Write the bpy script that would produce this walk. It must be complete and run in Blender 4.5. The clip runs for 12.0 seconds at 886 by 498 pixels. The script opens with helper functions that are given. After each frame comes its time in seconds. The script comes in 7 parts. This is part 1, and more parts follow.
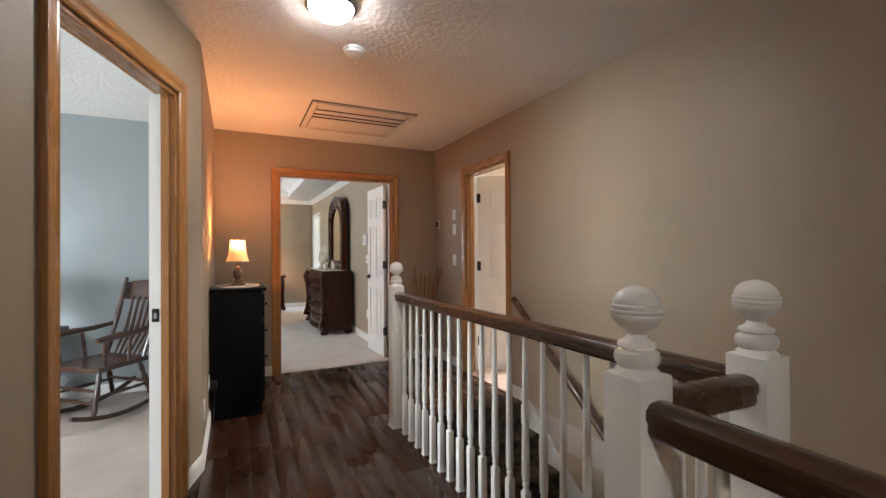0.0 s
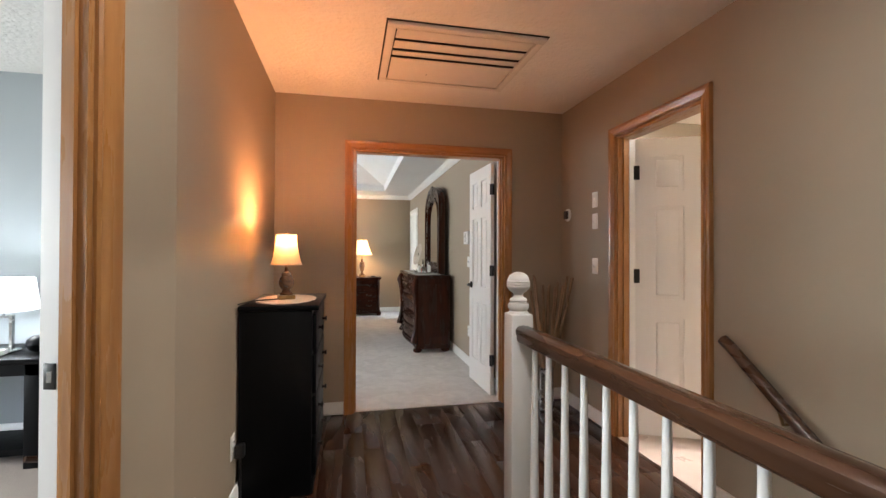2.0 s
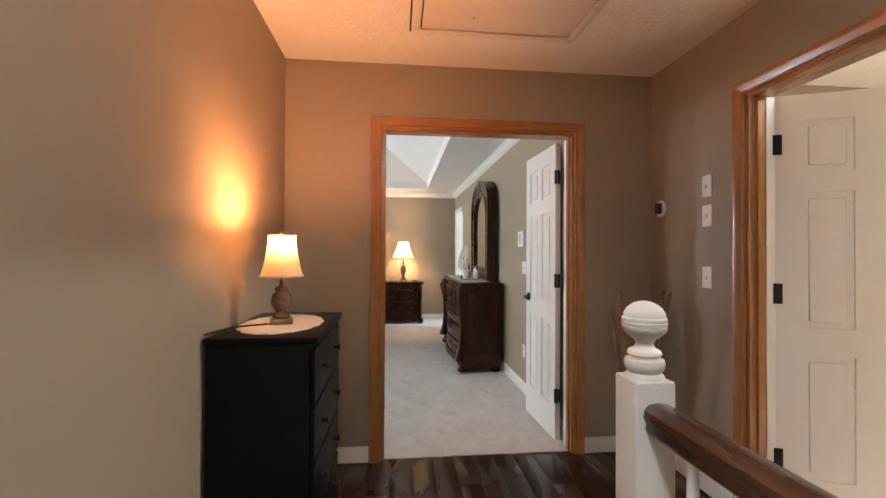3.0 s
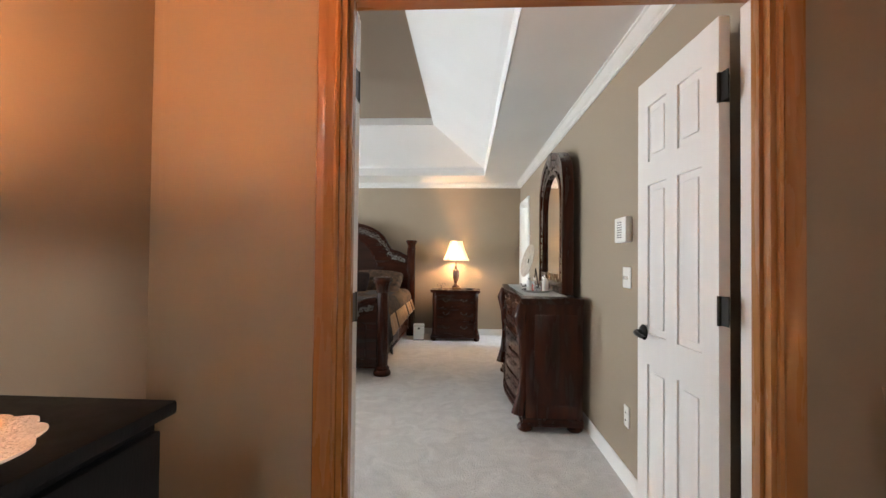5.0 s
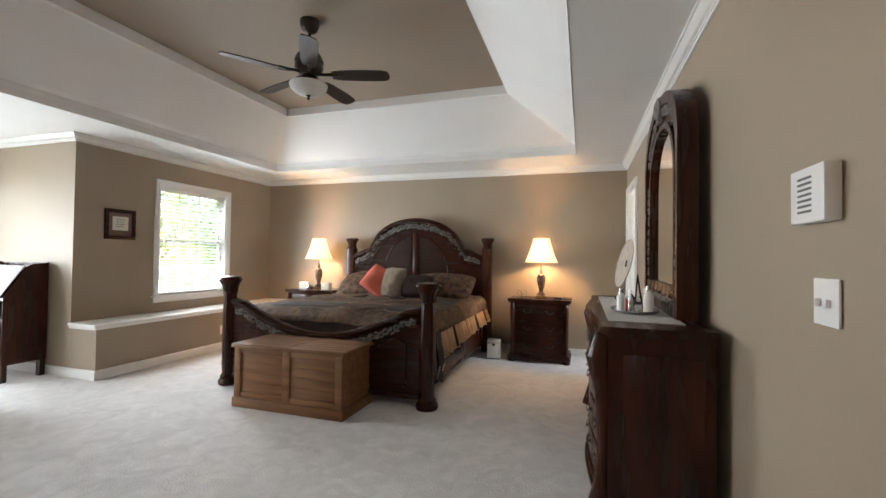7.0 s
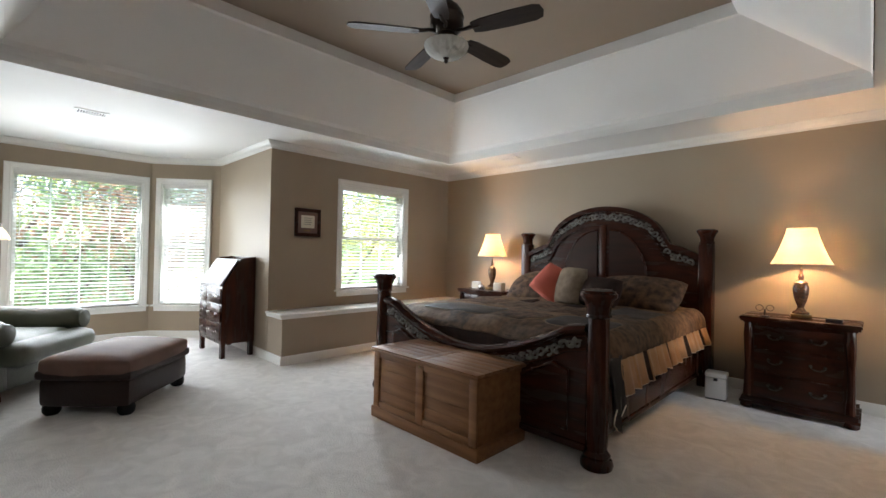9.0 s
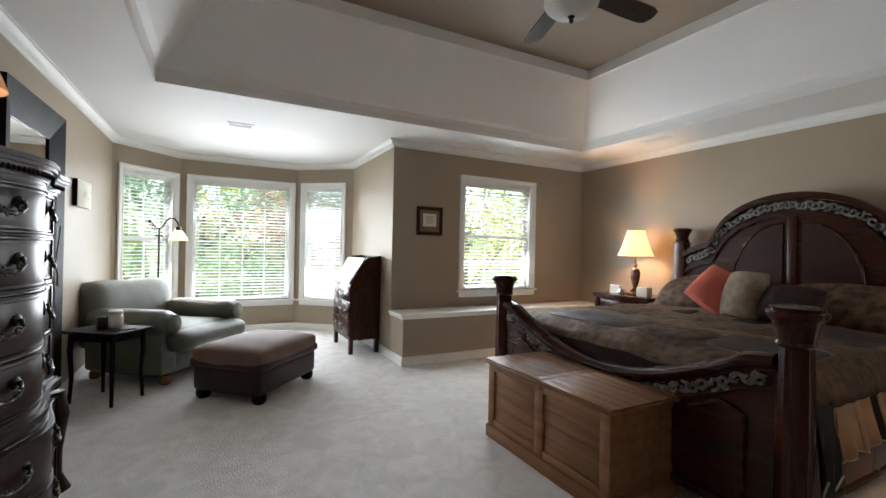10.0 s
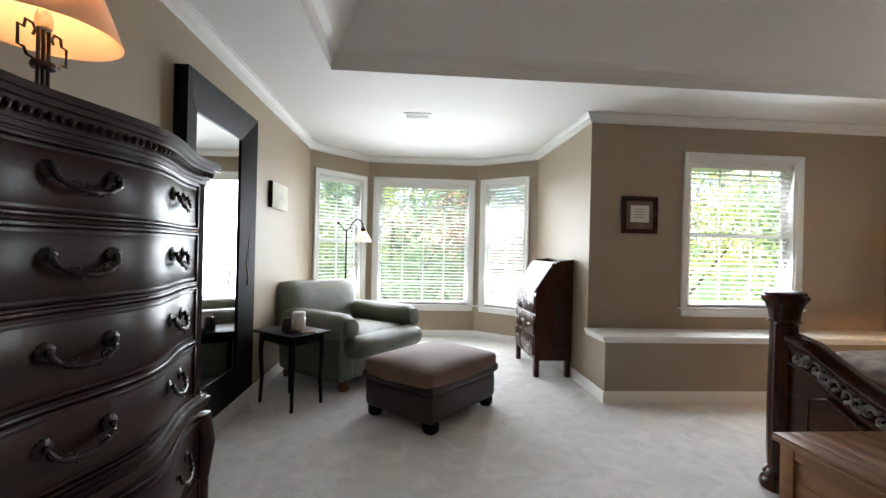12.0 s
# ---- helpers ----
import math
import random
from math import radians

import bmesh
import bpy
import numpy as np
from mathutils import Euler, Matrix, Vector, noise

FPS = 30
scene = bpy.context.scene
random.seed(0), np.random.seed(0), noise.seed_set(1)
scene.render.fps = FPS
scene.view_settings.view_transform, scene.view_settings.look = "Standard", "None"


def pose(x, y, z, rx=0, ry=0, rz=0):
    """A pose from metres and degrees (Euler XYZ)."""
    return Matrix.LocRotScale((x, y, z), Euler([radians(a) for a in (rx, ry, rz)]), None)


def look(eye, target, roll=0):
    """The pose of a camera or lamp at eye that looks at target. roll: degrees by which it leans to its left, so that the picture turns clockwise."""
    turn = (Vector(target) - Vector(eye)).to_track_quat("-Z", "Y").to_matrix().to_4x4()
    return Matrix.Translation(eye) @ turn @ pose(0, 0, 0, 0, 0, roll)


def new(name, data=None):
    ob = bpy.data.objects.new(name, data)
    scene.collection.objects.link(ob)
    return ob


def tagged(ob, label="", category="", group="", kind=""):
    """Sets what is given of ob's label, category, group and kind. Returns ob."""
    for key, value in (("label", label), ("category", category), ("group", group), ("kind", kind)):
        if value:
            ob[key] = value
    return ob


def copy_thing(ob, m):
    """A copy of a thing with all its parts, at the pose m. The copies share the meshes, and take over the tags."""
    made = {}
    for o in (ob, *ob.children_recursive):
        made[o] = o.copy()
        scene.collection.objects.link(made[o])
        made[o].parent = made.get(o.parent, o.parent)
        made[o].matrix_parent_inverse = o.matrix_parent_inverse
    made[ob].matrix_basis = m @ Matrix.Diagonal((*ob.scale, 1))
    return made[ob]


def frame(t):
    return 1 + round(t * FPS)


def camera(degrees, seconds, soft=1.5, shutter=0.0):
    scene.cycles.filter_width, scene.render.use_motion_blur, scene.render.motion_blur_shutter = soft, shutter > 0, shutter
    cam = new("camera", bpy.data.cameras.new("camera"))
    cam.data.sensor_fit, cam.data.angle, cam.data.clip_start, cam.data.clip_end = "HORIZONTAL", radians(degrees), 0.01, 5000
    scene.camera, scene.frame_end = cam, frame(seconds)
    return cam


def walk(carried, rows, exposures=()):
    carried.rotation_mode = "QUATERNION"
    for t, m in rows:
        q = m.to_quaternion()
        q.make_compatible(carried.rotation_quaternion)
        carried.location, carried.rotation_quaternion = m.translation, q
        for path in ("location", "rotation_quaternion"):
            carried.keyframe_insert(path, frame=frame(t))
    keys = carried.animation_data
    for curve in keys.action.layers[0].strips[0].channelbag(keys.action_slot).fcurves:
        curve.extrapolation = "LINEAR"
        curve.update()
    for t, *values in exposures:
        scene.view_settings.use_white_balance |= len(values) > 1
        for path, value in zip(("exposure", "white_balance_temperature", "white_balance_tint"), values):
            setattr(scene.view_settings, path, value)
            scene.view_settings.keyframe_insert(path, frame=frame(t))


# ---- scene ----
cam = camera(91.4, 12.0)
PATH = [
    (0, (0.992, 1.07, 1.234), (1.854, 2.875, 1.249), -0.4),
    (0.5, (1.104, 1.346, 1.239), (1.86, 3.198, 1.249), -0.1),
    (1, (1.225, 1.642, 1.24), (1.859, 3.539, 1.253), 0.0),
    (1.5, (1.28, 1.992, 1.252), (1.805, 3.922, 1.265), 0.2),
    (2, (1.357, 2.356, 1.242), (1.775, 4.312, 1.26), 0.2),
    (2.5, (1.437, 2.719, 1.254), (1.736, 4.697, 1.274), 0.3),
    (3, (1.477, 3.095, 1.268), (1.686, 5.084, 1.291), 0.3),
    (3.2, (1.511, 3.237, 1.272), (1.682, 5.229, 1.292), 0.4),
    (4.8, (1.731, 4.406, 1.25), (1.653, 6.405, 1.286), 0.6),
    (5, (1.749, 4.526, 1.25), (1.639, 6.523, 1.286), 0.6),
    (5.5, (1.843, 4.827, 1.269), (1.639, 6.816, 1.303), 0.4),
    (6, (1.97, 5.132, 1.264), (1.644, 7.105, 1.3), 0.5),
    (6.2, (2.029, 5.261, 1.244), (1.645, 7.224, 1.285), 0.3),
    (6.5, (2.044, 5.412, 1.243), (1.585, 7.358, 1.279), 0.5),
    (6.7, (2.061, 5.528, 1.242), (1.543, 7.459, 1.278), 0.6),
    (8.3, (2.085, 6.309, 1.235), (0.984, 7.979, 1.267), 1.3),
    (8.5, (2.045, 6.413, 1.231), (0.856, 8.02, 1.255), 1.1),
    (9, (1.996, 6.611, 1.222), (0.588, 8.032, 1.243), 1.2),
    (9.5, (1.915, 6.772, 1.227), (0.307, 7.962, 1.238), 1.3),
    (10, (1.766, 6.949, 1.234), (-0.008, 7.872, 1.234), 1.2),
    (10.5, (1.597, 7.061, 1.222), (-0.288, 7.728, 1.218), 1.5),
    (11, (1.413, 7.175, 1.225), (-0.539, 7.61, 1.218), 1.4),
    (11.2, (1.344, 7.178, 1.23), (-0.623, 7.539, 1.219), 1.6),
    (11.5, (1.205, 7.147, 1.227), (-0.777, 7.412, 1.219), 1.5),
    (12, (0.963, 7.101, 1.209), (-1.032, 7.245, 1.209), 1.4),
]
walk(cam, [(t, look(eye, target, roll)) for t, eye, target, roll in PATH], [(0.0, 3.22), (3.0, 3.22), (5.0, 3.4), (6.5, 3.2), (8.5, 2.7), (9.5, 2.48), (12.0, 2.52)])

SKY, SUN, DAY, LAMP = 0.15, 5.0, 0.72, 0.8

# ---- world, sun, exposure ----
world = bpy.data.worlds.new("sky")
scene.world = world
world.use_nodes = True
wn = world.node_tree
sky = wn.nodes.new("ShaderNodeTexSky")
sky.sky_type = "NISHITA"
sky.sun_disc = False
sky.sun_elevation, sky.sun_rotation = radians(46.5), radians(163)
wn.links.new(sky.outputs[0], wn.nodes["Background"].inputs[0])
wn.nodes["Background"].inputs[1].default_value = SKY
sun_data = bpy.data.lights.new("sun", "SUN")
sun_data.energy, sun_data.angle, sun_data.color = SUN, radians(0.6), (1.0, 0.95, 0.86)
sun = new("sun", sun_data)
sun.matrix_world = look((6, -20, 22), (0, 0, 0))


def lamp_light(name, at, watts, colour, radius, parent=None):
    d = bpy.data.lights.new(name, "POINT")
    d.energy, d.color, d.shadow_soft_size = watts, colour, radius
    ob = new(name, d)
    ob.location = at
    if parent:
        ob.parent = parent
    return ob


WARM = (1.0, 0.58, 0.29)
AMBER = (1.0, 0.40, 0.16)


# ---- materials ----
def mk(name, c1, c2=None, scale=4.0, detail=5.0, rough=0.6, rough_var=0.1, metal=0.0, bump=0.1, bscale=80.0, stretch=(1, 1, 1),
       rand=0.0, spec=0.5, dist=0.0, coat=0.0, kind="NOISE"):
    """A procedural surface: two tones mixed by noise at one scale, relief by noise at a finer one."""
    m = bpy.data.materials.new(name)
    m.use_nodes = True
    n, l = m.node_tree.nodes, m.node_tree.links
    b = n["Principled BSDF"]
    c2 = c2 or tuple(v * 0.82 for v in c1)
    tc = n.new("ShaderNodeTexCoord")
    mp = n.new("ShaderNodeMapping")
    mp.inputs["Scale"].default_value = stretch
    l.new(tc.outputs["Object"], mp.inputs["Vector"])
    vec = mp.outputs["Vector"]
    info = n.new("ShaderNodeObjectInfo")
    if rand:
        add = n.new("ShaderNodeVectorMath")
        add.operation = "MULTIPLY_ADD"
        l.new(info.outputs["Random"], add.inputs[0])
        add.inputs[1].default_value = (17, 31, 23)
        l.new(mp.outputs["Vector"], add.inputs[2])
        vec = add.outputs[0]
    nz = n.new("ShaderNodeTexNoise")
    nz.inputs["Scale"].default_value, nz.inputs["Detail"].default_value, nz.inputs["Distortion"].default_value = scale, detail, dist
    l.new(vec, nz.inputs["Vector"])
    ramp = n.new("ShaderNodeValToRGB")
    ramp.color_ramp.elements[0].position, ramp.color_ramp.elements[1].position = 0.32, 0.68
    ramp.color_ramp.elements[0].color, ramp.color_ramp.elements[1].color = (*c1, 1), (*c2, 1)
    l.new(nz.outputs["Fac"], ramp.inputs["Fac"])
    colour = ramp.outputs["Color"]
    if rand:
        hsv = n.new("ShaderNodeHueSaturation")
        mr = n.new("ShaderNodeMapRange")
        mr.inputs["To Min"].default_value, mr.inputs["To Max"].default_value = 1 - rand, 1 + rand
        l.new(info.outputs["Random"], mr.inputs["Value"])
        l.new(mr.outputs["Result"], hsv.inputs["Value"])
        l.new(colour, hsv.inputs["Color"])
        colour = hsv.outputs["Color"]
    l.new(colour, b.inputs["Base Color"])
    rr = n.new("ShaderNodeMapRange")
    rr.inputs["To Min"].default_value, rr.inputs["To Max"].default_value = max(rough - rough_var, 0.02), min(rough + rough_var, 1)
    l.new(nz.outputs["Fac"], rr.inputs["Value"])
    l.new(rr.outputs["Result"], b.inputs["Roughness"])
    b.inputs["Metallic"].default_value = metal
    b.inputs["Specular IOR Level"].default_value = spec
    b.inputs["Coat Weight"].default_value = coat
    b.inputs["Coat Roughness"].default_value = 0.15
    if bump:
        fine = n.new("ShaderNodeTexVoronoi" if kind == "VORONOI" else "ShaderNodeTexNoise")
        fine.inputs["Scale"].default_value = bscale
        l.new(vec, fine.inputs["Vector"])
        bp = n.new("ShaderNodeBump")
        bp.inputs["Strength"].default_value, bp.inputs["Distance"].default_value = bump, 0.01
        l.new(fine.outputs["Distance" if kind == "VORONOI" else "Fac"], bp.inputs["Height"])
        l.new(bp.outputs["Normal"], b.inputs["Normal"])
    return m


TAUPE = mk("taupe_wall_paint", (0.325, 0.258, 0.186), (0.345, 0.276, 0.20), 1.6, rough=0.5, bump=0.05, bscale=220, spec=0.4)
BLUE = mk("blue_grey_wall_paint", (0.30, 0.325, 0.335), (0.32, 0.345, 0.355), 1.6, rough=0.55, bump=0.06, bscale=220)
CREAM = mk("cream_wall_paint", (0.72, 0.66, 0.5), (0.74, 0.68, 0.52), 1.5, rough=0.55, bump=0.05, bscale=220)
CEIL_TEX = mk("stippled_ceiling", (0.74, 0.71, 0.67), (0.78, 0.75, 0.71), 3, rough=0.8, bump=0.75, bscale=34, dist=1.0)
CEIL = mk("smooth_ceiling_paint", (0.80, 0.79, 0.77), (0.83, 0.82, 0.80), 2, rough=0.7, bump=0.05, bscale=150)
TRAYTOP = mk("brown_ceiling_paint", (0.30, 0.235, 0.175), (0.32, 0.25, 0.19), 1.5, rough=0.65, bump=0.05, bscale=150)
TRIM = mk("white_gloss_trim", (0.76, 0.75, 0.72), (0.8, 0.79, 0.76), 3, rough=0.32, bump=0.02, bscale=60)
SOFTWHITE = mk("white_door_paint", (0.77, 0.76, 0.735), (0.785, 0.775, 0.75), 3, rough=0.38, bump=0.05, bscale=14, stretch=(12, 12, 1))
OAK = mk("honey_oak_trim", (0.40, 0.185, 0.06), (0.30, 0.125, 0.036), 3.0, rough=0.28, bump=0.06, bscale=40, stretch=(9, 9, 0.8), coat=0.35)
OAK_H = mk("honey_oak_head", (0.40, 0.185, 0.06), (0.30, 0.125, 0.036), 3.0, rough=0.28, bump=0.06, bscale=40, stretch=(0.8, 9, 9), coat=0.35)
PLANK = mk("dark_walnut_plank", (0.038, 0.0160, 0.0086), (0.031, 0.0130, 0.0072), 1.5, 8, rough=0.27, spec=0.34, bump=0.02, bscale=30, stretch=(4.5, 0.9, 1), rand=0.03, dist=0.6)
GAP = mk("dark_joint_and_shade", (0.012, 0.008, 0.006), rough=0.9, bump=0)
CARPET = mk("pale_grey_carpet", (0.81, 0.79, 0.77), (0.68, 0.66, 0.64), 7, 12, rough=0.97, bump=0.8, bscale=120, spec=0.1, dist=1.2)
CARPET_B = mk("beige_carpet", (0.56, 0.47, 0.40), (0.47, 0.39, 0.335), 3.2, 9, rough=0.97, bump=0.9, bscale=190, spec=0.1)
STAIRCLOTH = mk("dark_figured_stair_carpet", (0.015, 0.013, 0.012), (0.12, 0.095, 0.07), 17, 2, rough=0.95, bump=0.6, bscale=200, spec=0.1)
RAILWOOD = mk("brown_handrail", (0.075, 0.034, 0.017), (0.045, 0.02, 0.011), 3, 6, rough=0.27, bump=0.05, bscale=30, stretch=(8, 0.8, 8), coat=0.4)
MAHOG = mk("dark_mahogany", (0.058, 0.0150, 0.0066), (0.017, 0.0050, 0.0032), 2.6, 7, rough=0.26, bump=0.06, bscale=30, stretch=(7, 7, 0.9), coat=0.06, spec=0.22)
MAHOG_X = mk("dark_mahogany_cross_grain", (0.046, 0.0125, 0.006), (0.016, 0.005, 0.0035), 2.6, 7, rough=0.26, bump=0.06, bscale=30, stretch=(0.9, 7, 7), coat=0.06, spec=0.22)
ESPRESSO = mk("espresso_drawer_wood", (0.034, 0.0115, 0.0065), (0.016, 0.0058, 0.0038), 2.2, 6, rough=0.32, spec=0.24, bump=0.03, bscale=30, stretch=(0.9, 7, 7), coat=0.08)
CARVE = mk("antiqued_carving", (0.19, 0.17, 0.145), (0.06, 0.05, 0.04), 22, 3, rough=0.42, bump=0.4, bscale=60)
BLACKWOOD = mk("black_painted_wood", (0.004, 0.004, 0.0045), (0.0055, 0.0054, 0.0056), 4, rough=0.42, spec=0.1, bump=0.04, bscale=40, stretch=(6, 6, 1))
CHESTOAK = mk("light_oak_chest", (0.27, 0.13, 0.055), (0.18, 0.08, 0.032), 2.6, 7, rough=0.5, bump=0.08, bscale=30, stretch=(0.8, 8, 9), rand=0.07, coat=0.04, spec=0.3)
ROCKWOOD = mk("brown_rocker_wood", (0.07, 0.027, 0.012), (0.035, 0.014, 0.007), 4, 6, rough=0.32, bump=0.05, bscale=30, stretch=(5, 5, 1), coat=0.3)
IRON = mk("oil_rubbed_black_metal", (0.012, 0.011, 0.010), (0.02, 0.018, 0.016), 20, rough=0.38, metal=0.6, bump=0.05, bscale=90)
PEWTER = mk("antique_pewter_pull", (0.06, 0.052, 0.045), (0.025, 0.022, 0.02), 30, rough=0.35, metal=0.85, bump=0.2, bscale=120)
STEEL = mk("brushed_steel", (0.55, 0.55, 0.54), (0.45, 0.45, 0.44), 30, rough=0.25, metal=1.0, bump=0.03, bscale=200)
BRONZE = mk("bronze_fan_metal", (0.035, 0.022, 0.015), (0.02, 0.013, 0.01), 12, rough=0.35, metal=0.6, bump=0.1, bscale=60)
BLADE = mk("dark_fan_blade", (0.028, 0.015, 0.010), (0.017, 0.010, 0.007), 3, 6, rough=0.5, spec=0.3, bump=0.05, bscale=30, stretch=(1, 9, 1))
LEATHER_G = mk("sage_green_leather", (0.135, 0.15, 0.112), (0.085, 0.096, 0.072), 5, 7, rough=0.36, bump=0.35, bscale=130, kind="VORONOI")
LEATHER_B = mk("brown_leather", (0.028, 0.012, 0.010), (0.018, 0.008, 0.007), 3, 6, spec=0.35, rough=0.38, bump=0.3, bscale=130, kind="VORONOI")
SUEDE = mk("brown_suede_top", (0.20, 0.115, 0.088), (0.135, 0.075, 0.058), 4, 6, rough=0.7, bump=0.3, bscale=150)
PLASTIC_W = mk("white_plastic", (0.78, 0.77, 0.74), (0.8, 0.79, 0.76), 4, rough=0.35, bump=0)
PLASTIC_B = mk("black_plastic", (0.012, 0.012, 0.013), (0.018, 0.018, 0.019), 4, rough=0.3, bump=0)
VENTWHITE = mk("off_white_vent_metal", (0.66, 0.61, 0.55), (0.7, 0.65, 0.6), 5, rough=0.5, bump=0.03, bscale=80)
LACE = mk("cream_lace", (0.72, 0.63, 0.53), (0.6, 0.52, 0.43), 40, rough=0.9, bump=0.6, bscale=120)
CORAL = mk("coral_linen", (0.58, 0.13, 0.085), (0.5, 0.105, 0.07), 6, rough=0.85, bump=0.35, bscale=260)
TANFUR = mk("taupe_plush", (0.24, 0.185, 0.135), (0.17, 0.13, 0.095), 18, rough=0.95, bump=0.8, bscale=120, spec=0.1)
DARKPLUSH = mk("dark_brown_plush", (0.022, 0.014, 0.012), (0.035, 0.022, 0.018), 18, rough=0.9, bump=0.6, bscale=120, spec=0.1)
DAMASK = mk("brown_damask", (0.12, 0.066, 0.036), (0.022, 0.014, 0.010), 17, 3, spec=0.2, rough=0.7, bump=0.4, bscale=160)
SATIN_D = mk("charcoal_brown_satin", (0.038, 0.031, 0.029), (0.024, 0.020, 0.018), 9, spec=0.25, rough=0.55, bump=0.35, bscale=35)
SATIN_T = mk("tan_satin", (0.42, 0.23, 0.105), (0.33, 0.175, 0.08), 9, rough=0.45, bump=0.3, bscale=40)
MARBLE = mk("mottled_brown_stone", (0.18, 0.09, 0.05), (0.05, 0.03, 0.02), 18, 5, rough=0.25, bump=0.1, bscale=60, dist=1.5)
BRASS = mk("aged_brass", (0.30, 0.20, 0.09), (0.18, 0.12, 0.055), 18, rough=0.35, metal=0.9, bump=0.1, bscale=80)
STICK = mk("dried_stick", (0.30, 0.19, 0.11), (0.20, 0.125, 0.075), 12, rough=0.8, bump=0.3, bscale=60, stretch=(4, 4, 0.6))
TILE_B = mk("pinkish_floor_tile", (0.55, 0.46, 0.40), (0.48, 0.39, 0.33), 5, rough=0.3, bump=0.05, bscale=40)
PAPER = mk("cream_paper", (0.72, 0.69, 0.60), (0.66, 0.62, 0.52), 6, rough=0.9, bump=0.05, bscale=80)
INK = mk("grey_ink", (0.2, 0.19, 0.18), rough=0.9, bump=0)
BARK = mk("bark", (0.12, 0.085, 0.06), (0.06, 0.045, 0.035), 8, rough=0.95, bump=0.8, bscale=20, stretch=(4, 4, 1))
GRASS = mk("lawn", (0.09, 0.13, 0.035), (0.06, 0.09, 0.025), 0.7, rough=0.95, bump=0.5, bscale=30)
PLATE = mk("pale_patterned_stoneware", (0.52, 0.45, 0.37), (0.40, 0.34, 0.28), 30, 3, rough=0.4, bump=0.2, bscale=90)
RUNNER = mk("pale_linen_runner", (0.62, 0.61, 0.58), (0.56, 0.55, 0.52), 9, rough=0.9, bump=0.4, bscale=220)


def leaf_mat(name, c1, c2):
    m = mk(name, c1, c2, 0.9, 6, rough=0.5, bump=0)
    n, l = m.node_tree.nodes, m.node_tree.links
    tr = n.new("ShaderNodeBsdfTranslucent")
    l.new(n["Principled BSDF"].inputs["Base Color"].links[0].from_socket, tr.inputs["Color"])
    mix = n.new("ShaderNodeMixShader")
    mix.inputs[0].default_value = 0.45
    l.new(n["Principled BSDF"].outputs[0], mix.inputs[1])
    l.new(tr.outputs[0], mix.inputs[2])
    l.new(mix.outputs[0], n["Material Output"].inputs[0])
    return m


LEAF_G = leaf_mat("green_leaves", (0.15, 0.25, 0.11), (0.23, 0.33, 0.15))
LEAF_Y = leaf_mat("yellow_green_leaves", (0.30, 0.38, 0.11), (0.42, 0.40, 0.13))
LEAF_R = leaf_mat("russet_leaves", (0.32, 0.16, 0.12), (0.22, 0.21, 0.09))


def shade_mat(name, colour, through_share):
    m = bpy.data.materials.new(name)
    m.use_nodes = True
    n, l = m.node_tree.nodes, m.node_tree.links
    b = n["Principled BSDF"]
    b.inputs["Base Color"].default_value, b.inputs["Roughness"].default_value = (*colour, 1), 0.85
    tex = n.new("ShaderNodeTexNoise")
    tex.inputs["Scale"].default_value = 180
    bp = n.new("ShaderNodeBump")
    bp.inputs["Strength"].default_value, bp.inputs["Distance"].default_value = 0.2, 0.005
    l.new(tex.outputs[0], bp.inputs["Height"])
    l.new(bp.outputs[0], b.inputs["Normal"])
    tr = n.new("ShaderNodeBsdfTranslucent")
    tr.inputs["Color"].default_value = (*colour, 1)
    mix = n.new("ShaderNodeMixShader")
    mix.inputs[0].default_value = through_share
    l.new(b.outputs[0], mix.inputs[1])
    l.new(tr.outputs[0], mix.inputs[2])
    l.new(mix.outputs[0], n["Material Output"].inputs[0])
    return m


SHADE = shade_mat("cream_lampshade", (0.84, 0.76, 0.62), 0.72)
SHADE_P = shade_mat("peach_lampshade", (0.80, 0.62, 0.47), 0.38)
SHADE_W = shade_mat("white_lampshade", (0.8, 0.8, 0.78), 0.5)
SLAT = shade_mat("white_blind_slat", (0.88, 0.88, 0.86), 0.5)
OPAL = shade_mat("frosted_glass", (0.8, 0.79, 0.75), 0.5)


def glow(name, colour, strength):
    m = bpy.data.materials.new(name)
    m.use_nodes = True
    b = m.node_tree.nodes["Principled BSDF"]
    b.inputs["Base Color"].default_value = (*colour, 1)
    b.inputs["Emission Color"].default_value, b.inputs["Emission Strength"].default_value = (*colour, 1), strength
    return m


BULB_W = glow("lit_ceiling_dome", (0.95, 0.97, 1.0), 7.0)


def clear_glass(name):
    m = bpy.data.materials.new(name)
    m.use_nodes = True
    n, l = m.node_tree.nodes, m.node_tree.links
    tr = n.new("ShaderNodeBsdfTransparent")
    gl = n.new("ShaderNodeBsdfGlossy")
    gl.inputs["Roughness"].default_value = 0.02
    mix = n.new("ShaderNodeMixShader")
    mix.inputs[0].default_value = 0.05
    l.new(tr.outputs[0], mix.inputs[1])
    l.new(gl.outputs[0], mix.inputs[2])
    l.new(mix.outputs[0], n["Material Output"].inputs[0])
    return m


GLASS = clear_glass("window_glass")
MIRROR = bpy.data.materials.new("mirror_silver")
MIRROR.use_nodes = True
MIRROR.node_tree.nodes["Principled BSDF"].inputs["Base Color"].default_value = (0.82, 0.83, 0.82, 1)
MIRROR.node_tree.nodes["Principled BSDF"].inputs["Metallic"].default_value = 1.0
MIRROR.node_tree.nodes["Principled BSDF"].inputs["Roughness"].default_value = 0.02


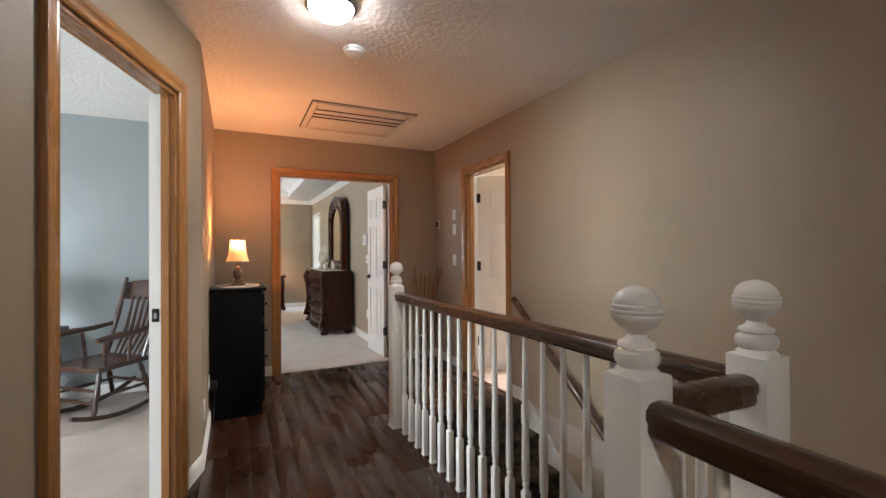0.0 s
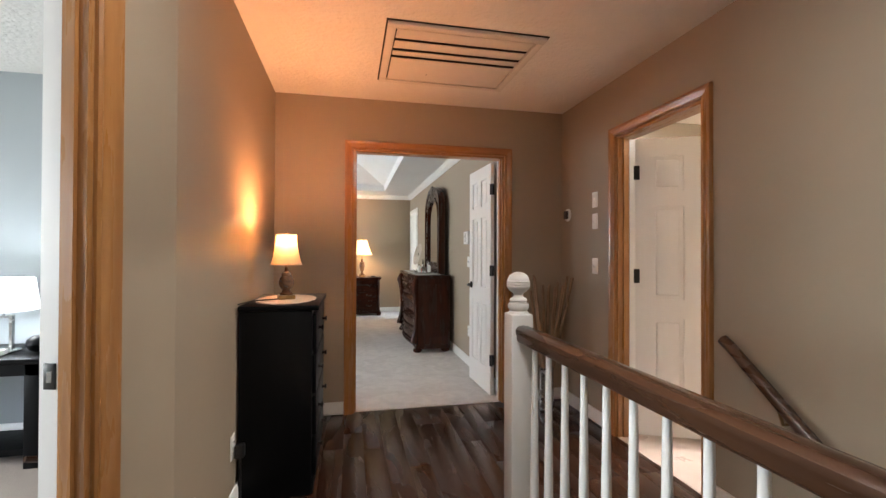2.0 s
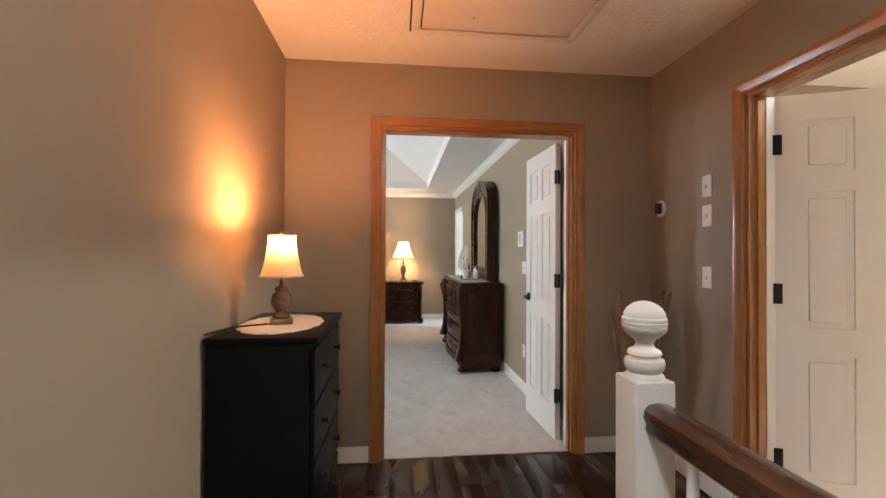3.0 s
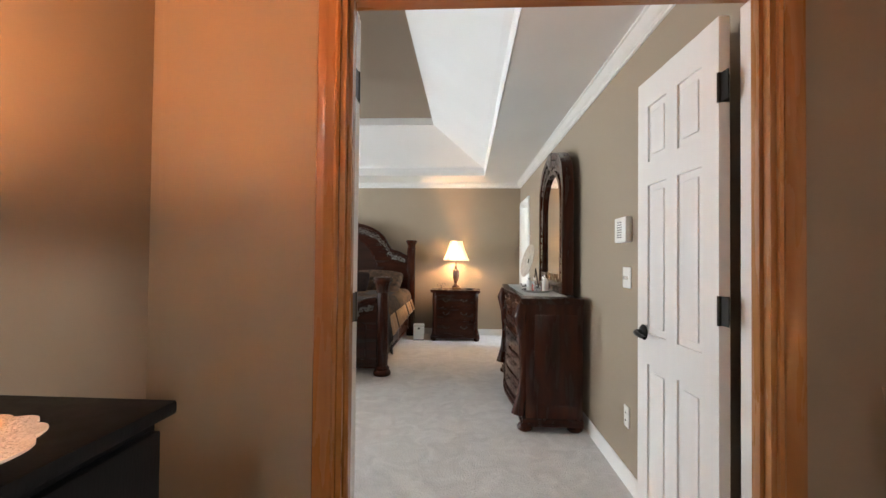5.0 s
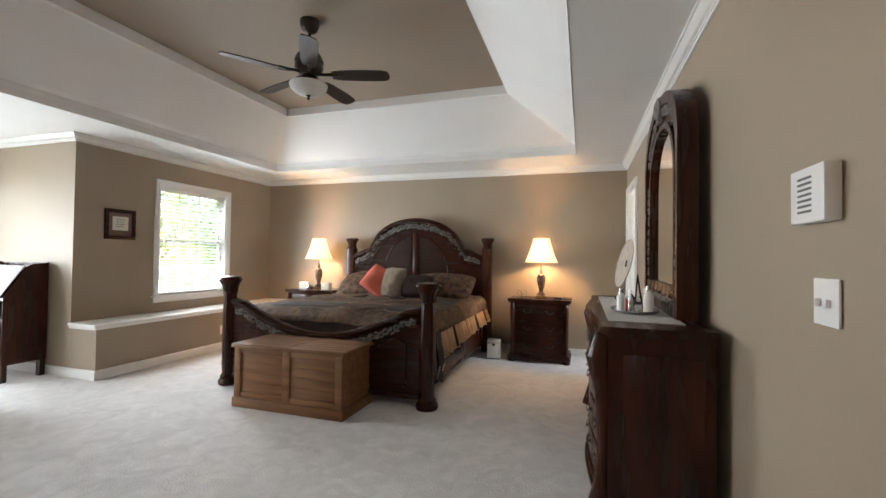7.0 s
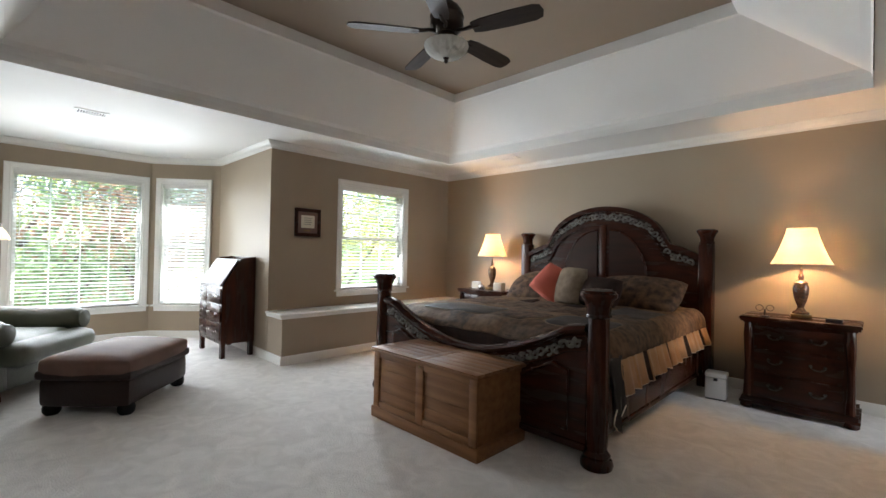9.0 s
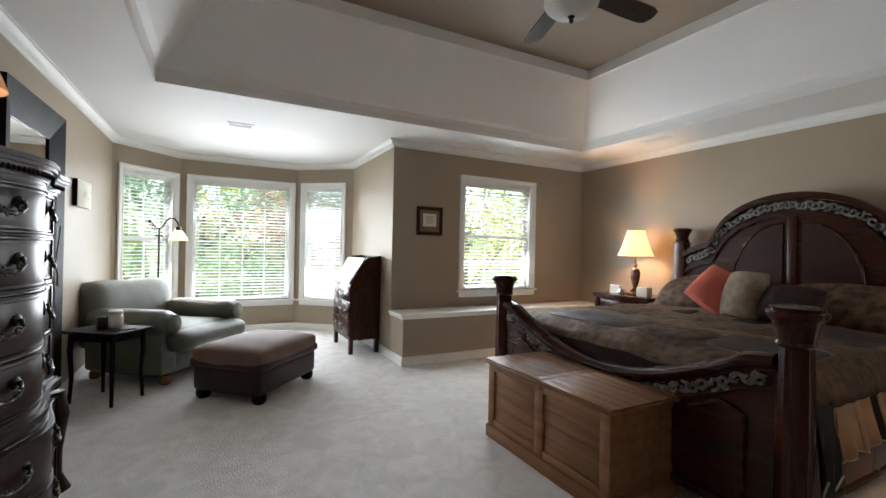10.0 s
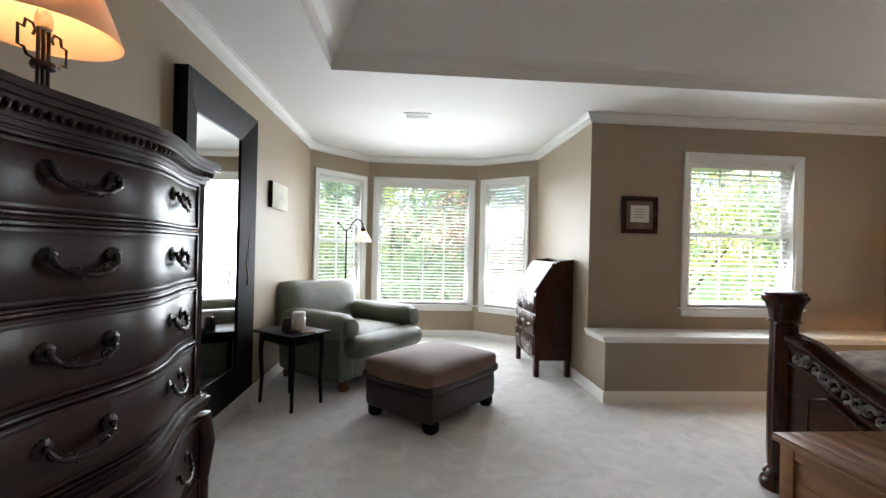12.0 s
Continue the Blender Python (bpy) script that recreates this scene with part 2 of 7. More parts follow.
def patch_mat(name):
    """Quilted patchwork: squares of charcoal, brown damask and tan."""
    m = mk(name, (0.23, 0.14, 0.082), (0.05, 0.034, 0.024), 20, 3, spec=0.2, rough=0.7, bump=0.3, bscale=90)
    n, l = m.node_tree.nodes, m.node_tree.links
    tc = n.new("ShaderNodeTexCoord")
    mp = n.new("ShaderNodeMapping")
    mp.inputs["Scale"].default_value = (1, 1, 0)
    l.new(tc.outputs["Object"], mp.inputs["Vector"])
    vor = n.new("ShaderNodeTexVoronoi")
    vor.distance = "CHEBYCHEV"
    vor.inputs["Scale"].default_value, vor.inputs["Randomness"].default_value = 3.1, 0.6
    l.new(mp.outputs["Vector"], vor.inputs["Vector"])
    sep = n.new("ShaderNodeSeparateColor")
    l.new(vor.outputs["Color"], sep.inputs[0])
    ramp = n.new("ShaderNodeValToRGB")
    ramp.color_ramp.interpolation = "CONSTANT"
    e = ramp.color_ramp.elements
    e[0].position, e[0].color = 0.0, (0.050, 0.039, 0.031, 1)
    e[1].position, e[1].color = 0.34, (0.12, 0.066, 0.034, 1)
    for p, c in ((0.60, (0.032, 0.020, 0.014, 1)), (0.78, (0.17, 0.10, 0.055, 1))):
        x = e.new(p)
        x.color = c
    l.new(sep.outputs[0], ramp.inputs["Fac"])
    mix = n.new("ShaderNodeMix")
    mix.data_type, mix.blend_type = "RGBA", "MIX"
    mix.inputs[0].default_value = 0.5
    b = n["Principled BSDF"]
    l.new(b.inputs["Base Color"].links[0].from_socket, mix.inputs[6])
    l.new(ramp.outputs[0], mix.inputs[7])
    l.new(mix.outputs[2], b.inputs["Base Color"])
    return m


QUILT = patch_mat("patchwork_quilt")


# ---- mesh helpers ----
def box(bm, x0, y0, z0, x1, y1, z1, bevel=0.0):
    r = bmesh.ops.create_cube(bm, size=1.0)
    v = r["verts"]
    for p in v:
        p.co = Vector((x0 + (p.co.x + 0.5) * (x1 - x0), y0 + (p.co.y + 0.5) * (y1 - y0), z0 + (p.co.z + 0.5) * (z1 - z0)))
    if bevel:
        edges = list({e for p in v for e in p.link_edges})
        bmesh.ops.bevel(bm, geom=edges, offset=bevel, segments=2, affect="EDGES", profile=0.5)
    return bm


def nbox(*a, bevel=0.0):
    return box(bmesh.new(), *a, bevel=bevel)


def lathe(profile, seg=20, at=(0, 0, 0), bm=None, squash=(1, 1), caps=True):
    bm = bm or bmesh.new()
    rings = []
    for r, z in profile:
        rings.append([bm.verts.new((at[0] + squash[0] * max(r, 1e-4) * math.cos(2 * math.pi * i / seg),
                                    at[1] + squash[1] * max(r, 1e-4) * math.sin(2 * math.pi * i / seg), at[2] + z)) for i in range(seg)])
    for a, b in zip(rings, rings[1:]):
        for i in range(seg):
            bm.faces.new((a[i], a[(i + 1) % seg], b[(i + 1) % seg], b[i]))
    if caps:
        bm.faces.new(list(reversed(rings[0])))
        bm.faces.new(rings[-1])
    return bm


def prism(points, d0, d1, axis="y", bm=None):
    """A closed outline (u, v) drawn out from d0 to d1 along the axis; u, v are the two other axes in order."""
    bm = bm or bmesh.new()

    def put(u, v, d):
        return {"x": (d, u, v), "y": (u, d, v), "z": (u, v, d)}[axis]
    a = [bm.verts.new(put(u, v, d0)) for u, v in points]
    b = [bm.verts.new(put(u, v, d1)) for u, v in points]
    k = len(points)
    for i in range(k):
        bm.faces.new((a[i], a[(i + 1) % k], b[(i + 1) % k], b[i]))
    bm.faces.new(list(reversed(a)))
    bm.faces.new(b)
    bmesh.ops.recalc_face_normals(bm, faces=bm.faces[:])
    return bm


def tube(path, radius, seg=8, bm=None, closed=False):
    """A round bar along a path; the radius may be one number or one for each point."""
    bm = bm or bmesh.new()
    pts = [Vector(p) for p in path]
    k = len(pts)
    rings = []
    ref = Vector((0.3, 0.2, 0.93))
    for i, p in enumerate(pts):
        d = (pts[(i + 1) % k if closed else min(i + 1, k - 1)] - pts[i - 1 if closed else max(i - 1, 0)]).normalized()
        s = d.cross(ref)
        s = s.normalized() if s.length > 1e-4 else Vector((1, 0, 0))
        t = d.cross(s)
        r = radius[i] if isinstance(radius, (list, tuple)) else radius
        rings.append([bm.verts.new(p + r * (math.cos(2 * math.pi * j / seg) * s + math.sin(2 * math.pi * j / seg) * t)) for j in range(seg)])
    for i in range(k if closed else k - 1):
        a, b = rings[i], rings[(i + 1) % k]
        for j in range(seg):
            bm.faces.new((a[j], a[(j + 1) % seg], b[(j + 1) % seg], b[j]))
    if not closed:
        bm.faces.new(list(reversed(rings[0])))
        bm.faces.new(rings[-1])
    bmesh.ops.recalc_face_normals(bm, faces=bm.faces[:])
    return bm


def sweep(section, path, bm=None, mitre=True):
    """A moulding: the section (out, up) carried along a level path; 'out' lies to the right of the way."""
    bm = bm or bmesh.new()
    pts = [Vector(p) for p in path]
    k = len(pts)
    rings = []
    for i, p in enumerate(pts):
        d0 = (pts[i] - pts[i - 1]).normalized() if i else (pts[1] - pts[0]).normalized()
        d1 = (pts[i + 1] - pts[i]).normalized() if i < k - 1 else d0
        n0, n1 = Vector((d0.y, -d0.x, 0)), Vector((d1.y, -d1.x, 0))
        n = (n0 + n1)
        n = n / max(n.length_squared / 2, 0.2)
        rings.append([bm.verts.new(p + n * o + Vector((0, 0, u))) for o, u in section])
    m = len(section)
    for a, b in zip(rings, rings[1:]):
        for j in range(m):
            bm.faces.new((a[j], a[(j + 1) % m], b[(j + 1) % m], b[j]))
    bm.faces.new(rings[0])
    bm.faces.new(list(reversed(rings[-1])))
    bmesh.ops.recalc_face_normals(bm, faces=bm.faces[:])
    return bm


def finish(bm, name, material, smooth=True):
    me = bpy.data.meshes.new(name)
    bm.normal_update()
    bm.to_mesh(me)
    bm.free()
    me.materials.append(material)
    if smooth:
        me.polygons.foreach_set("use_smooth", [True] * len(me.polygons))
        me.set_sharp_from_angle(angle=radians(38))
    return me


def part(name, bm, material, parent, label="", at=(0, 0, 0), rot=(0, 0, 0), smooth=True):
    ob = new(name, finish(bm, name, material, smooth))
    ob.parent = parent
    ob.matrix_local = pose(*at, *rot)
    if label:
        tagged(ob, label)
    return ob


def again(ob, at, rot=(0, 0, 0), parent=None):
    """The same piece once more, on the same mesh."""
    c = ob.copy()
    scene.collection.objects.link(c)
    c.parent = parent or ob.parent
    c.matrix_local = pose(*at, *rot)
    return c


def thing(name, at, rz, label, category, group="", kind=""):
    e = new(name)
    e.matrix_world = pose(*at, 0, 0, rz)
    e.empty_display_size = 0.1
    return tagged(e, label, category, group, kind)


def solid(name, bm, material, label, category, kind="", at=(0, 0, 0), rz=0, smooth=True):
    ob = new(name, finish(bm, name, material, smooth))
    ob.matrix_world = pose(*at, 0, 0, rz)
    return tagged(ob, label, category, "", kind)


def wall(name, p0, p1, t, z0, z1, openings, material, label):
    """A wall whose inner face runs from p0 to p1 with the room on the right; openings are (u0, u1, z0, z1)."""
    length = math.hypot(p1[0] - p0[0], p1[1] - p0[1])
    bm = bmesh.new()
    cuts = sorted({0.0, length, *[o[0] for o in openings], *[o[1] for o in openings]})
    for a, b in zip(cuts, cuts[1:]):
        spans = [(z0, z1)]
        for o in openings:
            if o[0] <= a + 1e-6 and o[1] >= b - 1e-6:
                spans = [(z0, o[2]), (o[3], z1)]
        for s0, s1 in spans:
            if s1 - s0 > 1e-4:
                box(bm, a, 0, s0, b, t, s1)
    ob = new(name, finish(bm, name, material, False))
    ob.matrix_world = pose(p0[0], p0[1], 0, 0, 0, math.degrees(math.atan2(p1[1] - p0[1], p1[0] - p0[0])))
    return tagged(ob, label, "wall", "", "structure")


# ---- structure ----
H = 2.44
BS, HS = 5.87, 5.77          # bedroom and hall faces of the wall between them
EX = 3.13                    # hall wall by the stairs
D = Vector((0.296, 0.955))   # run of the slanted hall wall
PA = Vector((0.81, 3.89))


def slant(s, off=0.0):
    return (PA.x - D.x * s - 0.955 * off, PA.y - D.y * s + 0.296 * off)


# bedroom
B0, B1, B2, B3, NK = (-4.30, BS), (-4.95, 6.50), (-4.95, 7.98), (-4.38, 8.67), (-2.77, 8.67)
NW, NE, SE = (-2.77, 11.51), (2.60, 11.51), (2.655, BS)
wall("wall_bedroom_south", (2.73, BS), (-4.30, BS), 0.05, 0, 2.6, [(0.125, 1.355, 0, 2.045)], TAUPE, "taupe painted bedroom wall beside the double doorway")
wall("wall_bay_south", B0, B1, 0.12, -3, 2.6, [(0.13, 0.80, 0.48, 2.09)], TAUPE, "taupe wall of the bay with a narrow window")
wall("wall_bay_middle", B1, B2, 0.12, -3, 2.6, [(0.13, 1.39, 0.45, 2.10)], TAUPE, "taupe wall of the bay with a wide window")
wall("wall_bay_north", B2, B3, 0.12, -3, 2.6, [(0.13, 0.72, 0.45, 2.10)], TAUPE, "taupe wall of the bay with a narrow window")
wall("wall_nook", B3, (-2.89, 8.67), 0.12, -3, 2.6, [], TAUPE, "taupe wall of the sitting nook")
wall("wall_bedroom_west", NK, NW, 0.12, -3, 2.6, [(0.92, 1.94, 0.74, 2.07)], TAUPE, "taupe wall with a sash window")
wall("wall_bedroom_north", (-2.89, 11.51), (2.73, 11.51), 0.12, 0, 2.6, [], TAUPE, "taupe wall behind the bed")
wall("wall_bedroom_east", NE, SE, 0.12, 0, 2.6, [(0.18, 0.92, 0, 2.04)], TAUPE, "taupe wall behind the mirrored dresser")
# hall
wall("wall_hall_north", (0.80, HS), (EX, HS), 0.05, 0, 2.6, [(0.575, 1.805, 0, 2.045)], TAUPE, "taupe hall wall round the double doorway")
wall("wall_hall_east", (EX, 5.82), (EX, -1.5), 0.12, -2.9, 2.6, [(0.83, 1.57, 0, 2.04)], TAUPE, "taupe hall wall along the stairs")
wall("wall_hall_west", (0.81, 3.89), (0.80, HS), 0.05, 0, 2.6, [], TAUPE, "taupe hall wall behind the black chest")
wall("wall_hall_slanted", slant(4.3), slant(0), 0.05, 0, 2.6, [(4.3 - 1.12, 4.3 - 0.30, 0, 2.045)], TAUPE, "taupe slanted hall wall with an oak-cased doorway")
wall("wall_hall_far_west", (-0.463, -1.5), slant(4.3), 0.1, 0, 2.6, [], TAUPE, "plain taupe hall wall")
wall("wall_hall_south", (EX + 0.12, -1.5), (-0.6, -1.5), 0.1, -2.9, 2.6, [], TAUPE, "plain taupe end wall of the hall")
wall("wall_stairwell_west", (1.67, -1.5), (1.67, 1.62), 0.06, -2.9, -0.3, [], TAUPE, "taupe wall under the landing")
wall("wall_stairwell_jog", (2.08, 1.70), (2.08, 4.1), 0.06, -2.9, -0.3, [], TAUPE, "taupe wall beside the stairs")
wall("wall_stairwell_north", (1.67, 1.70), (2.08, 1.70), 0.06, -2.9, -0.3, [], TAUPE, "taupe wall under the railing")
# blue room
wall("wall_blue_north", (-3.5, HS), (0.74, HS), 0.05, 0, 2.6, [], BLUE, "blue-grey wall behind the rocking chair")
wall("wall_blue_east", (0.70, HS), (0.715, 3.92), 0.045, 0, 2.6, [], BLUE, "blue-grey painted wall")
wall("wall_blue_slanted", slant(0, 0.1), slant(3.2, 0.1), 0.048, 0, 2.6, [(0.30, 1.12, 0, 2.045)], BLUE, "blue-grey wall at the doorway")
wall("wall_blue_south", (0.0, 1.0), (-3.5, 1.0), 0.1, 0, 2.6, [], BLUE, "plain blue-grey wall")
wall("wall_blue_west", (-3.5, 0.9), (-3.5, 5.8), 0.12, -3, 2.6, [(1.6, 3.4, 0.6, 2.1)], BLUE, "blue-grey wall with a window opening")
# room beyond the hall's white door
wall("wall_side_room_north", (EX + 0.12, 5.77), (5.2, 5.77), 0.08, 0, 2.6, [], TAUPE, "plain wall of the side room")
wall("wall_side_room_east", (5.2, 5.77), (5.2, 2.8), 0.1, 0, 2.6, [], TAUPE, "plain wall of the side room")
wall("wall_side_room_south", (5.2, 2.8), (EX + 0.12, 2.8), 0.1, 0, 2.6, [], TAUPE, "plain wall of the side room")
# bathroom beyond the bedroom
wall("wall_bath_north", (2.73, 11.75), (4.6, 11.75), 0.1, 0, 2.6, [], CREAM, "cream bathroom wall")
wall("wall_bath_east", (4.6, 11.75), (4.6, 9.4), 0.12, 0, 2.6, [(0.6, 1.6, 0.9, 2.1)], CREAM, "cream bathroom wall with a window opening")
wall("wall_bath_south", (4.6, 9.4), (2.73, 9.4), 0.1, 0, 2.6, [], CREAM, "cream bathroom wall")

# floors and ceilings
bm = nbox(-0.7, -1.5, -0.30, 1.69, 5.80, -0.012)
box(bm, 1.69, 1.65, -0.30, 2.06, 5.80, -0.012)
box(bm, 2.06, 4.05, -0.30, EX, 5.80, -0.012)
solid_floor = solid("floor", bm, GAP, "dark wood plank hall floor", "floor", "structure")
BEDPOLY = [(2.66, 5.80), (2.605, 11.51), (-2.77, 11.51), (-2.77, 8.67), B3, B2, B1, (-4.30, 5.87), (-4.23, 5.80)]
solid("floor_bedroom", prism(BEDPOLY, -0.2, 0.004, "z"), CARPET, "pale grey cut-pile bedroom carpet", "carpet", "structure")
solid("floor_blue_room", prism([(-3.5, 1.0), (slant(3.0, 0.05)[0], 1.0), slant(0.0, 0.04), (0.76, 5.80), (-3.5, 5.80)], -0.2, 0.008, "z"), CARPET_B,
      "beige carpet of the blue-grey room", "carpet", "structure")
solid("floor_side_room", nbox(EX, 2.8, -0.2, 5.2, 5.80, 0.002), TILE_B, "pinkish tiled floor of the side room", "floor", "structure")
solid("floor_bathroom", nbox(2.61, 9.4, -0.2, 4.6, 11.75, 0.003), TILE_B, "pale tiled bathroom floor", "floor", "structure")
solid("floor_lower_hall", nbox(-0.7, -1.6, -2.95, 3.3, 5.8, -2.75), PLANK, "dark floor at the foot of the stairs", "floor", "structure")
bm = nbox(-3.7, -1.65, H, 5.4, 5.82, H + 0.12)
solid("ceiling", bm, CEIL_TEX, "white stippled hall ceiling", "ceiling", "structure")
TX0, TX1, TY0, TY1 = -2.10, 2.00, 6.51, 10.83
bm = bmesh.new()
for a in ((-5.15, 5.82, TX0, 11.7), (TX1, 5.82, 4.8, 11.9), (TX0, 5.82, TX1, TY0), (TX0, TY1, TX1, 11.7)):
    box(bm, a[0], a[1], H, a[2], a[3], H + 0.12)
solid("ceiling_bedroom", bm, CEIL, "white bedroom ceiling round a raised tray", "ceiling", "structure")
bm = bmesh.new()
rings = []
for x0, x1, y0, y1, z in ((TX0 + 0.004, TX1 - 0.004, TY0 + 0.004, TY1 - 0.004, H - 0.002), (TX0 + 0.004, TX1 - 0.004, TY0 + 0.004, TY1 - 0.004, 2.50), (TX0 + 0.015, TX1 - 0.015, TY0 + 0.015, TY1 - 0.015, 2.545),
                          (TX0 + 0.06, TX1 - 0.06, TY0 + 0.06, TY1 - 0.06, 2.57), (-1.62, 1.30, 6.92, 10.41, 3.04), (-1.60, 1.28, 6.94, 10.39, 3.05), (-1.60, 1.28, 6.94, 10.39, 3.15)):
    rings.append([bm.verts.new(c) for c in ((x0, y0, z), (x1, y0, z), (x1, y1, z), (x0, y1, z))])
for a, b in zip(rings, rings[1:]):
    for i in range(4):
        bm.faces.new((a[i], a[(i + 1) % 4], b[(i + 1) % 4], b[i]))
bmesh.ops.recalc_face_normals(bm, faces=bm.faces[:])
for f in bm.faces:
    f.normal_flip()
tray = solid("ceiling_tray_sides", bm, CEIL, "white sloping sides of the tray ceiling", "ceiling", "structure", smooth=False)
solid("ceiling_tray_top", nbox(-1.75, 6.8, 3.15, 1.45, 10.55, 3.25), TRAYTOP, "brown painted top of the tray ceiling", "ceiling", "structure")
# unseen roof added over the tray and the rooms, to keep the sun out
RIDGE = [(-5.3, 2.60), (0.0, 5.0), (6.0, 2.60), (5.8, 2.60), (0.0, 4.9), (-5.1, 2.60)]
bm = prism(RIDGE, -2.2, 12.6, "y")
for y in (-1.6, 11.95):
    prism([(-5.1, 2.601), (5.8, 2.601), (0.0, 4.9)], y, y + 0.1, "y", bm)
solid("roof", bm, GAP, "unseen plain dark roof added to keep the sun out", "roof", "structure")

# mouldings
CROWN = [(0.0, 0.0), (0.068, 0.0), (0.068, -0.012), (0.058, -0.014), (0.055, -0.022), (0.042, -0.034), (0.032, -0.050), (0.020, -0.056), (0.018, -0.062), (0.012, -0.064), (0.012, -0.078), (0.0, -0.078)]
BASE = [(0.0, 0.004), (0.014, 0.004), (0.014, 0.075), (0.010, 0.082), (0.006, 0.095), (0.0, 0.098)]


def P3(p, z):
    return (p[0], p[1], z)


loop = [SE, (-4.30, BS), B1, B2, B3, NK, NW, NE, (2.655, BS + 0.001)]
solid("crown_moulding", sweep(CROWN, [P3(p, H - 0.001) for p in loop]), TRIM, "white painted crown moulding", "moulding", "structure")
solid("baseboard", sweep(BASE, [P3(p, 0) for p in ((1.30, BS), (-4.30, BS), B1, B2, B3, (-2.41, 8.67), (-2.41, 11.51), (2.60, 11.51), (2.601, 11.40))]), TRIM, "white painted baseboard", "baseboard", "structure")
solid("baseboard_east", sweep(BASE, [P3(p, 0) for p in ((2.61, 10.52), (2.654, BS + 0.06))]), TRIM, "white painted baseboard", "baseboard", "structure")
solid("baseboard_hall_west", sweep(BASE, [P3(p, 0) for p in (slant(0.23), slant(0), (0.80, HS), (1.31, HS))]), TRIM, "white painted hall baseboard", "baseboard", "structure")
solid("baseboard_hall_south_west", sweep(BASE, [P3(p, 0) for p in (slant(4.3), slant(1.2))]), TRIM, "white painted hall baseboard", "baseboard", "structure")
solid("baseboard_hall_east", sweep(BASE, [P3(p, 0) for p in ((2.67, HS), (EX, HS), (EX, 5.065))]), TRIM, "white painted hall baseboard", "baseboard", "structure")
solid("baseboard_stair_top", sweep(BASE, [P3(p, 0) for p in ((EX, 4.175), (EX, 3.98))]), TRIM, "white baseboard at the top of the stairs", "baseboard", "structure")
solid("baseboard_blue_room", sweep(BASE, [P3(p, 0.004) for p in ((-3.5, HS), (0.70, HS))]), TRIM, "white baseboard in the blue-grey room", "baseboard", "structure")

# ledge below the west window
bm = nbox(-2.77, 8.672, 0.0, -2.41, 11.51, 0.515)
solid("wall_ledge", bm, TAUPE, "low boxed-out taupe wall below the window", "wall", "structure")
bm = nbox(-2.77, 8.640, 0.516, -2.385, 11.51, 0.545, bevel=0.006)
box(bm, -2.77, 8.655, 0.490, -2.397, 11.51, 0.5155)
solid("window_seat", bm, TRIM, "white painted shelf along the boxed-out wall", "shelf", "structure")


def casing(name, at, rz, x0, x1, z1, wide, material, head, label, depth=0.0, stop=True, sill=None, z0=0.0, near=0.0, cap=False):
    """The casing of an opening from x0 to x1 and up to z1 in a wall's own axes, with the lining through its depth."""
    e = thing(name, at, rz, label, "door frame" if sill is None else "window frame", "", "structure")
    sec = [(0, 0), (0, -0.012), (0.10 * wide, -0.018), (0.22 * wide, -0.014), (0.55 * wide, -0.019), (0.72 * wide, -0.024), (0.94 * wide, -0.024), (wide, -0.018), (wide, 0)]
    for side, (xe, s) in enumerate(((x0, -1), (x1, 1))):
        bm = prism([(xe + s * a, b) for a, b in sec], z0, z1 + wide, "z")
        for v in bm.verts:
            if v.co.z > z1 + 0.001:
                v.co.z = z1 + abs(v.co.x - xe)
        part("side_casing", bm, material, e)
    bm = prism([(b, z1 + a) for a, b in sec], x0 - wide, x1 + wide, "x")
    for v in bm.verts:
        over = v.co.z - z1
        v.co.x = x0 - over if v.co.x < (x0 + x1) / 2 else x1 + over
    part("head_casing", bm, head, e)
    if depth:
        for a, b in ((x0, x0 + 0.016), (x1 - 0.016, x1)):
            part("jamb", nbox(a, 0.0005, z0, b, depth, z1 - 0.016), material, e)
        part("head_jamb", nbox(x0, 0.0005, z1 - 0.016, x1, depth, z1), head, e)
        if stop:
            for a, b in ((x0 + 0.016, x0 + 0.027), (x1 - 0.027, x1 - 0.016)):
                part("door_stop", nbox(a, depth * 0.3, z0, b, depth * 0.3 + 0.035, z1 - 0.016), material, e)
    return e


def ang(p0, p1):
    return math.degrees(math.atan2(p1[1] - p0[1], p1[0] - p0[0]))


casing("door_frame_bedroom", (0.80, HS, 0), 0, 0.575, 1.805, 2.045, 0.065, OAK, OAK_H, "honey oak casing round the double bedroom doorway", depth=0.1)
casing("door_frame_side", (EX, 5.82, 0), -90, 0.83, 1.57, 2.04, 0.065, OAK, OAK_H, "honey oak casing round the side room doorway", depth=0.12)
casing("door_frame_blue", (*slant(4.3), 0), ang(slant(4.3), slant(0)), 4.3 - 1.12, 4.3 - 0.30, 2.045, 0.07, OAK, OAK_H, "honey oak casing round the blue room doorway", depth=0.09)
casing("door_frame_bath", (NE[0], NE[1], 0), ang(NE, SE), 0.18, 0.92, 2.04, 0.065, TRIM, TRIM, "white casing round the bathroom doorway", depth=0.12)


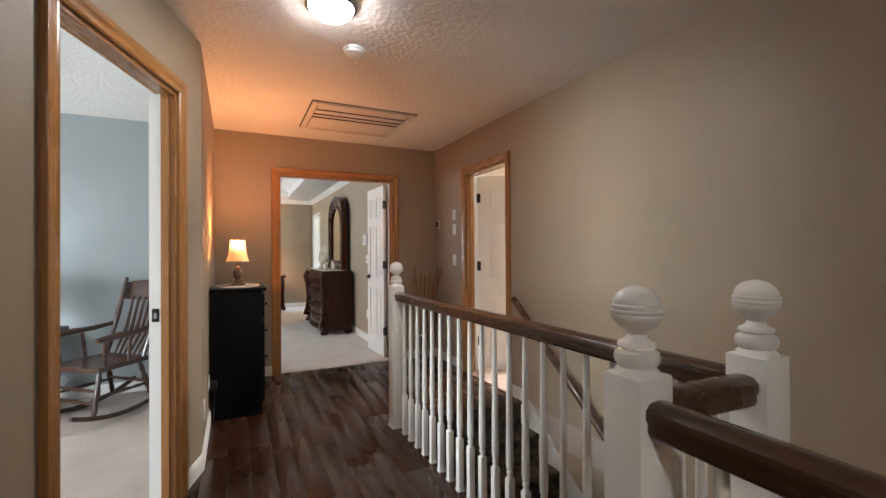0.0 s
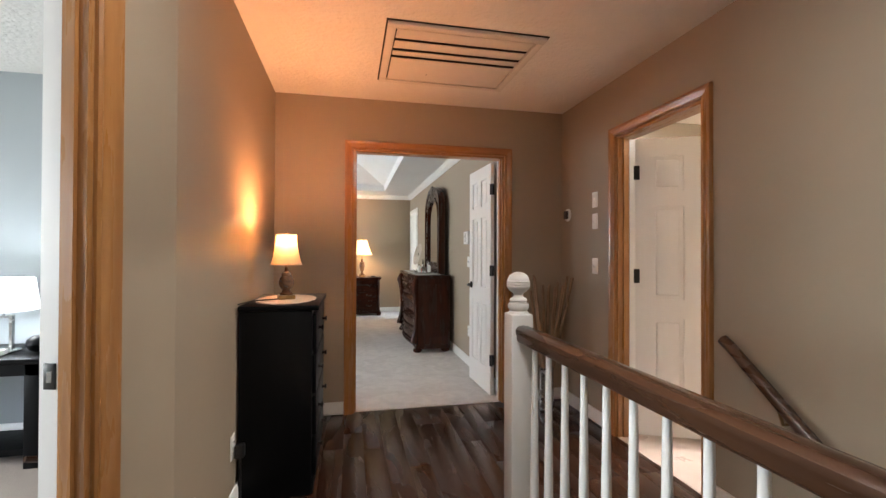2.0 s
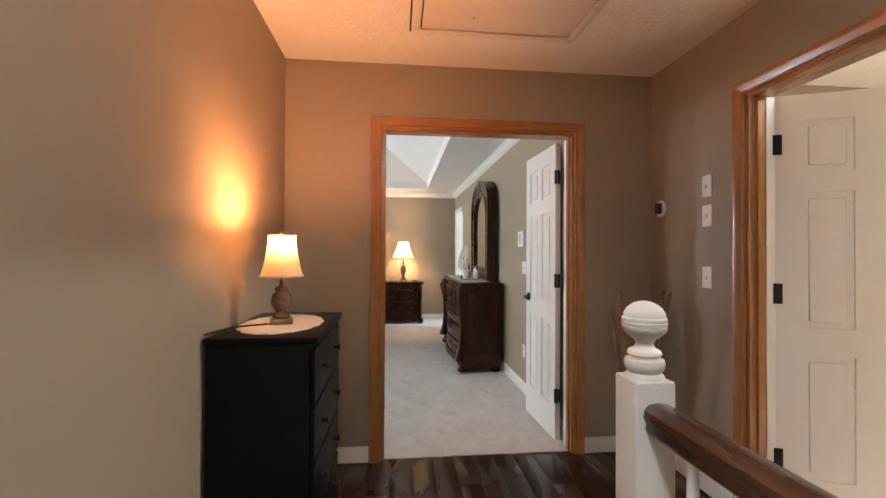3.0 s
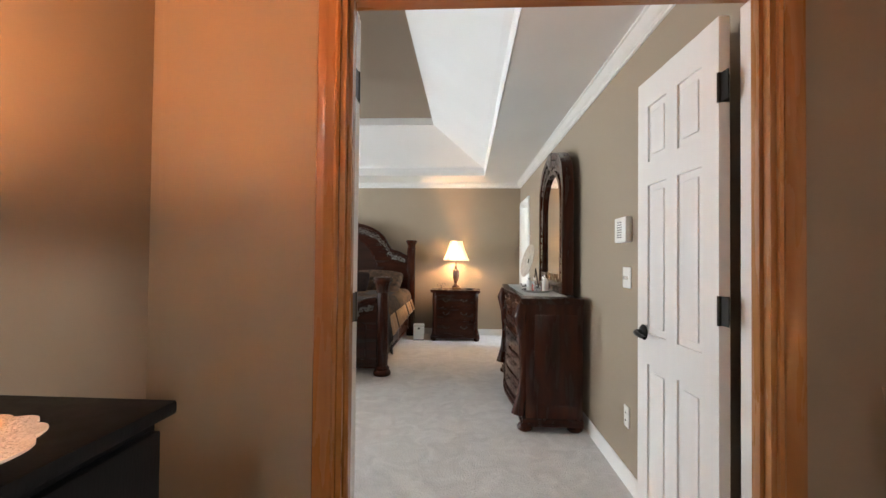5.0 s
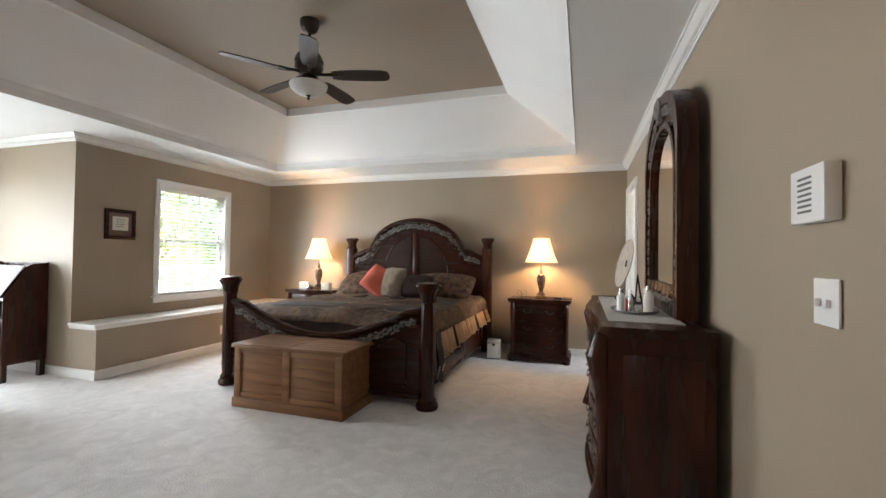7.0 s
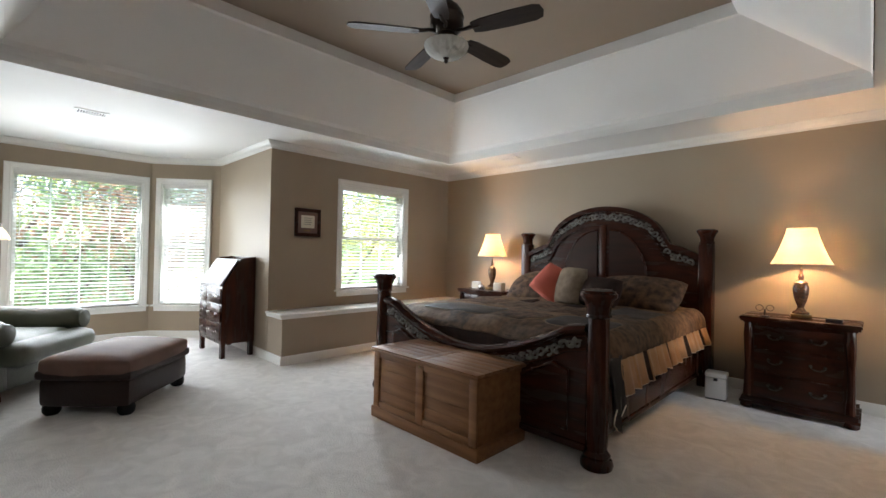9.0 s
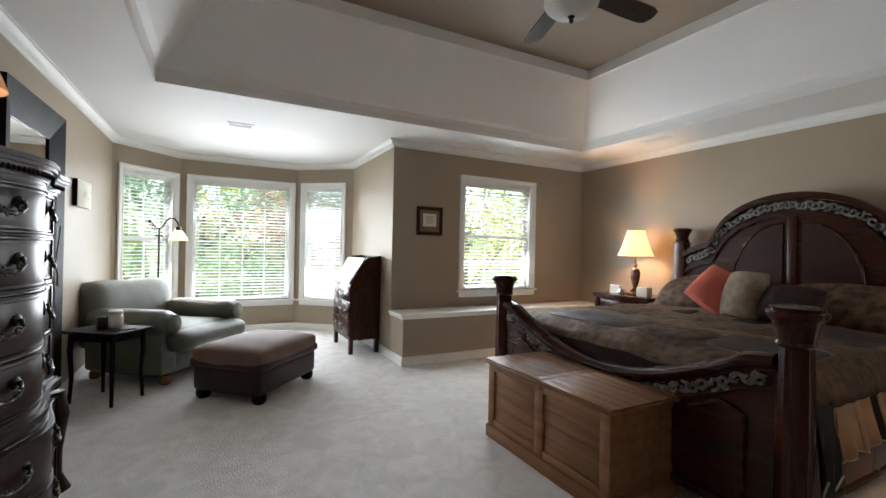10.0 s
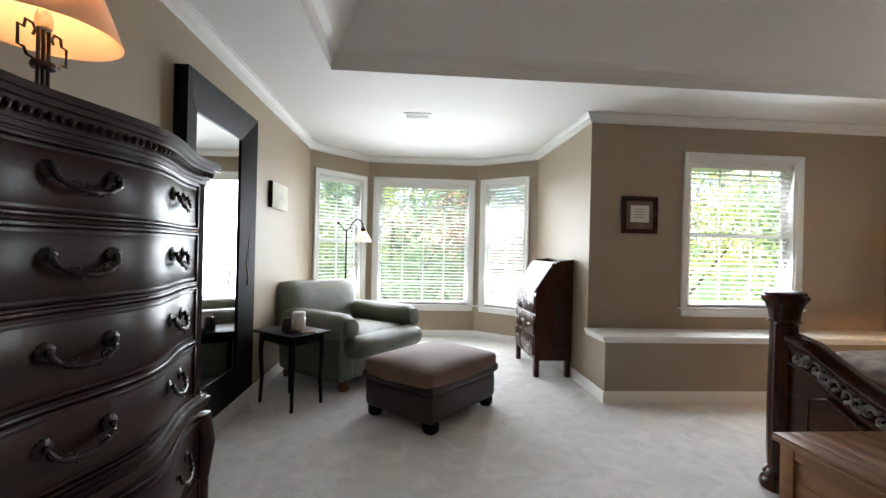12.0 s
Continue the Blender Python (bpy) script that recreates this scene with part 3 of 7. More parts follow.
def window(name, p0, p1, x0, x1, z0, z1, cols, rows, double, label, tilt=-13):
    """A window in a wall's own axes: casing, stool and apron, sashes with bars and panes, and a slatted blind."""
    rz = ang(p0, p1)
    e = casing(name, (*p0, 0), rz, x0, x1, z1, 0.065, TRIM, TRIM, label, depth=0.12, stop=False, sill=True, z0=z0)
    part("window_sill", nbox(x0 - 0.09, -0.045, z0 - 0.022, x1 + 0.09, 0.1, z0, bevel=0.006), TRIM, e)
    part("apron", nbox(x0 - 0.06, -0.016, z0 - 0.085, x1 + 0.06, 0.0, z0 - 0.023, bevel=0.003), TRIM, e)
    fx0, fx1, fz0, fz1 = x0 + 0.018, x1 - 0.018, z0 + 0.002, z1 - 0.018
    spans = [(fz0, (fz0 + fz1) / 2 + 0.02, 0.075), ((fz0 + fz1) / 2 - 0.02, fz1, 0.096)] if double else [(fz0, fz1, 0.085)]
    for s0, s1, y in spans:
        bm = bmesh.new()
        r = 0.035
        box(bm, fx0, y, s0, fx0 + r, y + 0.02, s1)
        box(bm, fx1 - r, y, s0, fx1, y + 0.02, s1)
        box(bm, fx0 + r, y, s0, fx1 - r, y + 0.02, s0 + r)
        box(bm, fx0 + r, y, s1 - r, fx1 - r, y + 0.02, s1)
        sash = part("sash", bm, TRIM, e)
        for c in range(1, cols):
            xm = fx0 + r + (fx1 - fx0 - 2 * r) * c / cols
            part("muntin", nbox(xm - 0.007, y + 0.003, s0 + r, xm + 0.007, y + 0.017, s1 - r), TRIM, sash)
        for q in range(1, rows):
            zm = s0 + r + (s1 - s0 - 2 * r) * q / rows
            part("muntin", nbox(fx0 + r, y + 0.004, zm - 0.007, fx1 - r, y + 0.016, zm + 0.007), TRIM, sash)
        pane = part("pane", nbox(fx0 + r, y + 0.008, s0 + r, fx1 - r, y + 0.012, s1 - r), GLASS, sash)
        pane.visible_shadow = False
    b = thing(name.replace("window", "window_blind"), (*p0, 0), rz, "white slatted venetian blind, lowered with slats open", "blind", "window blinds")
    part("headrail", nbox(fx0 + 0.004, 0.012, fz1 - 0.05, fx1 - 0.004, 0.062, fz1, bevel=0.004), PLASTIC_W, b)
    part("bottom_rail", nbox(fx0 + 0.006, 0.016, fz0 + 0.006, fx1 - 0.006, 0.058, fz0 + 0.024, bevel=0.004), PLASTIC_W, b)
    step = 0.043
    first = None
    z = fz0 + 0.05
    while z < fz1 - 0.07:
        if first is None:
            first = part("slat", prism([(-0.023, -0.001), (-0.012, 0.0025), (0.0, 0.0035), (0.012, 0.0025), (0.023, -0.001), (0.012, 0.0005), (0.0, 0.0015), (-0.012, 0.0005)],
                                       fx0 + 0.008, fx1 - 0.008, "x"), SLAT, b, "", (0, 0.037, z), (tilt, 0, 0))
        else:
            again(first, (0, 0.037, z), (tilt + random.uniform(-1.5, 1.5), 0, 0))
        z += step
    for xc in (fx0 + 0.1, fx1 - 0.1):
        part("ladder_cord", nbox(xc - 0.0015, 0.0355, fz0 + 0.02, xc + 0.0015, 0.0385, fz1 - 0.05), PLASTIC_W, b)
    part("tilt_wand", tube([(fx0 + 0.06, 0.006, fz1 - 0.05), (fx0 + 0.062, 0.004, fz1 - 0.75)], 0.004, 6), PLASTIC_W, b)
    return e


window("window_west", NK, NW, 0.92, 1.94, 0.74, 2.07, 3, 2, True, "white sash window with its blind lowered")
window("window_bay_south", B0, B1, 0.13, 0.80, 0.48, 2.09, 2, 3, True, "narrow white sash window of the bay")
window("window_bay_middle", B1, B2, 0.13, 1.39, 0.45, 2.10, 4, 6, False, "wide white picture window of the bay with a grid of bars")
window("window_bay_north", B2, B3, 0.13, 0.72, 0.45, 2.10, 2, 3, True, "narrow white sash window of the bay, bright with daylight", -36)


# ---- outdoors ----
solid("ground", nbox(-400, -400, -3.6, 400, 400, -3.2), GRASS, "green lawn round the house", "ground", "structure")


def tree(at, height, spread, material, seed, label):
    rnd = random.Random(seed)
    e = thing("tree", at, rnd.uniform(0, 360), label, "tree", "trees outside the windows")
    k = 9
    trunk = tube([(0.05 * math.sin(i), 0.05 * math.cos(2 * i), height * 0.62 * i / k) for i in range(k + 1)], [0.17 - 0.014 * i for i in range(k + 1)], 9)
    limbs = []
    for i in range(11):
        a, h0 = rnd.uniform(0, 6.28), height * rnd.uniform(0.18, 0.55)
        tip = Vector((math.cos(a) * spread * rnd.uniform(0.55, 0.95), math.sin(a) * spread * rnd.uniform(0.55, 0.95), h0 + height * rnd.uniform(0.1, 0.4)))
        mid = Vector((tip.x * 0.45, tip.y * 0.45, h0 + (tip.z - h0) * 0.35))
        tube([(0, 0, h0), mid, tip], [0.06, 0.035, 0.012], 6, trunk)
        limbs.append((Vector((0, 0, h0)), mid, tip))
    part("trunk", trunk, BARK, e)
    verts, faces = [], []
    for _ in range(112):
        o, mid, tip = rnd.choice(limbs)
        t = rnd.uniform(0.25, 1.1)
        c = (mid.lerp(tip, t) if t > 0.3 else o.lerp(mid, 0.8)) + Vector((rnd.gauss(0, 0.4), rnd.gauss(0, 0.4), rnd.gauss(0.1, 0.42)))
        for _ in range(52):
            p = c + Vector((rnd.gauss(0, 0.27), rnd.gauss(0, 0.27), rnd.gauss(0, 0.23)))
            s = rnd.uniform(0.05, 0.10)
            q = Euler((rnd.uniform(0, 6.3), rnd.uniform(0, 6.3), rnd.uniform(0, 6.3))).to_matrix()
            i = len(verts)
            verts += [p + q @ Vector(v) for v in ((-s, 0, 0), (0, -0.5 * s, 0.1 * s), (s, 0, 0), (0, 0.5 * s, 0.1 * s))]
            faces.append((i, i + 1, i + 2, i + 3))
    me = bpy.data.meshes.new("crown")
    me.from_pydata([tuple(v) for v in verts], [], faces)
    me.materials.append(material)
    ob = new("crown", me)
    ob.parent = e
    tagged(ob, "leafy crown", kind="stuff")
    return e


for i, (x, y, hgt, spr, m, lab) in enumerate((
        (-10.5, 3.2, 8.5, 3.0, LEAF_G, "green leafy tree beyond the bay window"), (-9.8, 6.6, 8.2, 2.9, LEAF_G, "green leafy tree beyond the bay window"),
        (-10.8, 9.3, 8.8, 3.1, LEAF_R, "russet leafy tree beyond the bay window"), (-8.4, 12.6, 8.3, 3.0, LEAF_Y, "yellow-green leafy tree beyond the sash window"),
        (-12.8, 15.5, 9.4, 3.4, LEAF_Y, "yellow-green leafy tree behind the others"), (-14.5, 5.0, 10.0, 3.6, LEAF_Y, "yellow-green leafy tree behind the others"),
        (-14.2, 11.5, 10.2, 3.7, LEAF_G, "green leafy tree in the garden"), (-13.2, -0.5, 9.6, 3.5, LEAF_G, "green leafy tree in the garden"), (-8.2, 16.6, 8.0, 2.8, LEAF_G, "green leafy tree in the garden"))):
    tree((x, y, -3.2), hgt, spr, m, 20 + i, lab)
bm = bmesh.new()
for i in range(60):
    a = i / 60 * 2 * math.pi
    x, y = math.cos(a) * 34, math.sin(a) * 34 + 5
    bmesh.ops.create_icosphere(bm, subdivisions=2, radius=random.uniform(3.0, 5.0), matrix=Matrix.Translation((x, y, random.uniform(-4.5, -1.5))))
for v in bm.verts:
    v.co += Vector((noise.noise(v.co * 0.8), noise.noise(v.co * 0.8 + Vector((9, 0, 0))), noise.noise(v.co * 0.8 + Vector((0, 9, 0))))) * 1.3
solid("far_woods", bm, LEAF_G, "distant green woods round the garden", "woods", "stuff")


# ---- lights of the place ----
def window_light(p0, p1, x0, x1, z0, z1, watts, out=-0.03):
    """An area lamp standing in for the sky's light in a window's opening, aimed into the room."""
    a = math.atan2(p1[1] - p0[1], p1[0] - p0[0])
    mx = (x0 + x1) / 2
    c = (p0[0] + mx * math.cos(a) - out * math.sin(a), p0[1] + mx * math.sin(a) + out * math.cos(a), (z0 + z1) / 2)
    d = bpy.data.lights.new("window_daylight", "AREA")
    d.shape, d.size, d.size_y, d.energy, d.color = "RECTANGLE", x1 - x0, z1 - z0, watts, (0.865, 0.93, 1.0)
    ob = new("window_daylight", d)
    ob.matrix_world = look(c, (c[0] + math.sin(a), c[1] - math.cos(a), c[2] - 0.24))
    d.spread = radians(140)
    return ob


window_light(NK, NW, 0.94, 1.92, 0.76, 2.05, DAY * 10.5)
window_light(B0, B1, 0.15, 0.78, 0.5, 1.75, DAY * 3.6)
window_light(B1, B2, 0.15, 1.37, 0.47, 1.75, DAY * 7.5)
window_light(B2, B3, 0.15, 0.70, 0.47, 1.75, DAY * 4.4)
# more area lamps outside the blinds, added to brighten the slats from behind
for p0, p1, x0, x1, z0, z1, share in ((NK, NW, 0.94, 1.92, 0.76, 2.05, 4.0), (B0, B1, 0.15, 0.78, 0.5, 2.06, 3.0), (B1, B2, 0.15, 1.37, 0.47, 2.07, 7.0), (B2, B3, 0.15, 0.70, 0.47, 2.07, 5.0)):
    window_light(p0, p1, x0, x1, z0, z1, DAY * share, 0.15)
window_light((-3.5, 0.9), (-3.5, 5.8), 1.6, 3.4, 0.6, 2.1, DAY * 22)
window_light((4.6, 11.75), (4.6, 9.4), 0.6, 1.6, 0.9, 2.1, DAY * 8)

dome = thing("ceiling_light", (1.41, 3.18, H), 0, "lit round flush glass ceiling light in the hall", "ceiling light")
part("base_plate", lathe([(0.0, 0.0), (0.125, 0.0), (0.125, -0.016), (0.115, -0.022), (0.0, -0.022)][::-1], 28), STEEL, dome)
part("glass_dome", lathe([(0.0, -0.075), (0.04, -0.072), (0.075, -0.060), (0.10, -0.040), (0.108, -0.0225)], 28), BULB_W, dome, "glowing opal glass dome")
disc = bpy.data.lights.new("ceiling_light_bulb", "AREA")
disc.shape, disc.size, disc.energy, disc.color = "DISK", 0.2, 1.15, (1.0, 0.96, 0.91)
bulb = new("ceiling_light_bulb", disc)
bulb.location = (0, 0, -0.082)
bulb.parent = dome
side = copy_thing(dome, pose(4.3, 4.6, H))
tagged(side, "lit round flush ceiling light in the side room")
for kid in side.children:
    if kid.type == "LIGHT":
        kid.data = kid.data.copy()
        kid.data.energy = 13.0
pd = thing("pendant_lamp", (2.45, -0.35, H), 0, "lit warm glass globe hanging in the stairwell", "pendant lamp")
part("canopy", lathe([(0.0, -0.03), (0.05, -0.025), (0.06, 0.0)], 18), BRONZE, pd)
part("cord", tube([(0, 0, -0.025), (0, 0, -2.15)], 0.005, 6), BRONZE, pd)
part("cap", lathe([(0.0, -2.21), (0.055, -2.21), (0.04, -2.17), (0.0, -2.14)], 18), BRONZE, pd)
part("globe", lathe([(0.055, -2.211), (0.10, -2.25), (0.12, -2.31), (0.105, -2.37), (0.06, -2.41), (0.02, -2.42)], 22, caps=False), OPAL, pd, "frosted glass globe, lit")
lamp_light("pendant_bulb", (0, 0, -2.32), 12.0, WARM, 0.04, pd)
# unseen copy of the dome, assumed here to brighten the near end of the hall
unseen_back_light = copy_thing(dome, pose(0.85, -0.5, H))
tagged(unseen_back_light, "unseen lit ceiling light assumed at the hall's end")
for kid in unseen_back_light.children:
    if kid.type == "LIGHT":
        kid.data = kid.data.copy()
        kid.data.energy = 2.2


# ---- doors ----
def door_leaf(name, at, rz, w, h, label, handle=None, folded=False):
    e = thing(name, at, rz, label, "door", "", "structure")
    t, rec, st, mid = 0.035, 0.0085, min(0.11, w * 0.16), 0.08 if w < 0.65 else 0.1
    bm = nbox(0.01, rec, 0.012, w - 0.01, t - rec, h)
    xs = [(0, st), ((w - mid) / 2, (w + mid) / 2), (w - st, w)]
    for a, b in xs:
        box(bm, a, 0, 0.01, b, t, h + 0.001)
    zs = [(0.01, 0.23), (0.80, 0.93), (1.56, 1.66), (h - 0.12, h)]
    cols = [(st, (w - mid) / 2), ((w + mid) / 2, w - st)]
    for a, b in cols:
        for z0, z1 in zs:
            box(bm, a, 0, z0, b, t, z1)
    leaf = part("leaf", bm, SOFTWHITE, e, smooth=False)
    for a, b in cols:
        for (_, z0), (z1, _) in zip(zs, zs[1:]):
            g = 0.028
            bm = bmesh.new()
            for y0, y1 in ((rec - 0.0062, rec + 0.003), (t - rec - 0.003, t - rec + 0.0062)):
                k = bmesh.new()
                box(k, a + g, y0, z0 + g, b - g, y1, z1 - g, bevel=0.006)
                me = bpy.data.meshes.new("tmp")
                k.to_mesh(me)
                k.free()
                bm.from_mesh(me)
            part("raised_panel", bm, SOFTWHITE, e)
    if handle is not None:
        hx = w - 0.065
        hd = part("door_handle", lathe([(0.0, 0), (0.032, 0), (0.033, 0.006), (0.026, 0.013), (0.012, 0.016), (0.011, 0.04), (0.0, 0.042)], 18), IRON, e, "black metal lever handle",
                  (hx, t, 0.93), (-90, 0, 0))
        part("lever", tube([(0, 0, 0.036), (-0.02, 0.0, 0.047), (-0.06, 0.004, 0.05), (-0.105, 0.008, 0.046)], [0.010, 0.0105, 0.009, 0.007], 10), IRON, hd)
        hb = part("door_handle", lathe([(0.0, 0), (0.032, 0), (0.033, 0.006), (0.026, 0.013), (0.012, 0.016), (0.011, 0.04), (0.0, 0.042)], 18), IRON, e, "black metal lever handle",
                  (hx, 0, 0.93), (90, 0, 0))
        part("lever", tube([(0, 0, 0.036), (-0.02, 0.0, 0.047), (-0.06, -0.004, 0.05), (-0.105, -0.008, 0.046)], [0.010, 0.0105, 0.009, 0.007], 10), IRON, hb)
    for z in (0.31, 1.085, 1.79):
        bm = nbox(-0.003, 0.002, z - 0.045, 0.0, t - 0.002, z + 0.045, bevel=0.001)
        if folded:
            box(bm, -0.0075, t + 0.004, z - 0.045, -0.0045, t + 0.046, z + 0.045)
        else:
            box(bm, -0.045, t - 0.0035, z - 0.045, -0.004, t - 0.0005, z + 0.045)
        lathe([(0.0065, z - 0.047), (0.0065, z + 0.047)], 10, (-0.004, t + 0.002, 0), bm)
        part("hinge", bm, IRON, e, "black butt hinge")
    return e


# the right leaf stands open into the room, the left one is folded back flat against the wall
door_leaf("door_bedroom_right", (2.577, 5.935, 0.004), 92.5, 0.58, 2.02, "white six-panel door leaf standing open into the bedroom", handle=1)
left_leaf = door_leaf("door_bedroom_left", (1.392, 5.925, 0.004), 179, 0.58, 2.02, "white six-panel door leaf folded back against the bedroom wall", handle=1, folded=True)
side_leaf = door_leaf("door_side_room", (3.255, 4.972, 0.004), -24, 0.72, 2.02, "white six-panel door standing open into the side room", handle=1)
for z in (0.31, 1.085, 1.79):
    part("hinge", nbox(-0.014, -0.005, z - 0.048, 0.032, -0.0006, z + 0.048, bevel=0.0015), IRON, side_leaf, "black butt hinge")
door_leaf("door_bath", (2.735, 11.30, 0.004), -8, 0.70, 2.02, "white door standing open into the bathroom", handle=1)
# white inner half of the blue room's jamb, with its strike plate
jb = thing("door_jamb_blue", (*slant(0.30), 0), ang(slant(4.3), slant(0)), "white painted inner jamb with a black strike plate", "door jamb", "", "structure")
part("jamb_board", nbox(-0.021, 0.062, 0.008, -0.0165, 0.118, 2.028), SOFTWHITE, jb)
bm = nbox(-0.0235, 0.072, 0.90, -0.0205, 0.105, 0.965, bevel=0.001)
part("strike_plate", bm, IRON, jb, "black strike plate")
part("latch_hole", nbox(-0.0242, 0.082, 0.917, -0.0232, 0.096, 0.945), STEEL, jb)

for nm, at, rz, x0, x1, d0, d1, h in (("door_jamb_bedroom", (0.80, HS, 0), 0, 0.575, 1.805, 0.05, 0.125, 2.027), ("door_jamb_side", (EX, 5.82, 0), -90, 0.83, 1.57, 0.085, 0.13, 2.022)):
    jb = thing(nm, at, rz, "white painted inner half of an oak door jamb", "door jamb", "", "structure")
    part("jamb_board", nbox(x0 + 0.0165, d0, 0.008, x0 + 0.020, d1, h), SOFTWHITE, jb)
    part("jamb_board", nbox(x1 - 0.020, d0, 0.008, x1 - 0.0165, d1, h), SOFTWHITE, jb)

# ---- stairs and railing ----
RISE, RUN = 0.185, 0.235
st = thing("staircase", (2.08, 4.05, 0), 0, "stairs going down, covered with dark figured carpet", "stairs", "", "structure")
bm = nbox(0, -0.03, -0.03, 1.048, 0.0, -0.001, bevel=0.008)
part("top_nosing", bm, RAILWOOD, st)
for i in range(14):
    z = -RISE * (i + 1)
    part("tread", nbox(0, -RUN * (i + 1) - 0.025, z - 0.035, 1.042, -RUN * i, z, bevel=0.01), STAIRCLOTH, st)
    part("riser", nbox(0, -RUN * i - 0.012, z + 0.001, 1.042, -RUN * i, z + RISE - 0.031), STAIRCLOTH, st)
sk = [(0.10, 0.1), (-0.03, 0.1), (-RUN * 13.5, 0.1 - RISE * 13.5), (-RUN * 13.5, -0.3 - RISE * 13.5), (0.10, -0.3)]
part("wall_stringer", prism(sk, 1.034, 1.0475, "x"), TRIM, st, "white stringer board along the wall")

rail = thing("stair_railing", (2.02, 4.0, 0), 0, "white turned balustrade with a brown wooden handrail along the stair opening", "railing")


def newel():
    bm = nbox(-0.045, -0.045, 0.0, 0.045, 0.045, 1.0, bevel=0.006)
    box(bm, -0.052, -0.052, 0.0, 0.052, 0.052, 0.012, bevel=0.003)
    lathe([(0.047, 0.985), (0.040, 1.006), (0.034, 1.012), (0.040, 1.020), (0.0425, 1.030), (0.040, 1.040), (0.030, 1.046), (0.036, 1.052), (0.034, 1.058), (0.021, 1.066), (0.018, 1.074),
           (0.022, 1.082), (0.034, 1.090), (0.044, 1.102), (0.0465, 1.108), (0.0465, 1.112), (0.044, 1.1135), (0.0475, 1.117), (0.0475, 1.121), (0.045, 1.1225), (0.047, 1.126), (0.0465, 1.130), (0.043, 1.133),
           (0.043, 1.140), (0.036, 1.152), (0.024, 1.161), (0.010, 1.166), (0.0, 1.167)], 24, bm=bm)
    return bm


N1 = part("newel", newel(), TRIM, rail)
again(N1, (0.035, -2.35, 0))
again(N1, (-0.33, -2.335, 0))
LOAF = [(-0.022, 0.0), (-0.028, 0.012), (-0.026, 0.022), (-0.032, 0.034), (-0.031, 0.050), (-0.020, 0.061), (0.0, 0.064), (0.020, 0.061), (0.031, 0.050), (0.032, 0.034), (0.026, 0.022), (0.028, 0.012), (0.022, 0.0)]
part("handrail", sweep(LOAF, [(0.0, -0.05, 0.895), (0.034, -2.30, 0.895)]), RAILWOOD, rail)
part("handrail", sweep(LOAF, [(-0.012, -2.349, 0.895), (-0.285, -2.336, 0.895)]), RAILWOOD, rail)
part("handrail", sweep(LOAF, [(-0.33, -2.38, 0.895), (-0.35, -5.4, 0.895)]), RAILWOOD, rail)
BALUS = lathe([(0.0105, 0.285), (0.014, 0.29), (0.014, 0.30), (0.0105, 0.305), (0.0145, 0.314), (0.0155, 0.325), (0.0165, 0.34), (0.0155, 0.45), (0.0135, 0.6), (0.0115, 0.75), (0.0098, 0.90)], 10)
box(BALUS, -0.016, -0.016, 0.012, 0.016, 0.016, 0.27, bevel=0.003)
lathe([(0.0155, 0.268), (0.0105, 0.285)], 10, bm=BALUS)
box(BALUS, -0.019, -0.019, 0.0, 0.019, 0.019, 0.012, bevel=0.002)
b0 = part("baluster", BALUS, TRIM, rail, "", (0.002, -0.155, 0))
for i in range(1, 20):
    again(b0, (0.002 + 0.0016 * i, -0.155 - 0.1115 * i, 0))
for i in range(1, 4):
    again(b0, (-0.008 - 0.072 * i, -2.348 + 0.003 * i, 0))
for i in range(1, 26):
    again(b0, (-0.33 - 0.0007 * i, -2.385 - 0.1115 * i, 0))
bm = nbox(-0.06, -2.28, -0.045, 0.062, 0.09, -0.0005)
part("floor_nosing", bm, RAILWOOD, rail)
wr = thing("wall_handrail", (3.07, 4.05, 0.83), 0, "brown wooden handrail on the stair wall", "handrail")
part("rail", tube([(0, 0.02, 0.01), (0, -0.02, -0.015), (0, -2.6, -0.015 - 2.58 * 0.787)], 0.026, 12), RAILWOOD, wr)
for y in (-0.25, -1.3):
    part("bracket", tube([(0.055, y, -0.09 + y * 0.787), (0.02, y, -0.09 + y * 0.787), (0, y, -0.03 + y * 0.787)], 0.008, 8), BRASS, wr)

# ---- hall furniture ----
ch = thing("chest_of_drawers", (0.815, 4.66, 0), 0, "tall black painted chest of drawers against the hall wall", "chest of drawers")
part("carcass", nbox(0.0, 0.012, 0.0, 0.350, 0.658, 0.945, bevel=0.004), BLACKWOOD, ch)
part("top", nbox(-0.004, 0.0, 0.9455, 0.385, 0.67, 0.972, bevel=0.006), BLACKWOOD, ch)
part("plinth", nbox(0.3505, 0.02, 0.0, 0.358, 0.65, 0.075, bevel=0.002), BLACKWOOD, ch)
for i in range(4):
    z0 = 0.09 + 0.212 * i
    d = part("drawer", nbox(0.351, 0.026, z0, 0.372, 0.644, z0 + 0.198, bevel=0.005), BLACKWOOD, ch)
    for y in (0.17, 0.50):
        part("knob", lathe([(0.0, 0), (0.011, 0.0), (0.007, 0.008), (0.008, 0.014), (0.015, 0.02), (0.015, 0.026), (0.0, 0.03)], 12), IRON, d, "round black knob", (0.372, y, z0 + 0.105), (0, 90, 0))
pts = []
for i in range(96):
    a = 2 * math.pi * i / 96
    r = 1 + 0.055 * abs(math.sin(a * 8))
    pts.append((0.155 * r * math.cos(a), 0.24 * r * math.sin(a)))
solid("doily", prism(pts, 0.0, 0.004, "z"), LACE, "cream lace doily on the black chest", "doily", at=(1.0, 4.97, 0.9725))


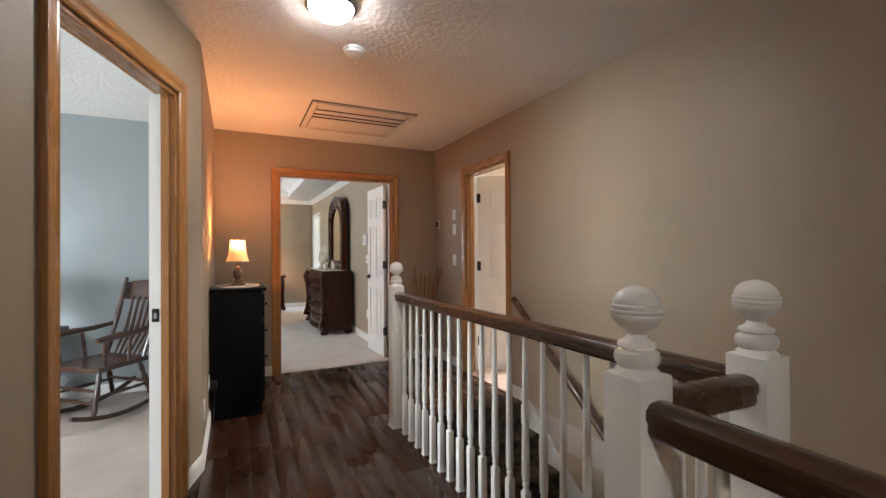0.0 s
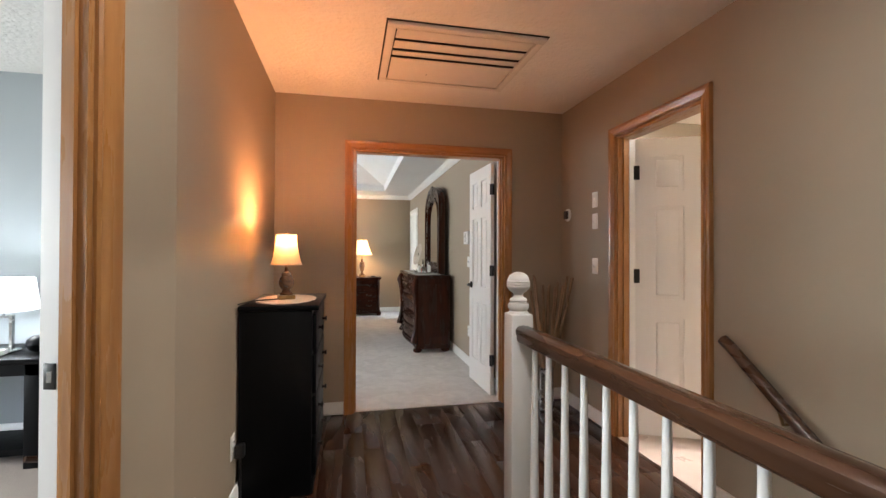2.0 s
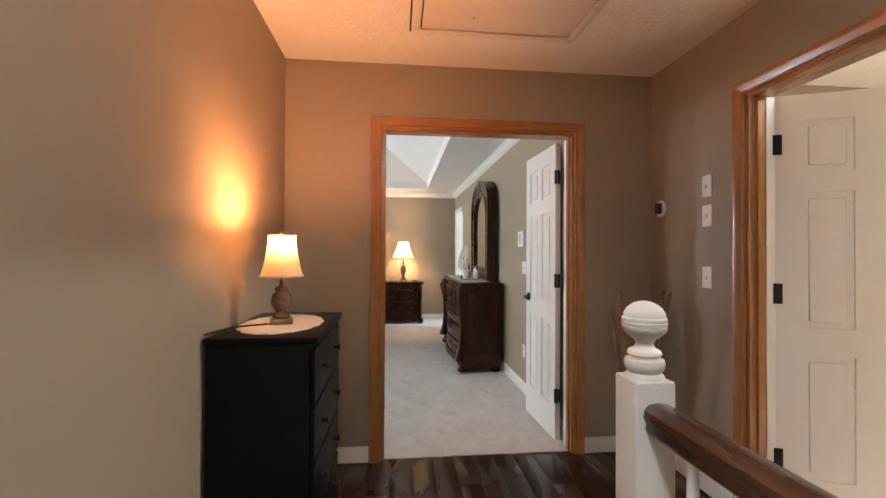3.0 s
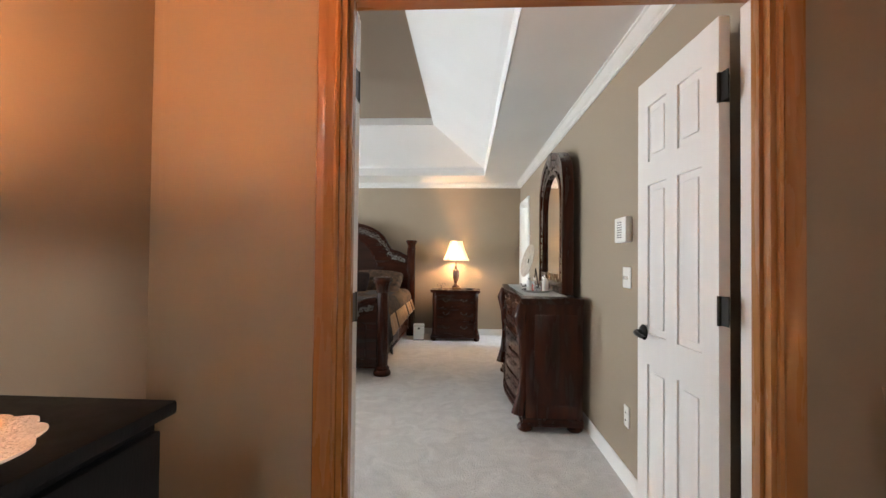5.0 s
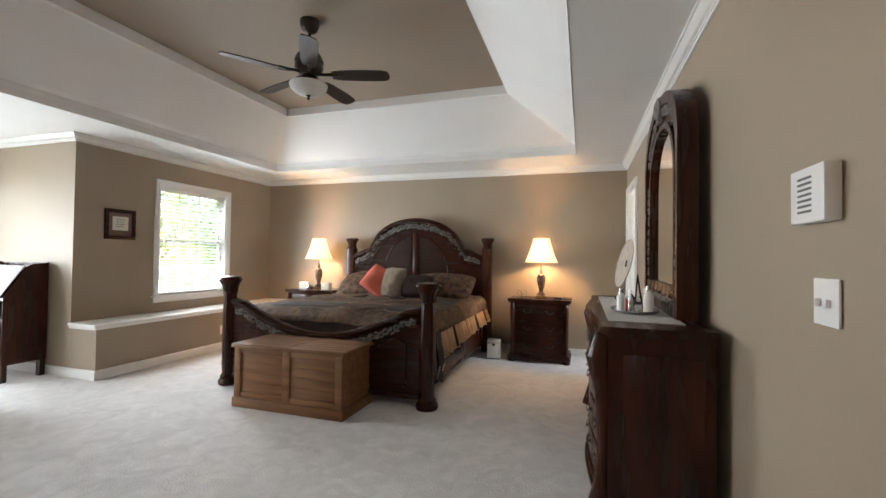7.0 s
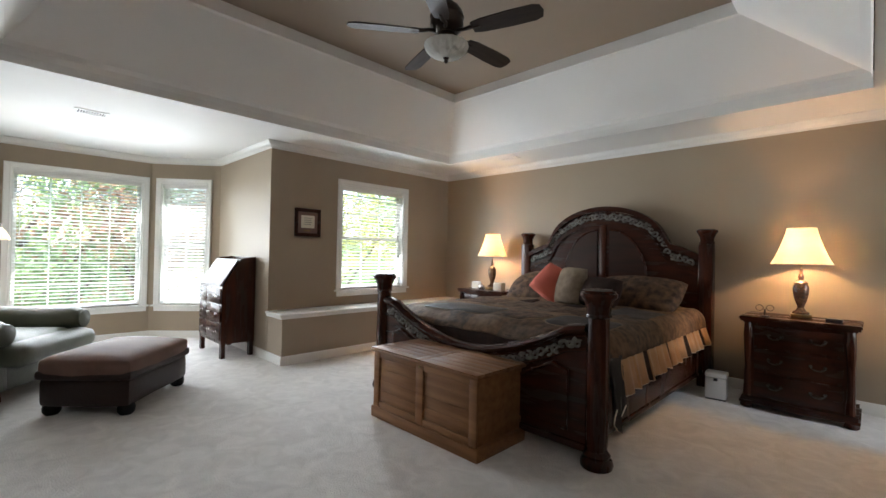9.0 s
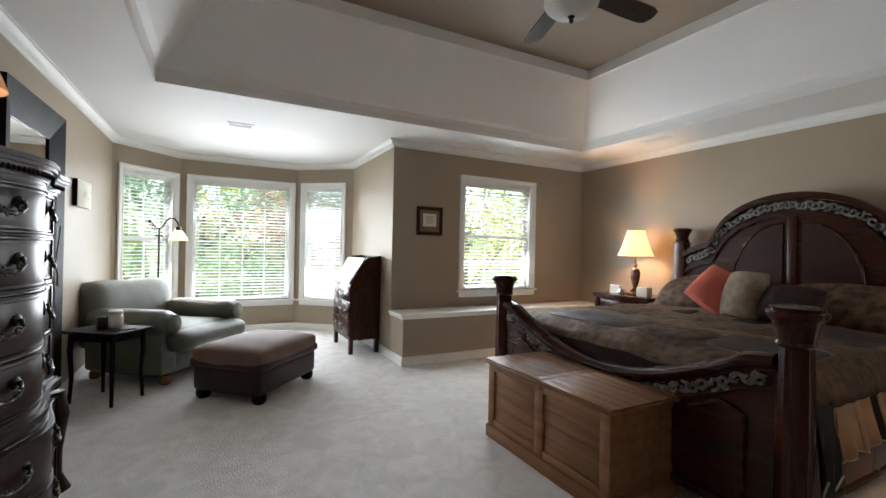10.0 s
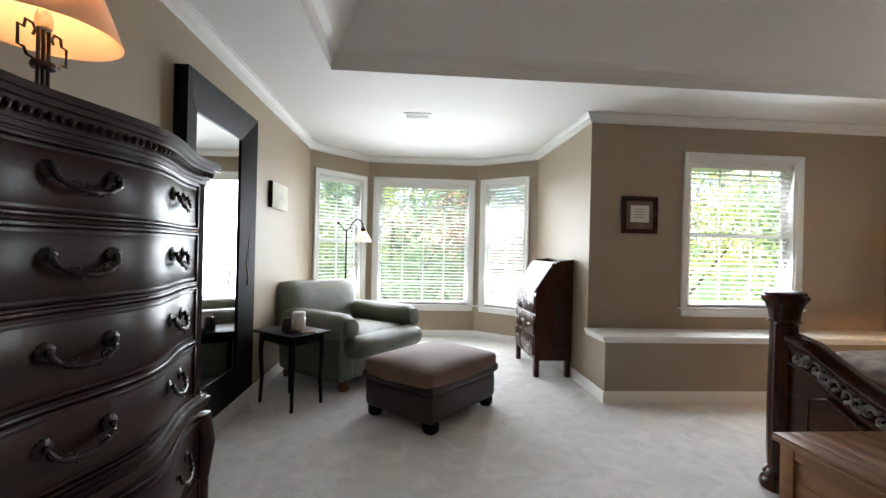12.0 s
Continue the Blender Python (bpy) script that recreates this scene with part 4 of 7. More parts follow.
def table_lamp(name, at, rz, label, body, body_mat, shade, shade_mat_, watts, bulb_z, group="", foot=None, sides=24, squash=1.0, colour=WARM, cup=0.012):
    e = thing(name, at, rz, label, "table lamp", group)
    if foot:
        part("foot", nbox(-foot[0], -foot[0], 0, foot[0], foot[0], foot[1], bevel=0.006), BRASS if body_mat is MARBLE else IRON, e)
    part("body", lathe(body, 24), body_mat, e)
    top = body[-1][1]
    z0, z1 = shade[0][1], shade[-1][1]
    part("stem", tube([(0, 0, top - 0.005), (0, 0, z1 - 0.01)], 0.005, 8), BRASS, e)
    prof = shade + [(r - 0.003, z) for r, z in reversed(shade)]
    bm = bmesh.new()
    rings = []
    for r, z in prof:
        ring = []
        for i in range(sides * 2):
            a = math.pi * i / sides
            rib = 1 + 0.012 * math.cos(a * 8)
            ring.append(bm.verts.new((r * rib * math.cos(a), r * rib * math.sin(a) * squash, z)))
        rings.append(ring)
    m = sides * 2
    for a, b in zip(rings, rings[1:] + rings[:1]):
        for i in range(m):
            bm.faces.new((a[i], a[(i + 1) % m], b[(i + 1) % m], b[i]))
    bmesh.ops.recalc_face_normals(bm, faces=bm.faces[:])
    sh = part("shade", bm, shade_mat_, e, "lit fabric lampshade")
    for q in (0, -1):
        r, z = shade[q]
        part("shade_trim", tube([(r * math.cos(2 * math.pi * i / 32) * 1.005, r * math.sin(2 * math.pi * i / 32) * squash * 1.005, z) for i in range(32)], 0.004, 6, closed=True), LACE, sh)
    part("finial", lathe([(0.0, z1 - 0.01), (0.006, z1 - 0.008), (0.004, z1), (0.009, z1 + 0.008), (0.0, z1 + 0.02)], 10), BRASS, e)
    if watts:
        # the socket's rim, cup wide, is an added disc that blocks light going down
        part("socket", lathe([(0.0, bulb_z - 0.06), (0.012, bulb_z - 0.058), (cup, bulb_z - 0.036), (cup, bulb_z - 0.032), (0.0, bulb_z - 0.034)], 16), BRASS, e)
        lamp_light(name + "_bulb", (0, 0, bulb_z), watts, colour, 0.026, e)
    return e


table_lamp("table_lamp", (1.0, 4.95, 0.977), 15, "small lit lamp with a carved urn base on the chest",
           [(0.0, 0.024), (0.034, 0.024), (0.036, 0.03), (0.026, 0.04), (0.02, 0.05), (0.03, 0.062), (0.040, 0.08), (0.042, 0.1), (0.036, 0.12), (0.024, 0.132), (0.027, 0.14), (0.024, 0.15), (0.010, 0.158), (0.008, 0.18)],
           MARBLE, [(0.083, 0.197), (0.072, 0.236), (0.062, 0.285), (0.056, 0.325), (0.054, 0.364)], SHADE, 7.0, 0.346, foot=(0.045, 0.024), colour=AMBER, cup=0.036)

solid("lamp_cord", tube([(0, 0, 0.004), (-0.05, -0.03, 0.004), (-0.10, -0.06, 0.004), (-0.135, -0.10, 0.004), (-0.15, -0.17, 0.004), (-0.172, -0.24, 0.003)], 0.0035, 6), BRONZE,
      "thin brown lamp cord lying across the lace doily", "cord", at=(0.975, 4.925, 0.977))
vs = thing("floor_vase", (2.87, 5.53, 0), 0, "grey ribbed floor vase holding a bundle of dried sticks", "vase")
part("vase", lathe([(0.0, 0.0), (0.055, 0.0), (0.06, 0.01)] + [(0.058 + 0.003 * (i % 2), 0.02 + 0.0125 * i) for i in range(26)] + [(0.062, 0.35), (0.054, 0.35), (0.052, 0.06), (0.0, 0.05)], 24), STEEL, vs, "grey ribbed metal vase")
rs = random.Random(4)
for i in range(17):
    a, r = rs.uniform(0, 6.28), rs.uniform(0.09, 0.24)
    part("stick", tube([(0.01 * math.cos(a), 0.01 * math.sin(a), 0.07), (0.35 * r * math.cos(a), 0.35 * r * math.sin(a), 0.45), (r * math.cos(a), r * math.sin(a) * 0.7, rs.uniform(0.93, 1.08))],
                       [0.009, 0.010, 0.009], 6), STICK, vs)

# ---- hall fixtures ----
vt = thing("attic_vent", (1.54, 4.57, H), 0, "large off-white louvred attic fan vent in the hall ceiling", "ceiling vent")
# near-black sheet on the ceiling, painted shade for the gaps between the louvres
part("backing", nbox(-0.009, -0.009, -0.004, 0.889, 0.789, -0.0005), GAP, vt)
bm = bmesh.new()
for a in ((0, 0, 0.88, 0.045), (0, 0.735, 0.88, 0.78), (0, 0.045, 0.045, 0.735), (0.835, 0.045, 0.88, 0.735)):
    box(bm, a[0], a[1], -0.022, a[2], a[3], -0.001, bevel=0.004)
part("frame", bm, VENTWHITE, vt)
for i, (y0, y1, tilt) in enumerate(((0.05, 0.175, 3), (0.178, 0.295, 4), (0.298, 0.385, 6), (0.388, 0.735, 0))):
    part("louvre", nbox(0.052, 0, -0.004, 0.828, y1 - y0 - 0.017, 0.0, bevel=0.0015), VENTWHITE, vt, "", (0, y0 + 0.004, -0.015), (tilt, 0, 0))
part("screw", lathe([(0.0, -0.002), (0.006, 0.0)], 8, (0.3, 0.6, -0.019)), IRON, vt)
sd = thing("smoke_detector", (1.63, 3.6, H), 0, "round white smoke detector on the hall ceiling", "smoke detector")
part("base", lathe([(0.0, -0.012), (0.068, -0.012), (0.07, 0.0)], 24), PLASTIC_W, sd)
part("cover", lathe([(0.0, -0.038), (0.045, -0.036), (0.06, -0.028), (0.063, -0.0125)], 24), PLASTIC_W, sd)
sd2 = copy_thing(sd, pose(0.68, 7.9, 3.15))
tagged(sd2, "round white smoke detector on the brown tray ceiling")

th = thing("thermostat", (EX, 5.66, 1.56), -90, "white round-cornered thermostat with a black face on the hall wall", "thermostat")
part("plate", lathe([(0.0, 0), (0.052, 0.0), (0.052, 0.008), (0.046, 0.014), (0.0, 0.014)], 28), PLASTIC_W, th, "", (0, 0, 0), (90, 0, 0))
part("face", nbox(-0.027, -0.026, -0.035, 0.027, -0.0145, 0.035, bevel=0.012), PLASTIC_B, th, "black display")


def wall_plate(name, at, rz, w, h, label, kind="switch"):
    e = thing(name, at, rz, label, "light switch" if kind == "switch" else "outlet")
    part("plate", nbox(-w / 2, -0.007, -h / 2, w / 2, 0, h / 2, bevel=0.003), PLASTIC_W, e)
    if kind == "switch":
        k = 2 if w > 0.09 else 1
        for i in range(k):
            x = (i - (k - 1) / 2) * 0.045
            part("toggle", nbox(x - 0.005, -0.018, -0.012, x + 0.005, -0.0072, 0.008, bevel=0.002), PLASTIC_W, e)
    else:
        for z in (-0.021, 0.021):
            part("socket", lathe([(0.0, 0), (0.016, 0), (0.015, 0.0025), (0.0, 0.0025)], 16), PLASTIC_W, e, "", (0, -0.007, z), (90, 0, 0))
            part("slot", nbox(-0.007, -0.0104, z - 0.003, 0.007, -0.0096, z + 0.004), GAP, e)
    return e


wall_plate("wall_switch", (EX, 5.25, 1.64), -90, 0.07, 0.115, "white dial switch on the hall wall")
wall_plate("wall_switch", (EX, 5.25, 1.48), -90, 0.07, 0.115, "white switch plate on the hall wall")
wall_plate("wall_switch", (EX, 5.25, 1.15), -90, 0.07, 0.115, "white switch plate below two others on the hall wall")
wall_plate("wall_outlet", (0.809, 4.04, 0.30), 90, 0.07, 0.115, "white outlet on the hall wall", "outlet")
wall_plate("wall_outlet", (0.806, 4.60, 0.31), 90, 0.07, 0.115, "white outlet with a black plug beside the chest", "outlet")
pl = thing("power_plug", (0.813, 4.60, 0.29), 90, "black plug and cord in the outlet beside the chest", "plug")
part("plug", nbox(-0.022, -0.05, -0.035, 0.022, -0.0065, 0.03, bevel=0.008), PLASTIC_B, pl)
part("cord", tube([(0, -0.03, -0.035), (0.01, -0.03, -0.12), (0.03, -0.025, -0.28)], 0.004, 6), PLASTIC_B, pl)

# ---- blue room things ----
rk = thing("rocking_chair", (0.05, 5.27, 0.008), -42, "brown wooden rocking chair with a spindle back", "rocking chair")


rk.scale = (0.98, 0.9, 0.93)


def turned(p, q, r, seg=9):
    p, q = Vector(p), Vector(q)
    k = 10
    prof = [0.6, 0.8, 1.0, 0.75, 1.05, 1.15, 1.05, 0.75, 1.0, 0.8, 0.6]
    return tube([p.lerp(q, i / k) for i in range(k + 1)], [r * f for f in prof], seg)


part("seat", prism([(-0.26, -0.24), (-0.1, -0.27), (0.1, -0.27), (0.26, -0.24), (0.24, 0.0), (0.22, 0.22), (-0.22, 0.22), (-0.24, 0.0)], 0.40, 0.437, "z"), ROCKWOOD, rk)
for s in (-1, 1):
    part("rocker", tube([(s * 0.23, -0.42 + 0.09 * i, 0.025 + 0.10 * ((i - 4.6) / 5) ** 2) for i in range(11)], 0.019, 8), ROCKWOOD, rk)
    part("leg", turned((s * 0.21, -0.19, 0.40), (s * 0.235, -0.26, 0.045), 0.021), ROCKWOOD, rk)
    part("leg", turned((s * 0.18, 0.17, 0.40), (s * 0.225, 0.26, 0.05), 0.021), ROCKWOOD, rk)
    part("back_post", turned((s * 0.2, 0.19, 0.43), (s * 0.25, 0.42, 1.10), 0.022), ROCKWOOD, rk)
    part("armrest", tube([(s * 0.225, 0.29, 0.70), (s * 0.26, 0.1, 0.672), (s * 0.27, -0.1, 0.668), (s * 0.275, -0.26, 0.655)], [0.018, 0.022, 0.027, 0.022], 9), ROCKWOOD, rk)
    for y, yy in ((-0.17, -0.19), (0.03, 0.02)):
        part("arm_spindle", turned((s * 0.235, y, 0.435), (s * 0.265, yy, 0.66), 0.015), ROCKWOOD, rk)
    part("side_stretcher", turned((s * 0.215, -0.225, 0.2), (s * 0.205, 0.215, 0.2), 0.014), ROCKWOOD, rk)
for y, z in ((-0.215, 0.25), (-0.235, 0.16), (0.21, 0.22)):
    part("stretcher", turned((-0.22, y, z), (0.22, y, z), 0.014), ROCKWOOD, rk)
crest = [(-0.27 + 0.045 * i, 0.405 + 0.03 * math.cos((i - 6) / 6 * 1.5)) for i in range(13)]
bm = bmesh.new()
lo = [bm.verts.new((x, y - 0.012, 0.90)) for x, y in crest] + [bm.verts.new((x, y + 0.008, 0.90)) for x, y in reversed(crest)]
hi = [bm.verts.new((x, y + 0.03, 1.05 + 0.03 * math.cos((x / 0.27) * 1.5))) for x, y in crest] + [bm.verts.new((x, y + 0.05, 1.05 + 0.03 * math.cos((x / 0.27) * 1.5))) for x, y in reversed(crest)]
for i in range(26):
    bm.faces.new((lo[i], lo[(i + 1) % 26], hi[(i + 1) % 26], hi[i]))
bm.faces.new(lo[::-1])
bm.faces.new(hi)
part("crest_rail", bm, ROCKWOOD, rk)
for i in range(6):
    x = -0.15 + 0.06 * i
    part("back_spindle", tube([(x * 0.85, 0.2, 0.435), (x, 0.33, 0.65), (x * 1.1, 0.415, 0.93)], [0.009, 0.016, 0.010], 8), ROCKWOOD, rk)

tb = thing("console_table", (-0.88, 5.46, 0.008), 0, "black wooden table beside the rocking chair", "table")
part("top", nbox(-0.75, -0.25, 0.60, 0.6, 0.25, 0.632, bevel=0.006), BLACKWOOD, tb)
part("apron", nbox(-0.71, -0.21, 0.53, 0.56, 0.21, 0.5995), BLACKWOOD, tb)
for x in (-0.71, 0.43):
    for y in (-0.21, 0.13):
        part("leg", nbox(x, y, 0.0, x + 0.08, y + 0.08, 0.5998, bevel=0.006), BLACKWOOD, tb)
part("shelf", nbox(-0.63, -0.16, 0.06, 0.428, 0.16, 0.10, bevel=0.003), BLACKWOOD, tb)
la = thing("desk_lamp", (-0.66, 5.42, 0.6415), 0, "steel open-frame table lamp with a white shade, lit", "table lamp")
part("foot", nbox(-0.07, -0.05, 0, 0.07, 0.05, 0.015, bevel=0.004), STEEL, la)
bm = bmesh.new()
for a in ((-0.05, 0.016, -0.035, 0.22), (0.035, 0.016, 0.05, 0.22), (-0.035, 0.016, 0.035, 0.03), (-0.035, 0.206, 0.035, 0.22)):
    box(bm, a[0], -0.012, a[1], a[2], 0.012, a[3])
part("open_frame", bm, STEEL, la)
part("shade", lathe([(0.165, 0.25), (0.14, 0.44), (0.137, 0.44), (0.162, 0.25)], 32, caps=False), SHADE_W, la, "white drum lampshade, lit")
part("stem", tube([(0, 0, 0.22), (0, 0, 0.42)], 0.006, 8), STEEL, la)
lamp_light("desk_lamp_bulb", (0, 0, 0.34), LAMP * 2.6, (0.86, 0.94, 1.0), 0.04, la)
solid("black_ball", lathe([(0.0, 0.0), (0.03, 0.004), (0.055, 0.022), (0.068, 0.05), (0.06, 0.078), (0.035, 0.098), (0.0, 0.104)], 22), BLACKWOOD, "round black ornament on the table", "ornament", at=(-0.46, 5.40, 0.6415))
bk = thing("book", (-0.72, 5.29, 0.6415), 4, "white book lying on the black table", "book")
part("cover", nbox(-0.12, -0.09, 0, 0.12, 0.09, 0.03, bevel=0.003), PLASTIC_W, bk)
part("pages", nbox(-0.115, -0.093, 0.004, 0.117, -0.0895, 0.026), PAPER, bk)


# ---- bedroom: bed ----
def scroll(cx, cz, r, turn, y, w, bm, flip=1):
    """A carved curl: a spiral bar in the upright plane at depth y."""
    pts, rad = [], []
    for i in range(13):
        a = turn + flip * i * 0.52
        q = r * (1 - 0.066 * i)
        pts.append((cx + q * math.cos(a), y, cz + q * math.sin(a)))
        rad.append(w * (1 - 0.03 * i))
    return tube(pts, rad, 6, bm)


bed = thing("bed", (-0.145, 10.2, 0.004), 0, "king-size carved dark mahogany bed with tall posts, made up", "bed")
HW = 1.015            # half width to the posts' centres


def foot_post():
    bm = lathe([(0.0, 0.0), (0.088, 0.0), (0.094, 0.02), (0.088, 0.045), (0.072, 0.06), (0.078, 0.075), (0.066, 0.09), (0.060, 0.10)], 20)
    prof = [(0.058, 0.10), (0.064, 0.2), (0.066, 0.45), (0.064, 0.7), (0.060, 0.86)]
    rings = []
    for r, z in prof:
        rings.append([bm.verts.new((r * (1 - 0.05 * (i % 2)) * math.cos(2 * math.pi * i / 28), r * (1 - 0.05 * (i % 2)) * math.sin(2 * math.pi * i / 28), z)) for i in range(28)])
    for a, b in zip(rings, rings[1:]):
        for i in range(28):
            bm.faces.new((a[i], a[(i + 1) % 28], b[(i + 1) % 28], b[i]))
    lathe([(0.062, 0.86), (0.074, 0.872), (0.066, 0.885), (0.068, 0.90), (0.072, 0.93), (0.085, 0.965), (0.098, 0.98), (0.104, 0.992), (0.104, 1.005), (0.092, 1.012), (0.094, 1.022), (0.07, 1.03), (0.0, 1.032)], 24, bm=bm)
    return bm


FY = -1.15
fp = part("foot_post", foot_post(), MAHOG, bed, "fluted turned foot post", (HW, FY, 0))
again(fp, (-HW, FY, 0))


def head_post():
    bm = nbox(-0.06, -0.06, 0.0, 0.06, 0.06, 1.36, bevel=0.01)
    lathe([(0.062, 1.36), (0.07, 1.375), (0.058, 1.39), (0.062, 1.42), (0.078, 1.46), (0.092, 1.478), (0.092, 1.492), (0.07, 1.505), (0.0, 1.508)], 20, bm=bm)
    return bm


hp = part("head_post", head_post(), MAHOG, bed, "", (HW, 1.16, 0))
again(hp, (-HW, 1.16, 0))


def head_line(u, grow=0.0):
    """The headboard's crest: shoulders, a step and a high round arch."""
    a = abs(u)
    if a < 0.62:
        z = 1.36 + 0.42 * math.sqrt(max(0.0, 1 - (a / 0.66) ** 2))
    elif a < 0.70:
        z = 1.36 + 0.42 * math.sqrt(max(0.0, 1 - (0.62 / 0.66) ** 2)) * (0.70 - a) / 0.08 + 0.0
    else:
        z = 1.36 - 0.10 * ((a - 0.70) / 0.26) ** 1.3
    return z + grow


US = [-0.965 + 1.93 * i / 96 for i in range(97)]
part("headboard", prism([(-0.965, 0.25)] + [(u, head_line(u, -0.06)) for u in US] + [(0.965, 0.25)], 1.135, 1.175, "y"), MAHOG_X, bed)
part("head_crest", prism([(u, head_line(u)) for u in US] + [(u, head_line(u, -0.055)) for u in reversed(US)], 1.09, 1.19, "y"), MAHOG_X, bed, "moulded crest of the headboard")
part("head_inner_moulding", prism([(u, head_line(u * 1.04, -0.17)) for u in US] + [(u, head_line(u * 1.04, -0.205)) for u in reversed(US)], 1.112, 1.136, "y"), MAHOG_X, bed)
rs = random.Random(8)
for i in range(46):
    u = -0.92 + 0.04 * i
    part("carved_scroll", scroll(u, head_line(u, -0.112), 0.036, rs.uniform(0, 6), 1.118, 0.013, bmesh.new(), 1 if i % 2 else -1), CARVE, bed, "carved scroll in dull pewter brown")
for x0, x1 in ((-0.035, 0.035),):
    part("head_mullion", nbox(x0, 1.118, 0.5, x1, 1.1345, 1.60, bevel=0.006), MAHOG, bed)
for s in (-1, 1):
    arc = [(s * 0.07, 0.9)] + [(s * (0.07 + 0.42 * i / 14), 0.9 + 0.62 * math.sqrt(max(0, 1 - (i / 14) ** 2))) for i in range(15)]
    part("head_panel", prism(arc, 1.122, 1.1346, "y"), ESPRESSO, bed)
    part("head_panel_border", tube([(u, 1.124, z) for u, z in arc[1:]], 0.011, 8), MAHOG, bed)


def foot_line(u):
    """The footboard's dipping top edge."""
    a = min(abs(u) / 0.96, 1.0)
    return 0.545 + 0.315 * (a ** 1.9 if a < 0.86 else 0.86 ** 1.9 + (a - 0.86) * 0.55)


UF = [-0.955 + 1.91 * i / 72 for i in range(73)]
part("footboard", prism([(-0.955, 0.10)] + [(u, foot_line(u) - 0.03) for u in UF] + [(0.955, 0.10)], FY - 0.018, FY + 0.022, "y"), MAHOG_X, bed)
sec = [(-0.05, 0.0), (-0.058, 0.018), (-0.05, 0.034), (-0.03, 0.046), (0.0, 0.052), (0.03, 0.046), (0.05, 0.03), (0.05, 0.0)]
bm = bmesh.new()
rings = [[bm.verts.new((u, FY + a, foot_line(u) - 0.03 + b)) for a, b in sec] for u in UF]
for a, b in zip(rings, rings[1:]):
    for j in range(len(sec)):
        bm.faces.new((a[j], a[(j + 1) % len(sec)], b[(j + 1) % len(sec)], b[j]))
bm.faces.new(rings[0])
bm.faces.new(rings[-1][::-1])
bmesh.ops.recalc_face_normals(bm, faces=bm.faces[:])
part("foot_cap", bm, MAHOG_X, bed, "rolled dipping cap of the footboard")
bm = bmesh.new()
for k, dz in ((0, -0.052), (1, -0.135)):
    tube([(u, FY - 0.024, foot_line(u) + dz) for u in UF], 0.011, 7, bm)
part("foot_moulding", bm, MAHOG_X, bed)
for i in range(38):
    u = -0.90 + 0.0486 * i
    z = foot_line(u) - 0.093
    bm = bmesh.new()
    scroll(u, z, 0.034, i * 0.9, FY - 0.028, 0.0105, bm, 1 if i % 2 else -1)
    tube([(u - 0.024, FY - 0.024, z - 0.02), (u, FY - 0.032, z + 0.02 * (1 if i % 2 else -1)), (u + 0.026, FY - 0.024, foot_line(u + 0.026) - 0.093 + 0.012)], [0.006, 0.009, 0.005], 6, bm)
    part("carved_leaf", bm, CARVE, bed, "carved scrolling leaf in dull pewter brown")
for s in (-1, 1):
    out = [(s * 0.16, 0.17), (s * 0.84, 0.17), (s * 0.84, 0.52), (s * 0.74, 0.56), (s * 0.62, 0.50), (s * 0.45, 0.41), (s * 0.28, 0.37), (s * 0.16, 0.36)]
    part("foot_panel", prism(out, FY - 0.030, FY - 0.0185, "y"), MAHOG_X, bed)
    part("foot_panel_border", tube([(x, FY - 0.028, z) for x, z in out], 0.010, 7, closed=True), MAHOG, bed)
    part("side_rail", nbox(s * 0.985 - 0.018, FY + 0.05, 0.13, s * 0.985 + 0.018, 1.12, 0.40, bevel=0.006), MAHOG, bed)
    part("side_rail_bead", nbox(s * 0.985 - 0.026, FY + 0.05, 0.13, s * 0.985 + 0.026, 1.12, 0.165, bevel=0.008), MAHOG, bed)
part("foot_base_moulding", nbox(-0.955, FY - 0.035, 0.07, 0.955, FY + 0.03, 0.115, bevel=0.008), MAHOG_X, bed)
bm = nbox(-0.955, FY + 0.06, 0.2, 0.955, 1.10, 0.665, bevel=0.05)
solid("mattress", bm, DARKPLUSH, "thick mattress under the bedspread", "mattress", at=(-0.145, 10.2, 0.004))


def spread():
    """The bedspread: puffed over the mattress, hanging down at both sides in folds."""
    bm = bmesh.new()
    nu, nv = 86, 56
    half, drop = 0.985, 0.14
    grid = []
    for j in range(nv + 1):
        y = FY + 0.075 + (2.18) * j / nv
        row = []
        for i in range(nu + 1):
            s = -(half + drop) + 2 * (half + drop) * i / nu
            a = abs(s)
            sg = 1 if s > 0 else -1
            puff = 0.022 * noise.noise(Vector((s * 3.2, y * 3.2, 1.0))) + 0.012 * noise.noise(Vector((s * 9, y * 9, 4.0)))
            if a < half - 0.08:
                x, z = s, 0.715 + puff + 0.012 * math.cos(s * 2)
            else:
                t = (a - half + 0.08)
                if t < 0.16:
                    ph = t / 0.16 * math.pi / 2
                    x, z = sg * (half - 0.08 + 0.10 * math.sin(ph)), 0.715 - 0.12 * (1 - math.cos(ph)) + puff
                else:
                    fold = 0.024 * math.sin(y * 19 + 1.5 * sg) * min(1, (t - 0.16) / 0.2)
                    x, z = sg * (half + 0.02 + fold + 0.10 * (t - 0.16)), 0.595 - (t - 0.16) * 0.92 + 0.01 * math.sin(y * 23)
            if y < FY + 0.26:
                z -= 0.10 * (1 - (y - FY - 0.075) / 0.185) ** 2
            row.append(bm.verts.new((x, y, z)))
        grid.append(row)
    for j in range(nv):
        for i in range(nu):
            bm.faces.new((grid[j][i], grid[j][i + 1], grid[j + 1][i + 1], grid[j + 1][i]))
    return bm


cf = solid("bedspread", spread(), QUILT, "quilted patchwork bedspread in charcoal, brown and tan", "bedspread", at=(-0.145, 10.2, 0.006))
